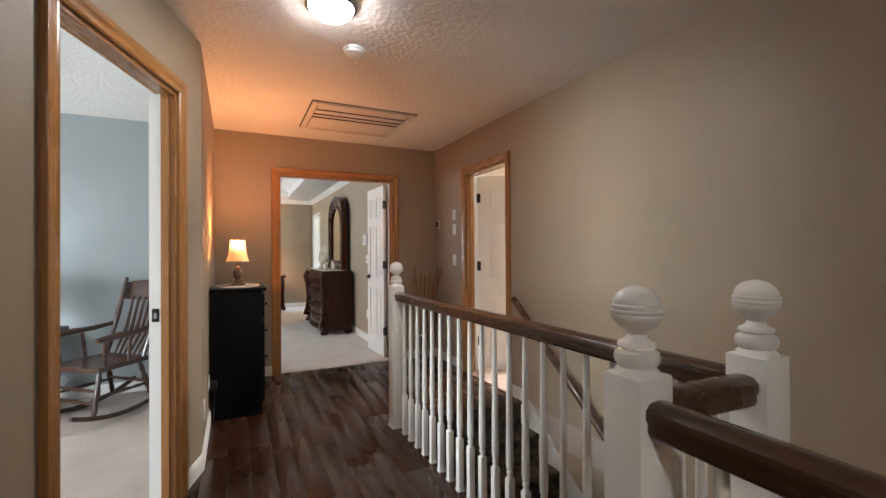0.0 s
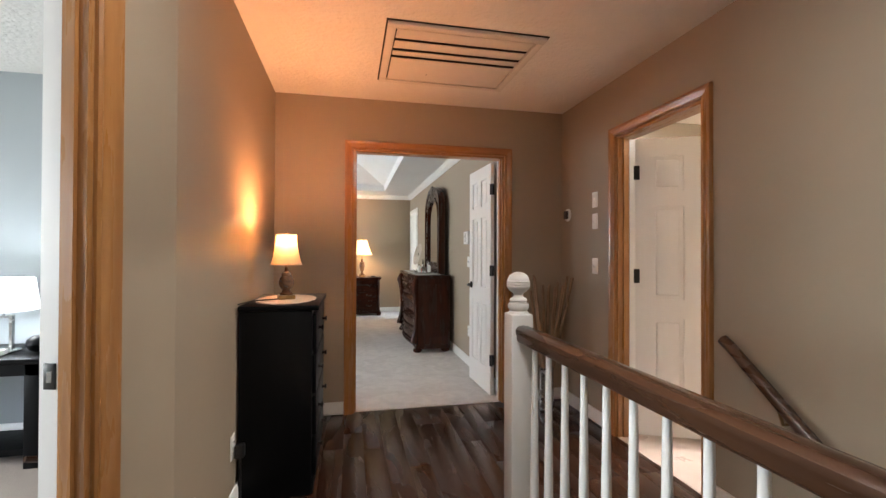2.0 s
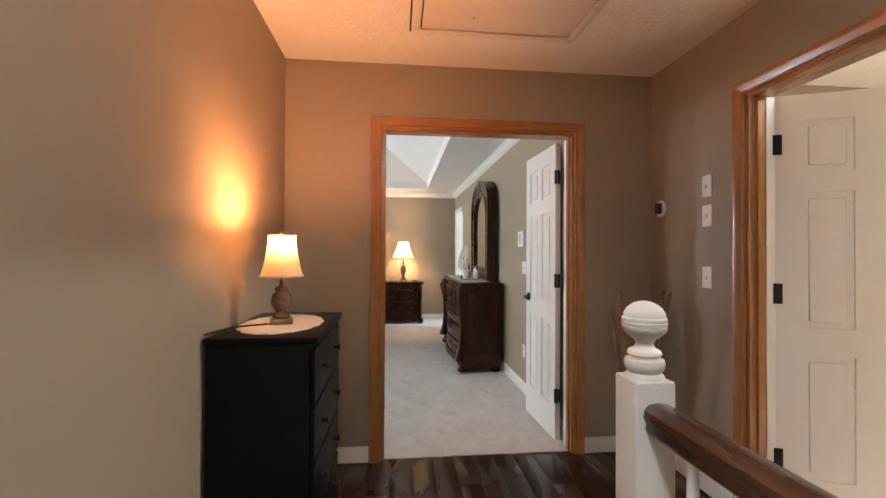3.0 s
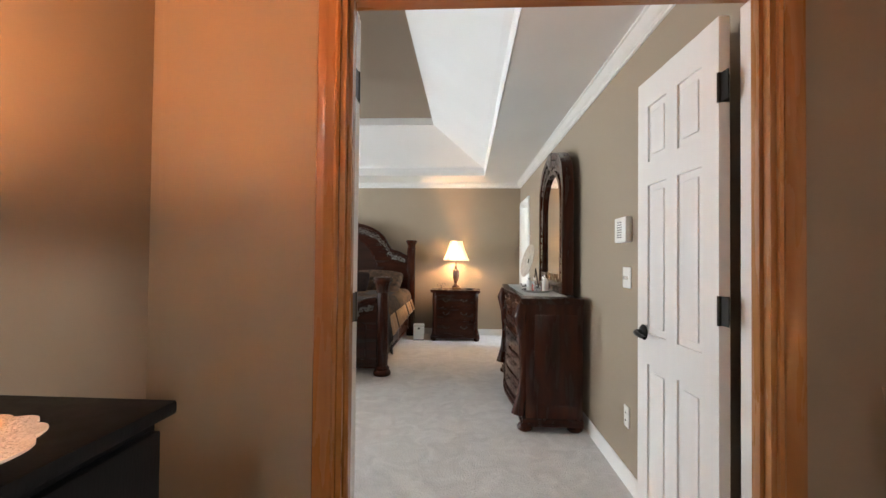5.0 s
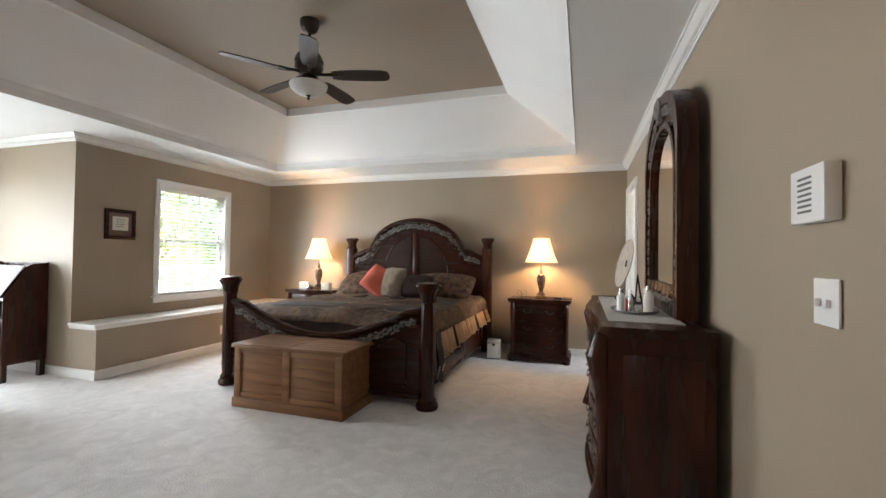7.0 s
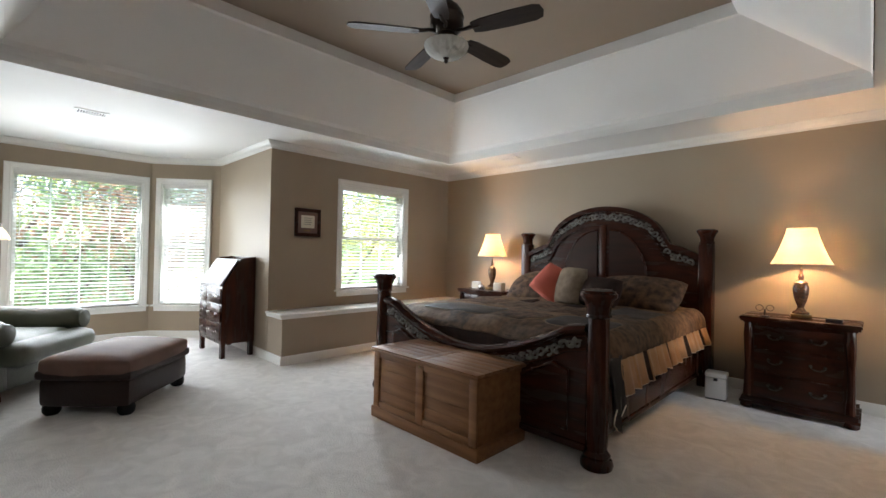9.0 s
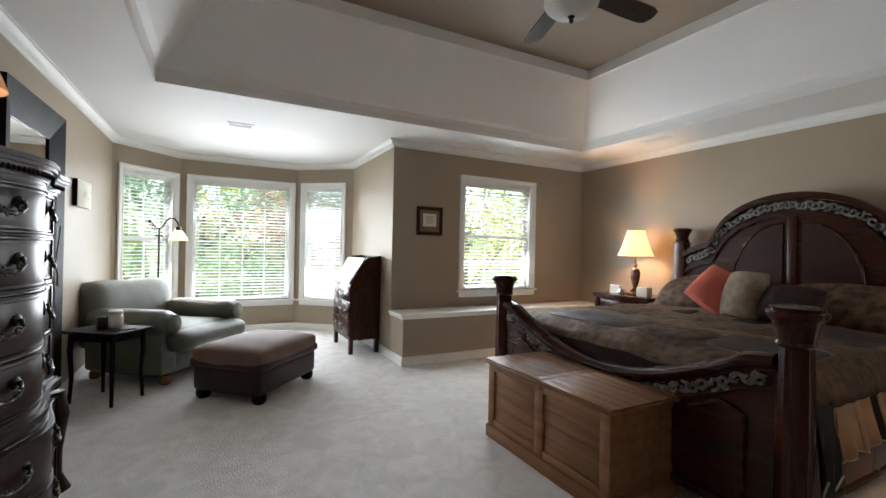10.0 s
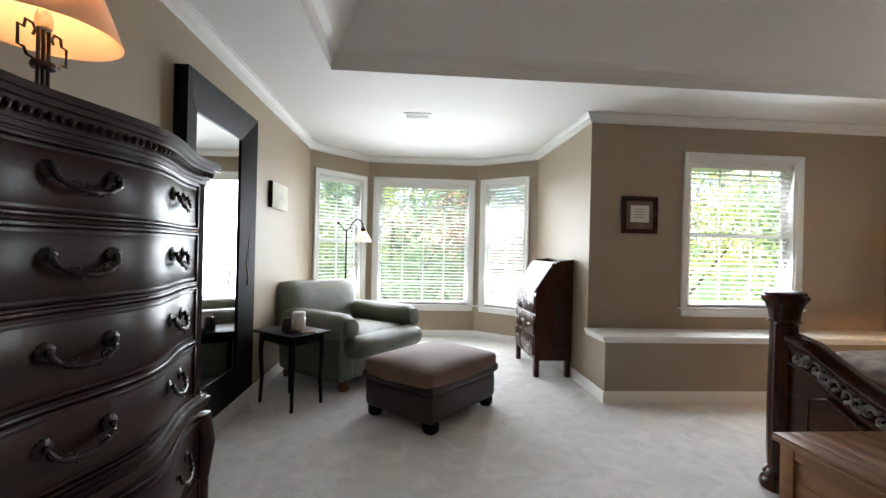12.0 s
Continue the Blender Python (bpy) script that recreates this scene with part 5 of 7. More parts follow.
md = cf.modifiers.new("thickness", "SOLIDIFY")
md.thickness, md.offset = 0.025, 1


def patch(x, y, w, d, material, label, r=0.07, cord=True):
    """A raised rounded patch sewn on the bedspread, edged with a tan cord."""
    rim = []
    for cx, cy, a0 in ((w / 2 - r, d / 2 - r, 0), (-w / 2 + r, d / 2 - r, 90), (-w / 2 + r, -d / 2 + r, 180), (w / 2 - r, -d / 2 + r, 270)):
        for k in range(6):
            a = radians(a0 + 18 * k)
            rim.append((cx + r * math.cos(a), cy + r * math.sin(a)))

    def top(px, py):
        z = 0.715 + 0.022 * noise.noise(Vector((px * 3.2, py * 3.2, 1.0))) + 0.012 * noise.noise(Vector((px * 9, py * 9, 4.0))) + 0.012 * math.cos(px * 2) + 0.026
        if py < FY + 0.26:
            z -= 0.10 * (1 - (py - FY - 0.075) / 0.185) ** 2
        return z
    bm = bmesh.new()
    rows = []
    for f, up in ((1.0, 0.0), (0.93, 0.006), (0.7, 0.010), (0.4, 0.012), (0.1, 0.012)):
        rows.append([bm.verts.new((x + u * f, y + v * f, top(x + u * f, y + v * f) + up)) for u, v in rim])
    n = len(rim)
    for a, b in zip(rows, rows[1:]):
        for i in range(n):
            bm.faces.new((a[i], a[(i + 1) % n], b[(i + 1) % n], b[i]))
    bm.faces.new(rows[-1])
    p = part("patch", bm, material, cf, label)
    if cord:
        part("piping", tube([(x + u, y + v, top(x + u, y + v) + 0.002) for u, v in rim], 0.0035, 6, closed=True), TANFUR, p, "tan corded edge")


patch(-0.40, FY + 0.42, 0.78, 0.42, SATIN_D, "charcoal satin patch", 0.14)
patch(0.22, FY + 0.40, 0.42, 0.40, DAMASK, "brown damask patch", 0.12)
patch(0.70, FY + 0.44, 0.46, 0.44, SATIN_D, "charcoal satin patch", 0.12)
patch(-0.62, FY + 0.95, 0.44, 0.44, DAMASK, "brown damask patch", 0.03, False)
patch(0.42, FY + 0.96, 0.40, 0.42, DAMASK, "brown damask patch", 0.03, False)
patch(-0.36, FY + 1.38, 0.16, 0.16, DARKPLUSH, "small black square patch", 0.02, False)
patch(0.16, FY + 1.34, 0.17, 0.17, DARKPLUSH, "small black square patch", 0.02, False)
patch(0.72, FY + 1.30, 0.38, 0.5, SATIN_D, "charcoal satin patch", 0.03, False)
ruf = thing("bedspread_ruffle", (-0.145, 10.2, 0.006), 0, "tan and black satin flounce along the bedspread's edge", "flounce")
for s in (-1, 1):
    y0 = FY + 0.24
    for k in range(13):
        wide = 0.06 if k % 3 == 2 else 0.19
        y0 += (0.19, 0.19, 0.06)[(k + 2) % 3] if k else 0
        bm = bmesh.new()
        top, bot = [], []
        for i in range(9):
            y = y0 + wide * i / 8
            w = 0.012 * math.sin(y * 52)
            top.append(bm.verts.new((s * (1.040 + 0.4 * w), y, 0.575)))
            bot.append(bm.verts.new((s * (1.085 + w), y, 0.385 + 0.008 * math.sin(y * 31) - 0.05 * math.sin((y - FY) * 0.9 + 2.6))))
        for i in range(8):
            bm.faces.new((top[i], top[i + 1], bot[i + 1], bot[i]))
        ob = part("ruffle_panel", bm, DARKPLUSH if k % 3 == 2 else SATIN_T, ruf)
        edge = [(s * (1.087 + 0.012 * math.sin((y0 + wide * i / 8) * 52)), y0 + wide * i / 8,
                 0.385 + 0.008 * math.sin((y0 + wide * i / 8) * 31) - 0.05 * math.sin((y0 + wide * i / 8 - FY) * 0.9 + 2.6)) for i in range(9)]
        part("piping", tube(edge, 0.0045, 5), LACE, ob, "pale corded hem")
        m2 = ob.modifiers.new("thickness", "SOLIDIFY")
        m2.thickness = 0.006


for s in (-1, 1):
    bm = bmesh.new()
    rows = []
    for j in range(9):
        t = j / 8
        y_lo, y_hi = FY + 0.075, FY + 0.30 - 0.10 * t
        rows.append([bm.verts.new((s * (1.035 + 0.05 * t + 0.016 * math.sin(i * 1.5 + 2 * t)), y_lo + (y_hi - y_lo) * i / 8, 0.60 - t * (0.27 + 0.15 * math.sin(math.pi * i / 8)))) for i in range(9)])
    for p, q in zip(rows, rows[1:]):
        for i in range(8):
            bm.faces.new((p[i], p[i + 1], q[i + 1], q[i]))
    ob = part("hanging_corner", bm, SATIN_D, ruf, "dark satin corner hanging beside the foot post")
    ob.modifiers.new("thickness", "SOLIDIFY").thickness = 0.008
    part("stitched_hem", tube([(s * (1.087 + 0.016 * math.sin(i * 1.5 + 2)), FY + 0.075 + 0.125 * i / 8, 0.33 - 0.15 * math.sin(math.pi * i / 8)) for i in range(9)], 0.0045, 5), LACE, ob, "pale corded hem")


def cushion(name, at, rot, w, h, t, material, label, piping=None, seed=0):
    bm = bmesh.new()
    n = 18
    sides = []
    for sgn in (1, -1):
        g = []
        for j in range(n + 1):
            row = []
            for i in range(n + 1):
                u, v = -1 + 2 * i / n, -1 + 2 * j / n
                edge = max(0.0, (1 - u * u) * (1 - v * v)) ** 0.42
                pin = 1 - 0.07 * (1 - edge)
                d = sgn * t / 2 * edge * (1 + 0.16 * noise.noise(Vector((u * 1.6 + seed, v * 1.6, sgn))))
                row.append(bm.verts.new((u * w / 2 * pin * (1 - 0.05 * v * v), d, v * h / 2 * pin * (1 - 0.06 * u * u))))
            g.append(row)
        for j in range(n):
            for i in range(n):
                q = (g[j][i], g[j][i + 1], g[j + 1][i + 1], g[j + 1][i])
                bm.faces.new(q if sgn < 0 else q[::-1])
    bmesh.ops.remove_doubles(bm, verts=bm.verts[:], dist=0.0008)
    ob = new(name, finish(bm, name, material))
    ob.matrix_world = pose(*at, *rot)
    return tagged(ob, label, "pillow", "pillows on the bed")


cushion("pillow_sham", (-0.62, 10.93, 0.855), (-60, 0, 3), 0.92, 0.56, 0.27, DAMASK, "large brown damask pillow against the headboard", seed=1)
cushion("pillow_sham", (0.36, 10.93, 0.855), (-60, 0, -3), 0.92, 0.56, 0.27, DAMASK, "large brown damask pillow against the headboard", seed=2)
cushion("throw_pillow", (-0.34, 10.60, 0.935), (-34, 33, 12), 0.40, 0.40, 0.17, CORAL, "coral throw pillow standing on its corner", seed=3)
cushion("throw_pillow", (-0.12, 10.56, 0.925), (-22, 0, -6), 0.32, 0.42, 0.19, TANFUR, "plush taupe throw pillow beside the coral one", seed=4)
cushion("throw_pillow", (0.18, 10.56, 0.885), (-34, 0, -8), 0.42, 0.32, 0.22, DARKPLUSH, "dark brown plush bolster pillow", seed=5)

# ---- blanket chest ----
bc = thing("blanket_chest", (-0.13, 8.81, 0.004), 0, "light oak blanket chest with grooved panels at the bed's foot", "chest")
part("body", nbox(-0.485, -0.235, 0.0805, 0.485, 0.225, 0.484), CHESTOAK, bc, smooth=False)
part("plinth", nbox(-0.515, -0.262, 0.0, 0.515, 0.235, 0.08, bevel=0.008), CHESTOAK, bc)
for x0, x1 in ((-0.515 + 0.015, -0.44), (-0.035, 0.035), (0.44, 0.50)):
    part("stile", nbox(x0, -0.252, 0.081, x1, -0.2355, 0.483, bevel=0.003), CHESTOAK, bc)
for z0, z1 in ((0.081, 0.125), (0.44, 0.483)):
    for x0, x1 in ((-0.4395, -0.0355), (0.0355, 0.4395)):
        part("rail", nbox(x0, -0.2505, z0, x1, -0.2355, z1, bevel=0.003), CHESTOAK, bc)
for x0, x1 in ((-0.4395, -0.0355), (0.0355, 0.4395)):
    for i in range(4):
        z0 = 0.1255 + 0.0785 * i
        part("plank", nbox(x0, -0.241, z0, x1, -0.2352, z0 + 0.0755, bevel=0.003), CHESTOAK, bc)
lid = part("lid_frame", nbox(-0.52, -0.272, 0.4845, 0.52, 0.24, 0.502, bevel=0.004), CHESTOAK, bc)
for i in range(7):
    y0 = -0.268 + 0.0722 * i
    part("lid_plank", nbox(-0.518, y0, 0.5022, -0.03, y0 + 0.0692, 0.514, bevel=0.002), CHESTOAK, bc)
    part("lid_plank", nbox(0.03, y0, 0.5022, 0.518, y0 + 0.0692, 0.514, bevel=0.002), CHESTOAK, bc)
part("lid_batten", nbox(-0.0295, -0.268, 0.5022, 0.0295, 0.237, 0.5145, bevel=0.002), CHESTOAK, bc)
part("lock", lathe([(0.0, 0), (0.011, 0), (0.011, 0.003), (0.0, 0.004)], 14), BRASS, bc, "small brass lock", (0, -0.2525, 0.462), (90, 0, 0))


# ---- curved case furniture ----
def bowed(x0, x1, yb, yf, bulge, n=28, ends=0.10):
    """Plan outline with a serpentine front towards -y: straight ends and a swelling middle."""
    pts = [(x0, yb)]
    for i in range(n + 1):
        u = i / n
        e = min(max((min(u, 1 - u) - ends) / (0.5 - ends), 0), 1)
        f = e * e * (3 - 2 * e)
        pts.append((x0 + (x1 - x0) * u, yf - bulge * f))
    pts.append((x1, yb))
    return pts


def slab(x0, x1, yb, yf, bulge, z0, z1, bevel=0.0):
    bm = prism(bowed(x0, x1, yb, yf, bulge), z0, z1, "z")
    if bevel:
        bmesh.ops.bevel(bm, geom=[e for e in bm.edges if abs(e.verts[0].co.z - e.verts[1].co.z) < 1e-6], offset=bevel, segments=2, affect="EDGES", profile=0.5)
    return bm


def front_y(x, x0, x1, yf, bulge, ends=0.10):
    u = (x - x0) / (x1 - x0)
    e = min(max((min(u, 1 - u) - ends) / (0.5 - ends), 0), 1)
    return yf - bulge * e * e * (3 - 2 * e)


def front_panel(xa, xb, x0, x1, yf, bulge, z0, z1, out, margin=0.0):
    """A drawer front that follows the swelling of its case."""
    k = 18
    xs = [xa + (xb - xa) * i / k for i in range(k + 1)]
    pts = [(x, front_y(x, x0, x1, yf, bulge) - out) for x in xs] + [(x, front_y(x, x0, x1, yf, bulge) + 0.004) for x in reversed(xs)]
    bm = prism(pts, z0, z1, "z")
    bmesh.ops.bevel(bm, geom=[e for e in bm.edges if abs(e.verts[0].co.z - e.verts[1].co.z) < 1e-6], offset=min(out * 0.45, 0.006), segments=2, affect="EDGES", profile=0.5)
    return bm


def pull(w=0.085):
    """A cast bail pull: fluted shell rosettes and a swagged bar of leaves."""
    bm = bmesh.new()
    g = w / 0.135
    for s in (-1, 1):
        rings = []
        for r, d in ((0.017, 0.0), (0.0175, 0.004), (0.011, 0.008), (0.006, 0.010), (0.007, 0.020), (0.0, 0.022)):
            rings.append([bm.verts.new((s * w / 2 + g * r * (1 + 0.16 * (j % 2)) * math.cos(math.pi * j / 10), -d, g * r * (1 + 0.16 * (j % 2)) * math.sin(math.pi * j / 10))) for j in range(20)])
        for p, q in zip(rings, rings[1:]):
            for j in range(20):
                bm.faces.new((p[j], p[(j + 1) % 20], q[(j + 1) % 20], q[j]))
    k = 26
    pts, rad = [], []
    for i in range(k + 1):
        t = i / k
        pts.append((w / 2 * math.cos(math.pi * t) * (1 - 0.06 * math.sin(math.pi * t)), -0.017 - 0.014 * math.sin(math.pi * t), -0.036 * g * math.sin(math.pi * t) ** 0.75))
        rad.append(g * (0.0042 + 0.0036 * abs(math.sin(5 * math.pi * t))))
    tube(pts, rad, 8, bm)
    for s in (-1, 1):
        scroll(s * w * 0.26, -0.024 * g, 0.012 * g, 0.4, -0.030, 0.0036 * g, bm, s)
        scroll(s * w * 0.10, -0.040 * g, 0.009 * g, 2.2, -0.032, 0.0032 * g, bm, -s)
    bmesh.ops.recalc_face_normals(bm, faces=bm.faces[:])
    return bm


PULL = finish(pull(), "pull", PEWTER)
PULL_BIG = finish(pull(0.15), "pull", PEWTER)


def put_pull(parent, x, y, z, rz, big=False, deep=1.0):
    ob = new("pull", PULL_BIG if big else PULL)
    ob.parent = parent
    ob.matrix_local = pose(x, y, z, 0, 0, rz) @ Matrix.Diagonal((1, deep, 1, 1))
    tagged(ob, "ornate antique pewter bail pull")


def slope(x, x0, x1, yf, bulge):
    d = 0.01
    return math.degrees(math.atan2(front_y(x + d, x0, x1, yf, bulge) - front_y(x - d, x0, x1, yf, bulge), 2 * d))


# tall chest by the hall wall; its front looks to local -y
hb = thing("highboy", (-0.305, 5.885, 0.004), 180, "tall dark mahogany chest of drawers with a swelling front", "chest of drawers")
X0, X1, YB, YF, BU = -0.47, 0.47, 0.0, -0.40, 0.075
part("case", slab(X0, X1, YB, YF, BU, 0.60, 1.43), ESPRESSO, hb)
part("lower_case", slab(X0 - 0.005, X1 + 0.005, YB, YF - 0.015, BU + 0.01, 0.10, 0.56), ESPRESSO, hb)
bm = bmesh.new()
for grow, z0, z1 in ((0.012, 1.43, 1.445), (0.02, 1.445, 1.462), (0.03, 1.462, 1.470), (0.032, 1.470, 1.486), (0.045, 1.486, 1.500), (0.052, 1.500, 1.512), (0.046, 1.512, 1.520)):
    prism(bowed(X0 - grow, X1 + grow, YB, YF - grow, BU), z0, z1, "z", bm)
part("cornice", bm, ESPRESSO, hb, "moulded cornice")
bm = bmesh.new()
for i in range(44):
    x = X0 - 0.01 + (X1 - X0 + 0.02) * (i + 0.5) / 44
    y = front_y(x, X0, X1, YF - 0.033, BU)
    if i == 0:
        bmesh.ops.create_icosphere(bm, subdivisions=1, radius=0.0095, matrix=Matrix.Diagonal((0.8, 0.9, 1.25, 1)))
        bead = part("carved_bead", bm, ESPRESSO, hb, "carved bead under the cornice", (x, y - 0.002, 1.466))
    else:
        again(bead, (x, y - 0.002, 1.466), (0, 0, 0))
bm = bmesh.new()
for grow, z0, z1 in ((0.016, 0.56, 0.572), (0.03, 0.572, 0.588), (0.036, 0.588, 0.604), (0.024, 0.604, 0.614), (0.012, 0.614, 0.625)):
    prism(bowed(X0 - grow, X1 + grow, YB, YF - grow, BU), z0, z1, "z", bm)
part("waist_moulding", bm, ESPRESSO, hb)
bm = bmesh.new()
for grow, z0, z1 in ((0.02, 0.075, 0.10), (0.035, 0.05, 0.075), (0.028, 0.04, 0.05)):
    prism(bowed(X0 - grow, X1 + grow, YB, YF - grow, BU + 0.01), z0, z1, "z", bm)
part("base_moulding", bm, ESPRESSO, hb)
for s in (-1, 1):
    for y in (YF - 0.005, YB - 0.06):
        part("foot", lathe([(0.0, 0.0), (0.035, 0.0), (0.05, 0.012), (0.052, 0.026), (0.04, 0.04)], 16), ESPRESSO, hb, "", (s * (X1 - 0.02), y, 0))
    bm = bmesh.new()
    for k in range(3):
        lathe([(0.011, 0.625), (0.010, 0.7), (0.010, 1.36), (0.011, 1.43)], 8, (s * (X1 - 0.012 - 0.018 * k), YF - 0.006, 0), bm)
    part("fluted_pilaster", bm, ESPRESSO, hb)
    part("scroll_bracket", tube([(s * (X1 - 0.03), YF - 0.03, 0.555), (s * (X1 - 0.028), YF - 0.045, 0.45), (s * (X1 - 0.02), YF - 0.032, 0.30), (s * (X1 - 0.015), YF - 0.028, 0.18), (s * (X1 - 0.01), YF - 0.05, 0.10)],
                                [0.034, 0.038, 0.026, 0.028, 0.04], 10), ESPRESSO, hb)
for z0, z1, g in ((1.255, 1.42, 0), (1.055, 1.24, 0), (0.84, 1.04, 0), (0.635, 0.825, 0), (0.34, 0.545, 1), (0.115, 0.325, 1)):
    yy = YF - 0.015 * g
    part("drawer_divider", front_panel(X0 + 0.055, X1 - 0.055, X0, X1, yy, BU + 0.01 * g, z1 + 0.001, z1 + 0.014, 0.016), ESPRESSO, hb)
    d = part("drawer", front_panel(X0 + 0.065, X1 - 0.065, X0, X1, yy, BU + 0.01 * g, z0 + 0.008, z1 - 0.006, 0.013 + 0.012 * g), ESPRESSO, hb, "polished bowed drawer front")
    part("drawer_bead", front_panel(X0 + 0.06, X1 - 0.06, X0, X1, yy, BU + 0.01 * g, z0, z0 + 0.007, 0.019 + 0.012 * g), ESPRESSO, d)
    part("drawer_bead", front_panel(X0 + 0.06, X1 - 0.06, X0, X1, yy, BU + 0.01 * g, z1 - 0.0055, z1, 0.020 + 0.012 * g), ESPRESSO, d)
    for xa, xb in ((X0 + 0.058, X0 + 0.0645), (X1 - 0.0645, X1 - 0.058)):
        part("drawer_bead", front_panel(xa, xb, X0, X1, yy, BU + 0.01 * g, z0, z1, 0.020 + 0.012 * g), ESPRESSO, d)
    for za, zb in ((z0 + 0.016, z0 + 0.021), (z1 - 0.019, z1 - 0.014)):
        part("drawer_moulding", front_panel(X0 + 0.075, X1 - 0.075, X0, X1, yy, BU + 0.01 * g, za, zb, 0.0165 + 0.012 * g), ESPRESSO, d)
    for x, big in ((-0.20, True), (0.22, True)):
        put_pull(d, x, front_y(x, X0, X1, yy, BU) - 0.014 - 0.012 * g, (z0 + z1) / 2 + 0.02, slope(x, X0, X1, yy, BU), big)

hl = thing("iron_lamp", (-0.25, 6.12, 1.526), 0, "lit iron scroll lamp with a cream shade on the highboy", "table lamp")
part("foot", lathe([(0.0, 0.0), (0.085, 0.0), (0.085, 0.01), (0.03, 0.02), (0.0, 0.022)], 20), BRONZE, hl)
for s in (-1, 0, 1):
    part("rod", tube([(s * 0.016, 0, 0.01), (s * 0.016, 0, 0.235)], 0.0048, 8), BRONZE, hl)
for s in (-1, 1):
    part("scroll", tube([(s * 0.016, 0, 0.145), (s * 0.05, 0, 0.15), (s * 0.058, 0, 0.165), (s * 0.075, 0, 0.165), (s * 0.075, 0, 0.215), (s * 0.058, 0, 0.215), (s * 0.054, 0, 0.236), (s * 0.034, 0, 0.236), (s * 0.026, 0, 0.222), (s * 0.032, 0, 0.208)], 0.0038, 8), BRONZE, hl)
part("collar", lathe([(0.0, 0.13), (0.026, 0.132), (0.028, 0.14), (0.026, 0.148), (0.0, 0.15)], 14), BRONZE, hl)
part("socket", lathe([(0.0, 0.235), (0.018, 0.237), (0.02, 0.262), (0.014, 0.285), (0.0, 0.287)], 14), LACE, hl, "cream lamp socket")
part("harp", tube([(0, 0, 0.285), (0, 0, 0.43)], 0.005, 8), BRASS, hl)
part("shade", lathe([(0.172, 0.225), (0.146, 0.30), (0.118, 0.37), (0.098, 0.43), (0.095, 0.43), (0.115, 0.37), (0.143, 0.30), (0.169, 0.225)], 36, caps=False), SHADE_P, hl, "cream empire lampshade, lit")
lamp_light("iron_lamp_bulb", (0, 0, 0.335), LAMP * 0.85, WARM, 0.03, hl)

# dresser and mirror along the east wall; its front looks to -x
dr = thing("dresser", (2.585, 8.495, 0.004), -90, "long dark mahogany dresser with a swelling front and carved posts", "dresser")
X0, X1, YB, YF, BU = -0.82, 0.82, 0.0, -0.405, 0.05
part("case", slab(X0, X1, YB, YF, BU, 0.10, 0.955), MAHOG, dr)
bm = bmesh.new()
for grow, z0, z1 in ((0.012, 0.955, 0.968), (0.028, 0.968, 0.984), (0.036, 0.984, 0.996), (0.030, 0.996, 1.003)):
    prism(bowed(X0 - grow, X1 + grow, YB, YF - grow, BU), z0, z1, "z", bm)
part("top", bm, MAHOG_X, dr, "moulded polished top")
bm = bmesh.new()
for grow, z0, z1 in ((0.022, 0.07, 0.10), (0.034, 0.05, 0.07)):
    prism(bowed(X0 - grow, X1 + grow, YB, YF - grow, BU), z0, z1, "z", bm)
part("base_moulding", bm, MAHOG_X, dr)
for s in (-1, 1):
    for y in (YF - 0.0, YB - 0.05):
        part("foot", lathe([(0.0, 0.0), (0.04, 0.0), (0.056, 0.014), (0.058, 0.03), (0.045, 0.05)], 16), MAHOG, dr, "", (s * (X1 - 0.03), y, 0))
    part("carved_post", tube([(s * (X1 - 0.035), YF - 0.012, 0.955), (s * (X1 - 0.035), YF - 0.045, 0.86), (s * (X1 - 0.035), YF - 0.02, 0.70), (s * (X1 - 0.035), YF - 0.012, 0.45), (s * (X1 - 0.035), YF - 0.022, 0.28), (s * (X1 - 0.035), YF - 0.05, 0.12)],
                             [0.04, 0.048, 0.034, 0.026, 0.034, 0.05], 10), MAHOG, dr)
part("side_panel", nbox(X1 + 0.0005, YF + 0.06, 0.2, X1 + 0.008, YB - 0.04, 0.88, bevel=0.003), MAHOG, dr)
for xa, xb in ((-0.745, -0.265), (-0.255, 0.255), (0.265, 0.745)):
    for z0, z1 in ((0.72, 0.93), (0.50, 0.71), (0.30, 0.49), (0.115, 0.29)):
        d = part("drawer", front_panel(xa, xb, X0, X1, YF, BU, z0 + 0.006, z1 - 0.006, 0.014), MAHOG_X, dr)
        for x in (((xa * 3 + xb) / 4, (xa + xb * 3) / 4) if xb - xa > 0.45 else ((xa + xb) / 2,)):
            put_pull(d, x, front_y(x, X0, X1, YF, BU) - 0.015, (z0 + z1) / 2 + 0.01, slope(x, X0, X1, YF, BU), deep=0.5)
solid("table_runner", nbox(-0.70, -0.375, 0, 0.68, -0.06, 0.003), RUNNER, "pale cloth runner on the dresser", "runner", at=(2.565, 8.495, 0.9605), rz=-90)
mr = thing("dresser_mirror", (2.548, 8.495, 0.9605), -90, "tall arched mirror in a carved mahogany frame on the dresser", "mirror")


def mline(u, w, top, grow=0.0):
    a = min(abs(u) / (w + grow), 1.0)
    return top + grow - 0.28 * (1 - math.sqrt(max(0.0, 1 - a ** 2.4)))


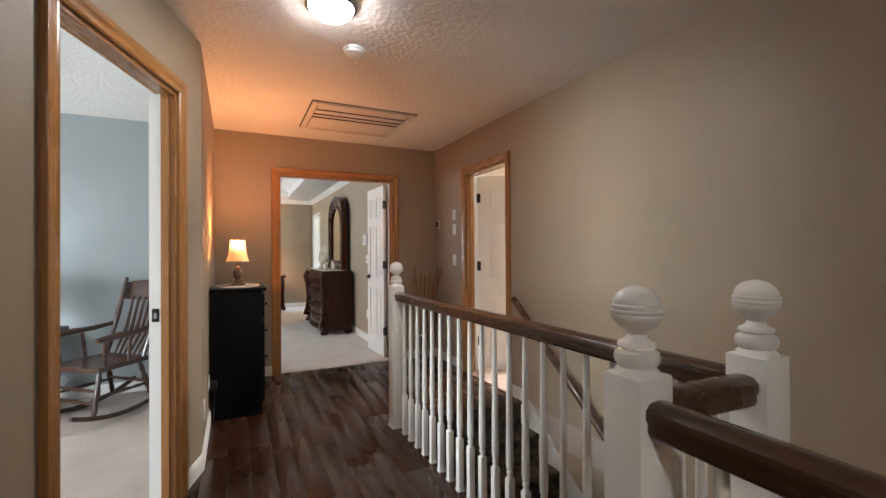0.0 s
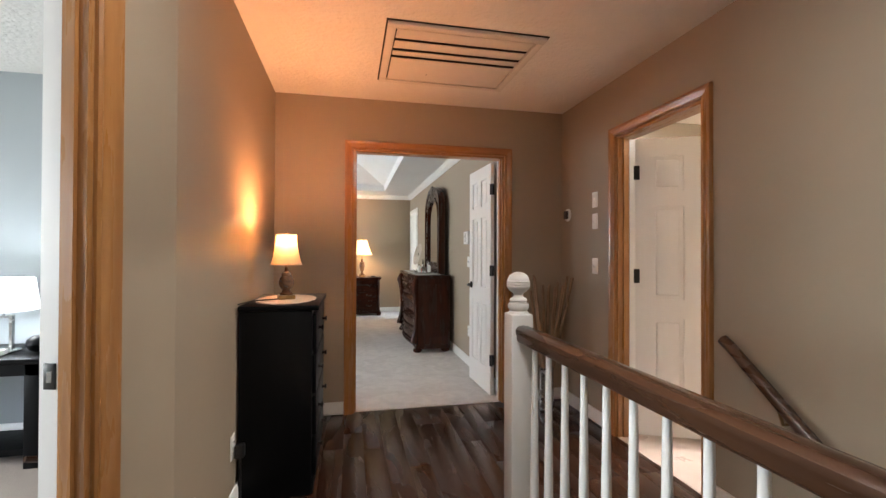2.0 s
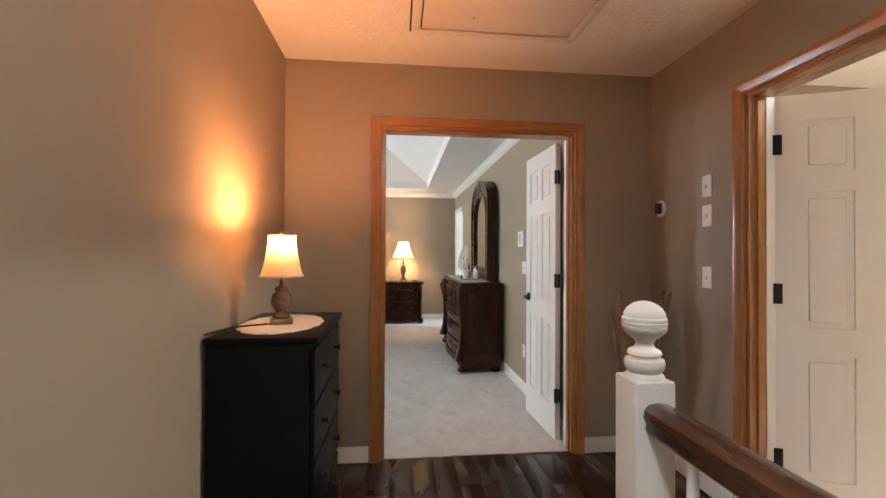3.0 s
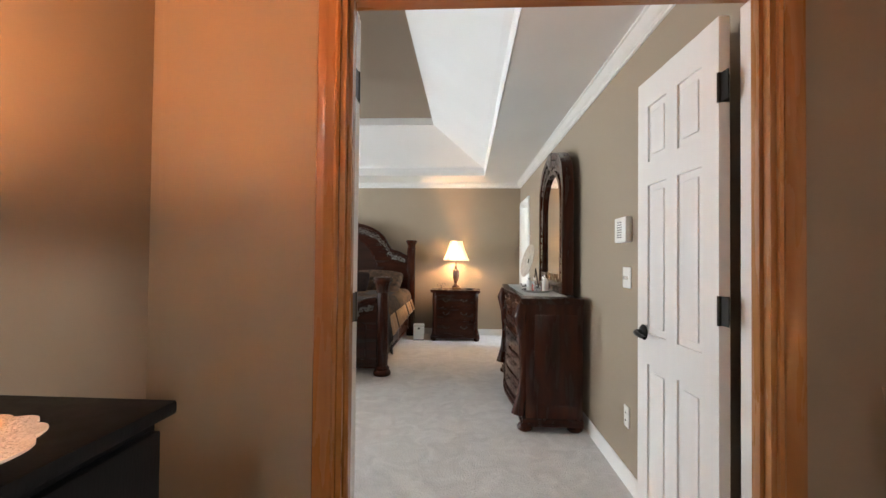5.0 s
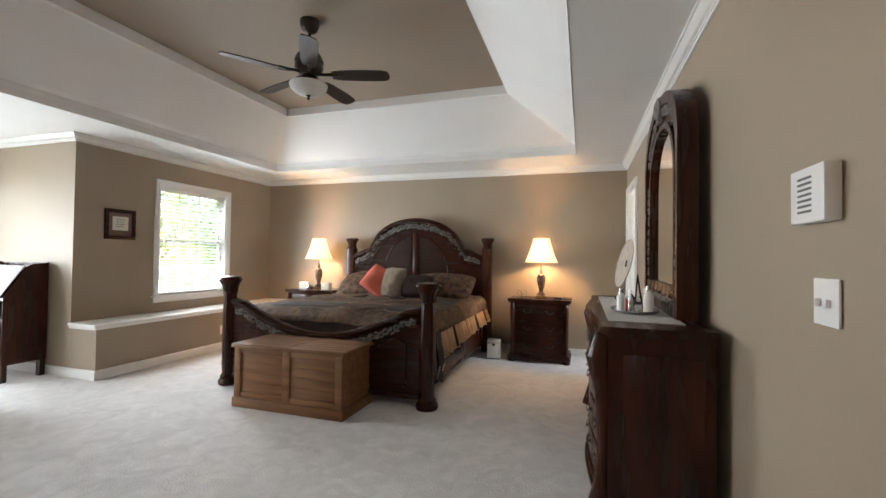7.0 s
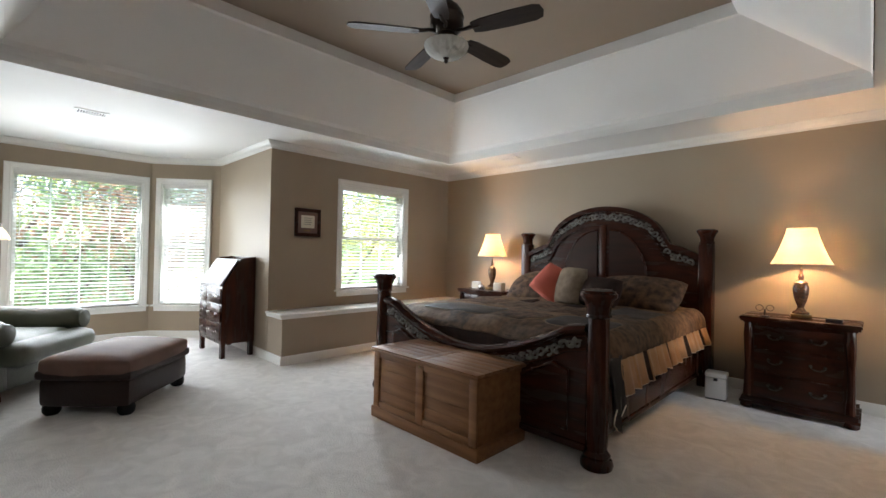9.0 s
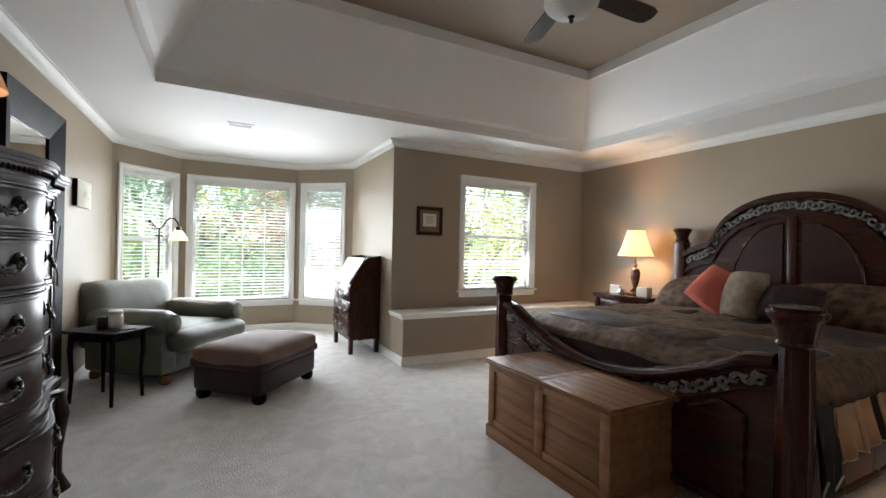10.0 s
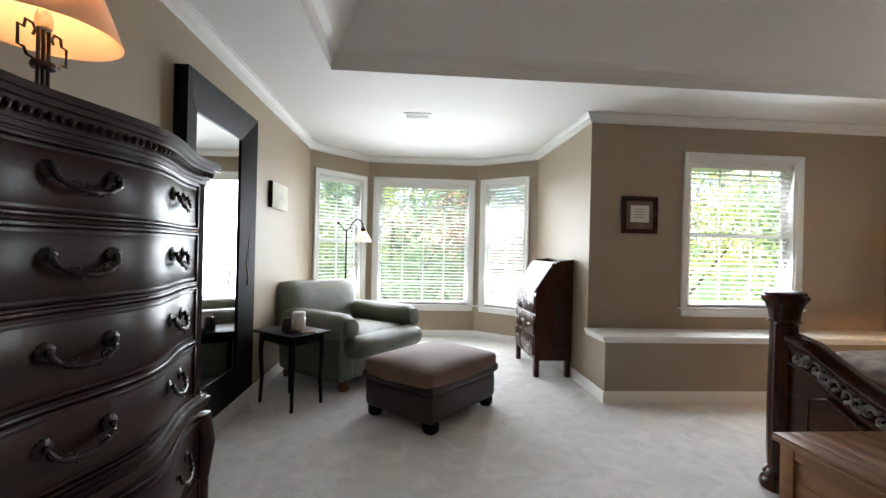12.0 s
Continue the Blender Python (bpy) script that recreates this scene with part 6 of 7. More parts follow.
def arch_ring(w, top, bottom, inner, y0, y1):
    """A flat arched frame: outer outline less an inner one, as a band of quads with depth."""
    n = 40
    o = [(-w, bottom)] + [(-w + 2 * w * i / n, mline(-w + 2 * w * i / n, w, top)) for i in range(n + 1)] + [(w, bottom)]
    wi, ti, bi = w - inner, top - inner, bottom + inner
    q = [(-wi, bi)] + [(-wi + 2 * wi * i / n, mline(-wi + 2 * wi * i / n, wi, ti)) for i in range(n + 1)] + [(wi, bi)]
    bm = bmesh.new()
    rows = [[bm.verts.new((x, y, z)) for x, z in line] for line, y in ((o, y0), (q, y0), (q, y1), (o, y1))]
    k = len(o)
    for a, b in zip(rows, rows[1:] + rows[:1]):
        for i in range(k):
            bm.faces.new((a[i], a[(i + 1) % k], b[(i + 1) % k], b[i]))
    bmesh.ops.recalc_face_normals(bm, faces=bm.faces[:])
    return bm, q


dr.scale = (1, 1, 0.952)
mr.scale = (1, 1, 1.13)
bm, q = arch_ring(0.52, 1.045, 0.0, 0.13, -0.030, 0.030)
part("frame", bm, MAHOG, mr)
bm, _ = arch_ring(0.545, 1.075, -0.0, 0.05, -0.055, 0.034)
part("outer_moulding", bm, MAHOG, mr)
bm, q2 = arch_ring(0.415, 0.94, 0.105, 0.028, -0.045, -0.015)
part("inner_moulding", bm, MAHOG, mr)
part("glass", prism(q2, -0.018, -0.012, "y"), MIRROR, mr, "silvered mirror glass")
curls = [(-0.44 + 0.0303 * i, mline(-0.44 + 0.0303 * i, 0.47, 1.0), 0.026, i * 1.1, 1 if i % 2 else -1) for i in range(30)]
curls += [(s * 0.455, 0.12 + 0.06 * i, 0.024, i * 1.3, s) for s in (-1, 1) for i in range(10)]
curls += [(-0.4 + 0.053 * i, 0.06, 0.022, i * 1.3, 1 if i % 2 else -1) for i in range(16)]
for u, z, r, turn, flip in curls:
    part("carved_scroll", scroll(u, z, r, turn, -0.04, 0.008, bmesh.new(), flip), CARVE, mr, "carved scroll in dull pewter brown")
part("crest_shell", lathe([(0.0, 0.0), (0.07, 0.004), (0.06, 0.03), (0.03, 0.045), (0.0, 0.05)], 14), CARVE, mr, "carved crest", (0, -0.03, 1.035), (90, 0, 0))

pt = thing("display_plate", (2.36, 8.74, 0.9645), -80, "large round patterned plate on a small black stand", "plate")
pt.scale = (1.12, 1.12, 1.12)
part("plate", lathe([(0.0, 0.0), (0.075, 0.004), (0.125, 0.016), (0.142, 0.022), (0.142, 0.026), (0.123, 0.022), (0.07, 0.010), (0.0, 0.007)], 36), PLATE, pt, "", (0, 0, 0.225), (76, 0, 0))
part("rim", tube([(0.14 * math.cos(i * math.pi / 20), 0, 0.14 * math.sin(i * math.pi / 20)) for i in range(40)], 0.0035, 6, closed=True), PLATE, pt, "", (0, -0.024, 0.23), (-14, 0, 0))
part("motif", nbox(-0.010, -0.009, -0.018, 0.010, -0.006, 0.018), GAP, pt, "dark square motif", (0, -0.007, 0.225), (-14, 0, 0))
part("stand", tube([(-0.06, 0.06, 0.006), (-0.06, -0.05, 0.006), (-0.06, -0.06, 0.03)], 0.005, 6), IRON, pt)
part("stand", tube([(0.06, 0.06, 0.006), (0.06, -0.05, 0.006), (0.06, -0.06, 0.03)], 0.005, 6), IRON, pt)
part("stand_back", tube([(-0.06, 0.055, 0.006), (0.0, 0.05, 0.16), (0.06, 0.055, 0.006)], 0.005, 6), IRON, pt)
solid("tray", lathe([(0.0, 0.0), (0.15, 0.0), (0.165, 0.012), (0.17, 0.014), (0.168, 0.018), (0.15, 0.006), (0.0, 0.005)], 32, squash=(1, 0.72)), STEEL, "round metal tray on the dresser", "tray", at=(2.34, 8.22, 0.9645), rz=-90)
for x, y, h, r, m, lab in ((2.27, 8.17, 0.12, 0.022, PLASTIC_W, "small white lotion bottle on the tray"), (2.33, 8.27, 0.11, 0.017, STEEL, "slim silver scent bottle on the tray"), (2.40, 8.15, 0.14, 0.026, PLASTIC_W, "short white jar on the tray"),
                           (2.40, 8.27, 0.12, 0.017, STEEL, "tall silver spray bottle on the tray"), (2.30, 8.24, 0.08, 0.014, CORAL, "small red capped bottle on the tray")):
    bt = thing("bottle", (x, y, 0.970), 0, lab, "bottle", "bottles on the dresser tray")
    part("bottle_body", lathe([(0.0, 0), (r, 0), (r, h * 0.62), (r * 0.5, h * 0.76), (r * 0.42, h * 0.8), (0.0, h * 0.8)], 16), m, bt)
    part("cap", lathe([(r * 0.5, h * 0.8), (r * 0.5, h), (0.0, h)], 12), STEEL if m is PLASTIC_W else PLASTIC_W, bt)


# ---- nightstands ----
def nightstand(at, label):
    e = thing("nightstand", at, 0, label, "nightstand", "nightstands beside the bed")
    x0, x1, yf, bu = -0.335, 0.335, -0.21, 0.035
    part("case", slab(x0, x1, 0.21, yf, bu, 0.08, 0.70), MAHOG, e)
    bm = bmesh.new()
    for g, z0, z1 in ((0.012, 0.70, 0.712), (0.03, 0.712, 0.73), (0.038, 0.73, 0.745), (0.032, 0.745, 0.752)):
        prism(bowed(x0 - g, x1 + g, 0.21, yf - g, bu), z0, z1, "z", bm)
    part("top", bm, MAHOG_X, e)
    bm = bmesh.new()
    for g, z0, z1 in ((0.02, 0.06, 0.09), (0.032, 0.04, 0.06)):
        prism(bowed(x0 - g, x1 + g, 0.21, yf - g, bu), z0, z1, "z", bm)
    part("base_moulding", bm, MAHOG_X, e)
    for s in (-1, 1):
        for y in (yf, 0.16):
            part("foot", lathe([(0.0, 0.0), (0.032, 0.0), (0.045, 0.01), (0.045, 0.024), (0.034, 0.04)], 14), MAHOG, e, "", (s * (x1 - 0.015), y, 0))
        part("corner_post", tube([(s * (x1 - 0.022), yf - 0.004, 0.7), (s * (x1 - 0.022), yf - 0.018, 0.6), (s * (x1 - 0.022), yf - 0.006, 0.35), (s * (x1 - 0.022), yf - 0.02, 0.1)], [0.026, 0.03, 0.02, 0.03], 9), MAHOG, e)
    for z0, z1 in ((0.515, 0.685), (0.315, 0.495), (0.105, 0.295)):
        d = part("drawer", front_panel(-0.27, 0.27, x0, x1, yf, bu, z0, z1, 0.012), MAHOG_X, e)
        for x in (-0.13, 0.13):
            put_pull(d, x, front_y(x, x0, x1, yf, bu) - 0.013, (z0 + z1) / 2 + 0.01, slope(x, x0, x1, yf, bu))
    return e


nightstand((1.585, 11.19, 0.004), "dark mahogany nightstand with bowed drawers and a lit lamp")
nightstand((-1.63, 11.19, 0.004), "dark mahogany nightstand between the bed and the ledge wall")
URN = [(0.0, 0.03), (0.055, 0.03), (0.058, 0.04), (0.035, 0.055), (0.022, 0.08), (0.026, 0.10), (0.040, 0.14), (0.052, 0.20), (0.054, 0.25), (0.044, 0.275), (0.05, 0.285), (0.03, 0.30), (0.016, 0.31), (0.022, 0.33), (0.02, 0.345), (0.010, 0.36), (0.009, 0.40)]
BELL = [(0.20, 0.44), (0.172, 0.50), (0.145, 0.57), (0.122, 0.64), (0.105, 0.70), (0.098, 0.735)]
for x, g in ((1.585, "right"), (-1.645, "left")):
    table_lamp("bedside_lamp", (x, 11.24, 0.757), 10, "lit bedside lamp with a brown urn base and cream bell shade", URN, MARBLE, BELL, SHADE, LAMP * 6.5, 0.56, "bedside lamps", foot=(0.068, 0.03))
gl = thing("spectacles", (1.37, 11.06, 0.7565), 20, "pair of folded spectacles on a small stand", "glasses")
part("stand", lathe([(0.0, 0.0), (0.035, 0.0), (0.035, 0.006), (0.006, 0.012), (0.006, 0.06), (0.0, 0.062)], 14), IRON, gl)
for s in (-1, 1):
    part("lens_rim", tube([(s * 0.036 + 0.026 * math.cos(i * 0.42), 0.0, 0.07 + 0.024 * math.sin(i * 0.42)) for i in range(15)], 0.0025, 6, closed=True), IRON, gl)
solid("case_box", nbox(-0.05, -0.025, 0, 0.05, 0.025, 0.028, bevel=0.008), PLASTIC_B, "small dark spectacle case on the nightstand", "case", at=(1.80, 11.08, 0.7565), rz=-12)
ck = thing("alarm_clock", (-1.80, 11.10, 0.7565), 8, "white upright bedside clock", "clock")
part("body", nbox(-0.065, -0.02, 0, 0.065, 0.02, 0.10, bevel=0.012), PLASTIC_W, ck)
part("face", nbox(-0.05, -0.0225, 0.018, 0.05, -0.0205, 0.085), PAPER, ck)
solid("round_speaker", lathe([(0.0, 0.0), (0.035, 0.002), (0.045, 0.02), (0.045, 0.045), (0.032, 0.062), (0.0, 0.066)], 20), STEEL, "small round grey speaker on the nightstand", "speaker", at=(-1.66, 11.04, 0.7565))
solid("tissue_box", nbox(-0.06, -0.06, 0, 0.06, 0.06, 0.10, bevel=0.008), PAPER, "cream tissue box on the nightstand", "tissue box", at=(-1.43, 11.12, 0.7565), rz=10)
bn = thing("wastebasket", (1.04, 11.02, 0.004), 6, "small white step bin beside the nightstand", "bin")
part("body", nbox(-0.08, -0.07, 0.01, 0.08, 0.07, 0.19, bevel=0.014), PLASTIC_W, bn)
part("lid", nbox(-0.083, -0.073, 0.1905, 0.083, 0.073, 0.232, bevel=0.014), PLASTIC_W, bn)
part("base", nbox(-0.075, -0.065, 0.0, 0.075, 0.065, 0.0095), PLASTIC_B, bn)
part("clasp", nbox(-0.015, -0.078, 0.165, 0.015, -0.0705, 0.19, bevel=0.002), PLASTIC_B, bn)


# ---- sitting nook ----
def soft(x0, y0, z0, x1, y1, z1, r, puff=0.0, bm=None, seed=0.0):
    """An upholstered block: well rounded, a little swollen and uneven."""
    k = bmesh.new()
    bmesh.ops.create_cube(k, size=1.0)
    bmesh.ops.subdivide_edges(k, edges=k.edges[:], cuts=9, use_grid_fill=True)
    cx, cy, cz = (x0 + x1) / 2, (y0 + y1) / 2, (z0 + z1) / 2
    hx, hy, hz = (x1 - x0) / 2, (y1 - y0) / 2, (z1 - z0) / 2
    for v in k.verts:
        p = Vector((v.co.x * 2 * hx, v.co.y * 2 * hy, v.co.z * 2 * hz))
        c = Vector((max(-hx + r, min(hx - r, p.x)), max(-hy + r, min(hy - r, p.y)), max(-hz + r, min(hz - r, p.z))))
        d = p - c
        q = c + d.normalized() * r if d.length > 1e-6 else p
        u, w, t = q.x / hx, q.y / hy, q.z / hz
        q.z += puff * max(0, 1 - u * u) * max(0, 1 - w * w) * (1 if t > 0 else 0)
        q += Vector((noise.noise(q * 4 + Vector((seed, 0, 0))), noise.noise(q * 4 + Vector((0, seed + 5, 0))), noise.noise(q * 4 + Vector((0, 0, seed + 9))))) * 0.008
        v.co = q + Vector((cx, cy, cz))
    if bm is None:
        return k
    me = bpy.data.meshes.new("tmp")
    k.to_mesh(me)
    k.free()
    bm.from_mesh(me)
    return bm


ac = thing("armchair", (-3.24, 6.50, 0.004), 143, "oversized sage green leather armchair with rolled arms", "armchair")
part("base", soft(-0.47, -0.42, 0.07, 0.47, 0.40, 0.30, 0.05), LEATHER_G, ac)
cush = soft(-0.33, -0.50, 0.28, 0.33, 0.24, 0.47, 0.075, 0.035, seed=2)
soft(-0.46, -0.60, 0.275, 0.46, -0.40, 0.465, 0.085, 0.0, cush, seed=3)
part("seat_cushion", cush, LEATHER_G, ac, "plump overhanging seat cushion")
part("backrest", soft(-0.50, 0.12, 0.30, 0.50, 0.44, 0.93, 0.155, 0.0, seed=4), LEATHER_G, ac, "thick rounded back cushion", (0, 0.04, 0), (-11, 0, 0))
for s in (-1, 1):
    part("arm_panel", soft(s * 0.42 - 0.09, -0.44, 0.08, s * 0.42 + 0.09, 0.36, 0.50, 0.05, seed=8 + s), LEATHER_G, ac)
    arm = part("arm_roll", soft(s * 0.43 - 0.125, -0.475, 0.42, s * 0.43 + 0.125, 0.34, 0.645, 0.108, seed=11 + s), LEATHER_G, ac)
    part("arm_facing", lathe([(0.0, 0.0), (0.085, 0.0), (0.08, 0.012), (0.03, 0.02), (0.0, 0.022)], 20), LEATHER_G, arm, "", (s * 0.43, -0.475, 0.535), (90, 0, 0))
    for y in (-0.38, 0.34):
        part("foot", lathe([(0.0, 0.0), (0.034, 0.0), (0.045, 0.02), (0.045, 0.05), (0.035, 0.075)], 14), CHESTOAK, ac, "round pale wooden foot", (s * 0.40, y, 0))

ot = thing("ottoman", (-2.29, 7.285, 0.004), 139, "brown leather ottoman with a suede top in front of the armchair", "ottoman")
part("box", soft(-0.37, -0.285, 0.06, 0.37, 0.285, 0.27, 0.035), LEATHER_B, ot)
part("cushion", soft(-0.385, -0.30, 0.262, 0.385, 0.30, 0.42, 0.055, 0.03, seed=3), SUEDE, ot, "padded suede cushion")
part("cushion_band", soft(-0.388, -0.303, 0.25, 0.388, 0.303, 0.335, 0.035), LEATHER_B, ot)
for s in (-1, 1):
    for t in (-1, 1):
        part("foot", lathe([(0.0, 0.0), (0.036, 0.0), (0.05, 0.02), (0.052, 0.05), (0.042, 0.09)], 14), BLACKWOOD, ot, "", (s * 0.315, t * 0.235, 0))

ot.scale = (1.09, 1.09, 1.0)
sb = thing("side_table", (-2.43, 6.20, 0.004), 53, "small black side table with curved legs beside the armchair", "side table")
part("top", nbox(-0.235, -0.18, 0.535, 0.235, 0.18, 0.556, bevel=0.006), BLACKWOOD, sb)
part("apron", nbox(-0.19, -0.14, 0.475, 0.19, 0.14, 0.5345, bevel=0.004), BLACKWOOD, sb)
for s in (-1, 1):
    for t in (-1, 1):
        part("leg", tube([(s * 0.18, t * 0.13, 0.53), (s * 0.187, t * 0.137, 0.40), (s * 0.178, t * 0.128, 0.2), (s * 0.186, t * 0.136, 0.0)], [0.022, 0.019, 0.015, 0.013], 8), BLACKWOOD, sb)
jr = thing("jar", (-2.46, 6.24, 0.5605), 0, "white glazed jar with a lid on the side table", "jar")
part("jar_body", lathe([(0.0, 0.0), (0.045, 0.0), (0.052, 0.015), (0.052, 0.085), (0.042, 0.102), (0.0, 0.103)], 22), PLASTIC_W, jr)
part("lid", lathe([(0.046, 0.1035), (0.05, 0.108), (0.05, 0.13), (0.042, 0.136), (0.0, 0.138)], 22), PLASTIC_W, jr, "white screw lid")
solid("phone_stand", nbox(-0.02, -0.035, 0, 0.02, 0.035, 0.10, bevel=0.006), PLASTIC_B, "small black remote standing on the side table", "remote", at=(-2.38, 6.17, 0.5605), rz=30)
solid("coaster", nbox(-0.05, -0.05, 0, 0.05, 0.05, 0.008, bevel=0.002), SUEDE, "brown coaster on the side table", "coaster", at=(-2.34, 6.33, 0.5605), rz=40)

fl = thing("floor_lamp", (-4.0, 6.36, 0.004), 96, "slim dark two-armed floor lamp with a lit frosted shade", "floor lamp")
part("base", lathe([(0.0, 0.0), (0.13, 0.0), (0.13, 0.012), (0.05, 0.025), (0.014, 0.035), (0.0, 0.036)], 24), BRONZE, fl)
part("pole", tube([(0, 0, 0.03), (0, 0, 0.7), (0, 0, 1.40)], [0.012, 0.011, 0.010], 10), BRONZE, fl)
part("arm", tube([(0, 0, 1.39), (0.03, 0, 1.41), (0.06, 0, 1.47), (0.10, 0, 1.515), (0.14, 0, 1.515), (0.175, 0, 1.47), (0.185, 0, 1.42)], 0.008, 8), BRONZE, fl)
part("arm", tube([(0, 0, 1.39), (-0.03, 0, 1.40), (-0.06, 0, 1.44), (-0.085, 0, 1.47)], 0.008, 8), BRONZE, fl)
part("holder", lathe([(0.0, 0), (0.022, 0.0), (0.03, 0.04), (0.012, 0.06), (0.0, 0.062)], 14), BRONZE, fl, "", (0.185, 0, 1.37), (0, 0, 0))
part("holder", lathe([(0.0, 0), (0.012, 0.0), (0.022, 0.03), (0.0, 0.034)], 14), BRONZE, fl, "", (-0.085, 0, 1.455), (0, -25, 0))
part("shade", lathe([(0.098, 0.0), (0.085, 0.04), (0.06, 0.085), (0.032, 0.12), (0.029, 0.12), (0.057, 0.085), (0.082, 0.04), (0.095, 0.0)], 26, caps=False), OPAL, fl, "ribbed frosted bell shade, lit", (0.185, 0, 1.262))
lamp_light("floor_lamp_bulb", (0.185, 0, 1.31), LAMP * 0.7, WARM, 0.03, fl)

sc = thing("secretary_desk", (-3.465, 8.655, 0.004), 0, "dark mahogany slant-front secretary desk against the nook wall", "desk")
out = [(0.0, 0.16), (0.0, 1.10), (-0.17, 1.10), (-0.36, 0.80), (-0.36, 0.16)]
part("case", prism(out, -0.375, 0.375, "x"), MAHOG, sc)
part("slant_front", prism([(-0.178, 1.095), (-0.366, 0.802), (-0.378, 0.808), (-0.19, 1.103)], -0.355, 0.355, "x"), MAHOG_X, sc, "sloping fall front")
for s in (-1, 1):
    part("gallery_end", prism([(0.0, 1.10), (0.0, 1.135), (-0.05, 1.125), (-0.14, 1.118), (-0.17, 1.1005)], s * 0.375 - 0.012, s * 0.375 + 0.001, "x"), MAHOG, sc)
    for y in (-0.335, -0.03):
        part("leg", prism([(-0.03, 0.0), (0.03, 0.0), (0.03, 0.17), (-0.03, 0.17)], y - 0.022, y + 0.022, "y"), MAHOG, sc, "", (s * 0.345, 0, 0))
part("gallery_back", nbox(-0.362, -0.014, 1.1005, 0.362, -0.001, 1.13, bevel=0.003), MAHOG, sc)
for z0, z1 in ((0.60, 0.775), (0.40, 0.585), (0.20, 0.385)):
    for xa, xb in ((-0.35, -0.10), (-0.09, 0.35)):
        d = part("drawer", nbox(xa, -0.374, z0, xb, -0.3605, z1, bevel=0.004), MAHOG_X, sc)
        for x in ((xa + xb) / 2,) if xb - xa < 0.3 else (xa + 0.1, xb - 0.1):
            part("knob", lathe([(0.0, 0), (0.012, 0), (0.008, 0.01), (0.015, 0.02), (0.0, 0.026)], 12), STEEL, d, "bright round knob", (x, -0.374, (z0 + z1) / 2), (90, 0, 0))

# tall mirror on the hall-side wall
lm = thing("wall_mirror", (-1.83, BS, 0.0), 180, "tall rectangular mirror in a wide black wooden frame", "mirror")
w, z0, z1, fw = 0.50, 0.17, 2.12, 0.185
o = [(-w, z0), (w, z0), (w, z1), (-w, z1)]
i1 = [(-w + fw, z0 + fw), (w - fw, z0 + fw), (w - fw, z1 - fw), (-w + fw, z1 - fw)]
for k in range(4):
    a, b, c, d = o[k], o[(k + 1) % 4], i1[(k + 1) % 4], i1[k]
    bm = bmesh.new()
    lo = [bm.verts.new((p[0], -0.004, p[1])) for p in (a, b, c, d)]
    hi = [bm.verts.new((p[0], -h, p[1])) for p, h in ((a, 0.075), (b, 0.075), (c, 0.032), (d, 0.032))]
    for m in range(4):
        bm.faces.new((lo[m], lo[(m + 1) % 4], hi[(m + 1) % 4], hi[m]))
    bm.faces.new(lo[::-1])
    bm.faces.new(hi)
    bmesh.ops.recalc_face_normals(bm, faces=bm.faces[:])
    part("frame_side", bm, BLACKWOOD, lm, smooth=False)
part("glass", nbox(-w + fw - 0.01, -0.022, z0 + fw - 0.01, w - fw + 0.01, -0.012, z1 - fw + 0.01), MIRROR, lm, "silvered mirror glass")
solid("dried_twig", tube([(0, 0, 0), (0.012, 0.0, 0.08), (-0.004, 0.01, 0.15), (0.02, 0.01, 0.22), (0.012, 0.0, 0.30), (0.035, 0.0, 0.36), (0.045, 0.0, 0.42)], [0.006, 0.006, 0.005, 0.005, 0.004, 0.003, 0.002], 6), STICK,
      "crooked dried twig standing on the mirror frame", "twig", at=(-2.16, 5.955, 0.92), rz=180)

cv = thing("canvas_picture", (-3.05, BS, 1.64), 180, "small unframed canvas print on the nook wall", "picture")
part("canvas", nbox(-0.22, -0.035, -0.11, 0.22, -0.001, 0.12, bevel=0.002), PAPER, cv)
for x, y, ww, hh in ((-0.13, -0.02, 0.012, 0.10), (-0.06, -0.03, 0.012, 0.13), (-0.015, 0.0, 0.035, 0.05), (0.06, -0.01, 0.012, 0.09), (0.12, -0.02, 0.03, 0.03)):
    part("print_bar", nbox(x, -0.0362, y - hh / 2, x + ww, -0.0352, y + hh / 2), RUNNER, cv)
part("dark_edge", nbox(-0.2225, -0.034, -0.108, -0.2205, -0.002, 0.118), BLACKWOOD, cv)
pf = thing("framed_picture", (-2.77, 9.12, 1.555), 90, "small framed certificate in a brown wooden frame", "picture")
bm = bmesh.new()
for a in ((-0.165, -0.165, 0.165, -0.125), (-0.165, 0.125, 0.165, 0.165), (-0.165, -0.125, -0.125, 0.125), (0.125, -0.125, 0.165, 0.125)):
    box(bm, a[0], -0.026, a[1], a[2], -0.001, a[3], bevel=0.005)
part("frame", bm, MAHOG_X, pf)
part("mat_board", nbox(-0.125, -0.014, -0.125, 0.125, -0.004, 0.125), SUEDE, pf)
part("paper", nbox(-0.085, -0.017, -0.065, 0.085, -0.0142, 0.085), PAPER, pf)
for i in range(4):
    part("line_of_writing", nbox(-0.05, -0.0178, 0.05 - 0.025 * i, 0.05 - 0.01 * (i % 2), -0.0171, 0.056 - 0.025 * i), INK, pf)
part("name_plate", nbox(-0.05, -0.0165, -0.105, 0.03, -0.0142, -0.088), BRASS, pf)

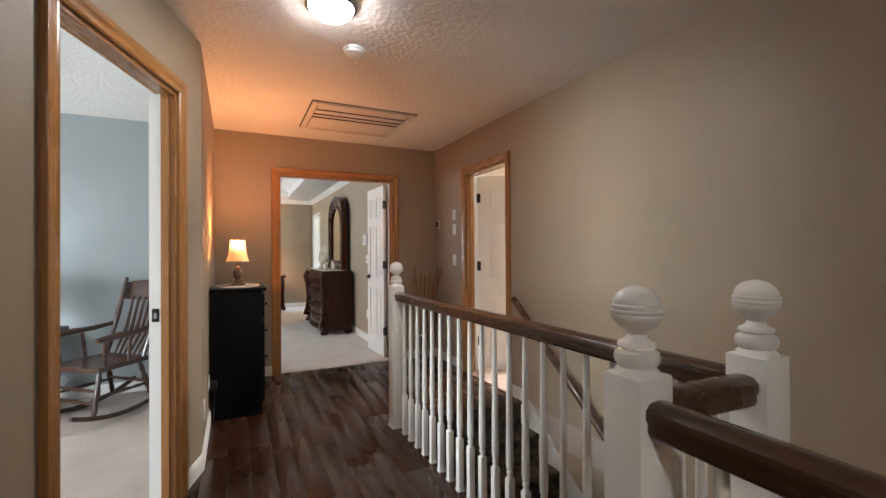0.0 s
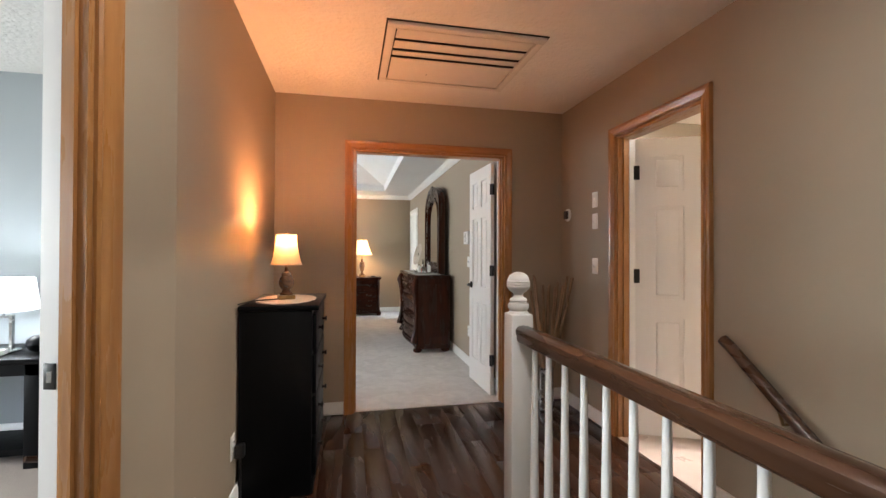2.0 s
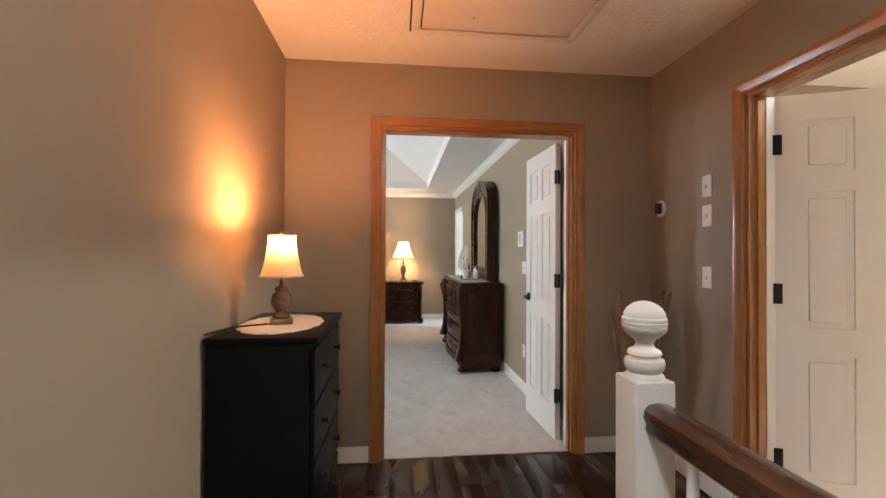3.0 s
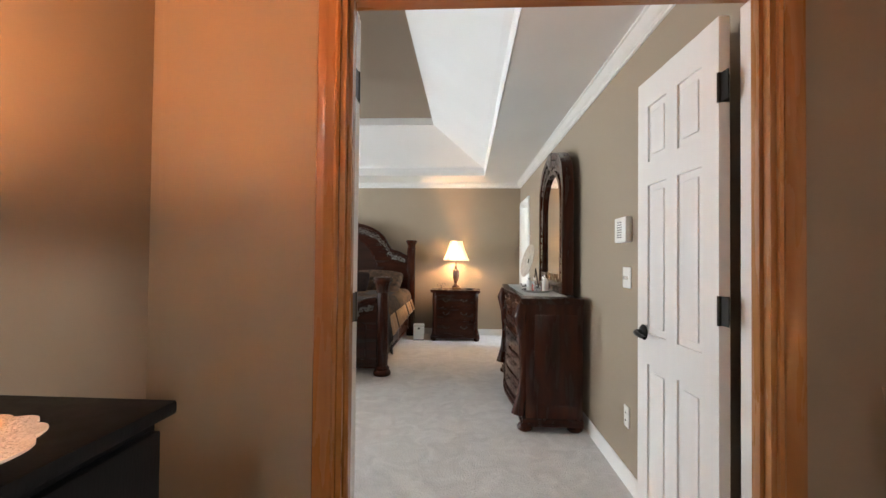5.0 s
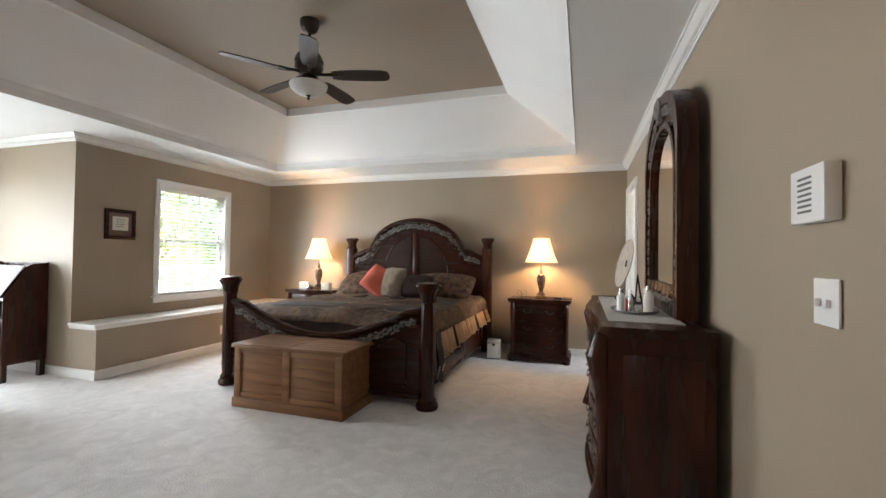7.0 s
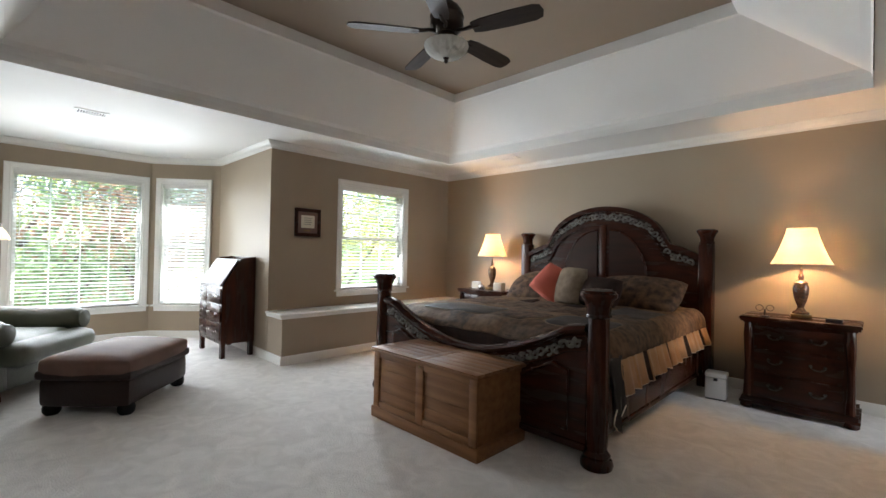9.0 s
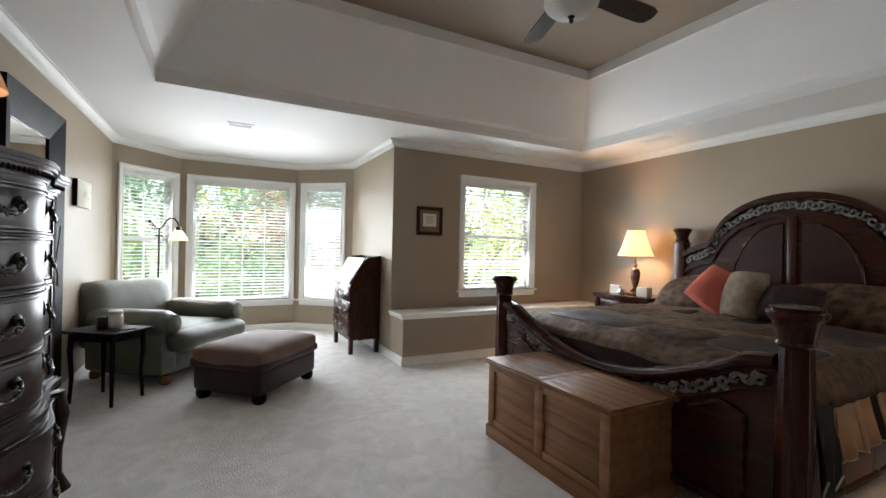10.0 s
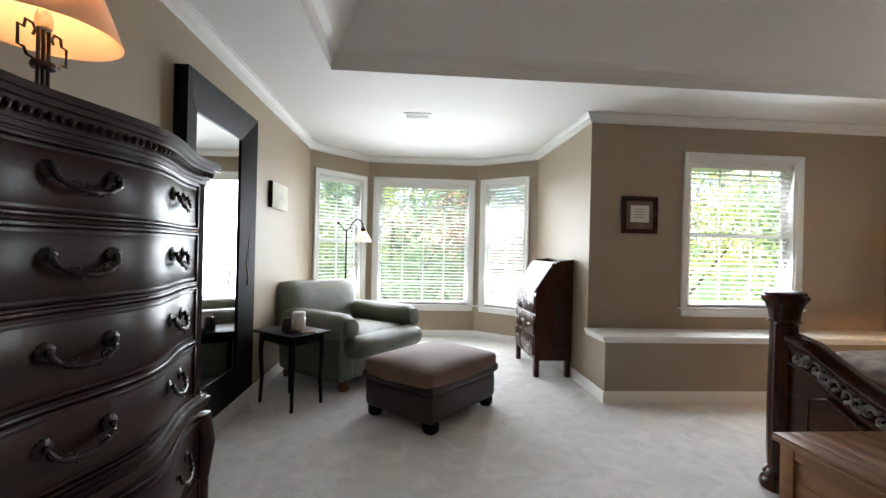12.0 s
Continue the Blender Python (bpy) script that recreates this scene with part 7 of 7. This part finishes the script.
# ---- bedroom fixtures ----
fan = thing("ceiling_fan", (-0.05, 8.667, 3.12), 0, "dark bronze five-blade ceiling fan with a frosted bowl light", "ceiling fan")
part("canopy", lathe([(0.0, -0.075), (0.03, -0.073), (0.06, -0.05), (0.075, -0.015), (0.078, 0.0), (0.078, 0.029)], 22), BRONZE, fan)
part("downrod", tube([(0, 0, -0.07), (0, 0, -0.2)], 0.013, 10), BRONZE, fan)
part("motor_housing", lathe([(0.0, -0.42), (0.07, -0.42), (0.085, -0.40), (0.105, -0.385), (0.115, -0.36), (0.11, -0.33), (0.118, -0.31), (0.105, -0.27), (0.08, -0.235), (0.05, -0.215), (0.03, -0.19), (0.0, -0.188)], 28), BRONZE, fan)
part("switch_cup", lathe([(0.0, -0.49), (0.075, -0.49), (0.085, -0.475), (0.07, -0.445), (0.06, -0.4205)], 24), BRONZE, fan)
rib = []
bm = bmesh.new()
prof = [(0.148, -0.492), (0.146, -0.51), (0.132, -0.535), (0.105, -0.558), (0.065, -0.574), (0.02, -0.58)]
rings = [[bm.verts.new((r * (1 + 0.02 * math.cos(24 * 2 * math.pi * i / 96)) * math.cos(2 * math.pi * i / 96), r * (1 + 0.02 * math.cos(24 * 2 * math.pi * i / 96)) * math.sin(2 * math.pi * i / 96), z)) for i in range(96)] for r, z in prof]
for a, b in zip(rings, rings[1:]):
    for i in range(96):
        bm.faces.new((a[i], a[(i + 1) % 96], b[(i + 1) % 96], b[i]))
bm.faces.new(rings[-1])
bmesh.ops.recalc_face_normals(bm, faces=bm.faces[:])
part("glass_bowl", bm, OPAL, fan, "fluted frosted glass bowl, unlit")
part("finial", lathe([(0.0, -0.62), (0.008, -0.615), (0.014, -0.602), (0.008, -0.592), (0.02, -0.585), (0.02, -0.579), (0.0, -0.578)], 12), BRONZE, fan)
for i, a in enumerate((17.0, 89.0, 161.0, 233.0, 305.0)):
    blade = [(0.19, -0.045), (0.26, -0.06), (0.45, -0.068), (0.60, -0.066), (0.645, -0.05), (0.66, 0.0), (0.645, 0.05), (0.60, 0.066), (0.45, 0.068), (0.26, 0.06), (0.19, 0.045)]
    bl = part("blade", prism(blade, -0.004, 0.004, "z"), BLADE, fan, "dark wooden blade", (0, 0, -0.415), (0, 0, a))
    bl.matrix_local = pose(0, 0, -0.415, 0, 0, a) @ pose(0, 0, 0, -12, 0, 0)
    part("blade_iron", tube([(0.07, 0, 0.012), (0.12, 0.012, 0.012), (0.17, 0.0, 0.006), (0.24, 0.0, 0.006)], [0.014, 0.012, 0.014, 0.016], 8), BRONZE, bl)


def register(at, rz, w, d, label):
    e = thing("air_register", at, rz, label, "air vent", "ceiling air vents")
    bm = bmesh.new()
    for a in ((0, 0, w, 0.02), (0, d - 0.02, w, d), (0, 0.02, 0.02, d - 0.02), (w - 0.02, 0.02, w, d - 0.02)):
        box(bm, a[0], a[1], -0.008, a[2], a[3], -0.0005, bevel=0.002)
    part("frame", bm, PLASTIC_W, e)
    # dark sheet behind the slats stands in for the shaded duct
    part("backing", nbox(0.02, 0.02, -0.003, w - 0.02, d - 0.02, -0.0008), GAP, e)
    k = max(4, int(d / 0.022))
    for i in range(k):
        y = 0.022 + (d - 0.056) * i / (k - 1)
        part("slat", nbox(0.02, y, -0.006, w - 0.02, y + 0.008, -0.0032), PLASTIC_W, e)
    return e


register((-3.14, 7.0, H), 0, 0.17, 0.25, "white louvred air vent in the nook ceiling")
register((-1.42, 10.97, H), 0, 0.30, 0.13, "white louvred air vent near the headboard wall")
al = thing("intercom", (2.642, 7.0, 1.41), -90, "white square wall panel with a row of slots", "wall panel")
part("body", nbox(-0.085, -0.038, -0.07, 0.085, 0.0, 0.07, bevel=0.006), PLASTIC_W, al)
for i in range(7):
    part("slot", nbox(-0.04, -0.0392, -0.045 + 0.014 * i, 0.03, -0.0378, -0.039 + 0.014 * i), INK, al)
wall_plate("wall_switch", (2.642, 6.98, 1.145), -90, 0.115, 0.115, "white double switch plate on the bedroom wall")
wall_plate("wall_outlet", (2.642, 6.98, 0.38), -90, 0.07, 0.115, "white outlet low on the bedroom wall", "outlet")
wall_plate("wall_outlet", (-2.41, 10.22, 0.26), 90, 0.07, 0.115, "white outlet on the boxed-out wall", "outlet")
wall_plate("wall_outlet", (-2.30, BS, 0.34), 180, 0.07, 0.115, "white outlet behind the side table", "outlet")
solid("charging_cable", tube([(0, 0, 0.30), (0.01, 0.03, 0.22), (0.0, 0.05, 0.1), (0.03, 0.08, 0.012), (0.12, 0.14, 0.010), (0.2, 0.12, 0.010)], 0.004, 6), PLASTIC_W, "white cord hanging from the outlet to the carpet", "cord", at=(-2.30, BS + 0.012, 0.004))

# ---- floor planks of the hall ----
PW = 0.127
shapes = {}
rp = random.Random(12)
x = -0.46
while x < EX - 0.001:
    x2 = min(x + PW, EX)
    lo = -1.5 if x2 < 1.70 else (1.66 if x2 < 2.10 else 4.02)
    hi = 5.80
    if x2 < 0.80:
        hi = min(5.80, 3.89 - (0.81 - x2) * 3.226 + 0.15)
    y = lo - (rp.uniform(0, 0.9) if lo < 0 else 0)
    first = True
    while y < hi - 0.02:
        ln = rp.choice((0.9, 1.2, 1.2)) if not first else rp.choice((0.5, 0.8, 1.1))
        first = False
        y2 = min(y + ln, hi)
        if hi - y2 < 0.15:
            y2 = hi
        key = (round(x2 - x, 3), round(y2 - y, 3))
        if key not in shapes:
            shapes[key] = finish(nbox(0.0004, 0.0006, -0.012, key[0] - 0.0004, key[1] - 0.0006, 0.0, bevel=0.0008), "plank", PLANK)
        if y2 > -0.9:
            ob = new("plank", shapes[key])
            ob.parent = solid_floor
            ob.location = (x, y, 0.0)
        y = y2
    x = x2
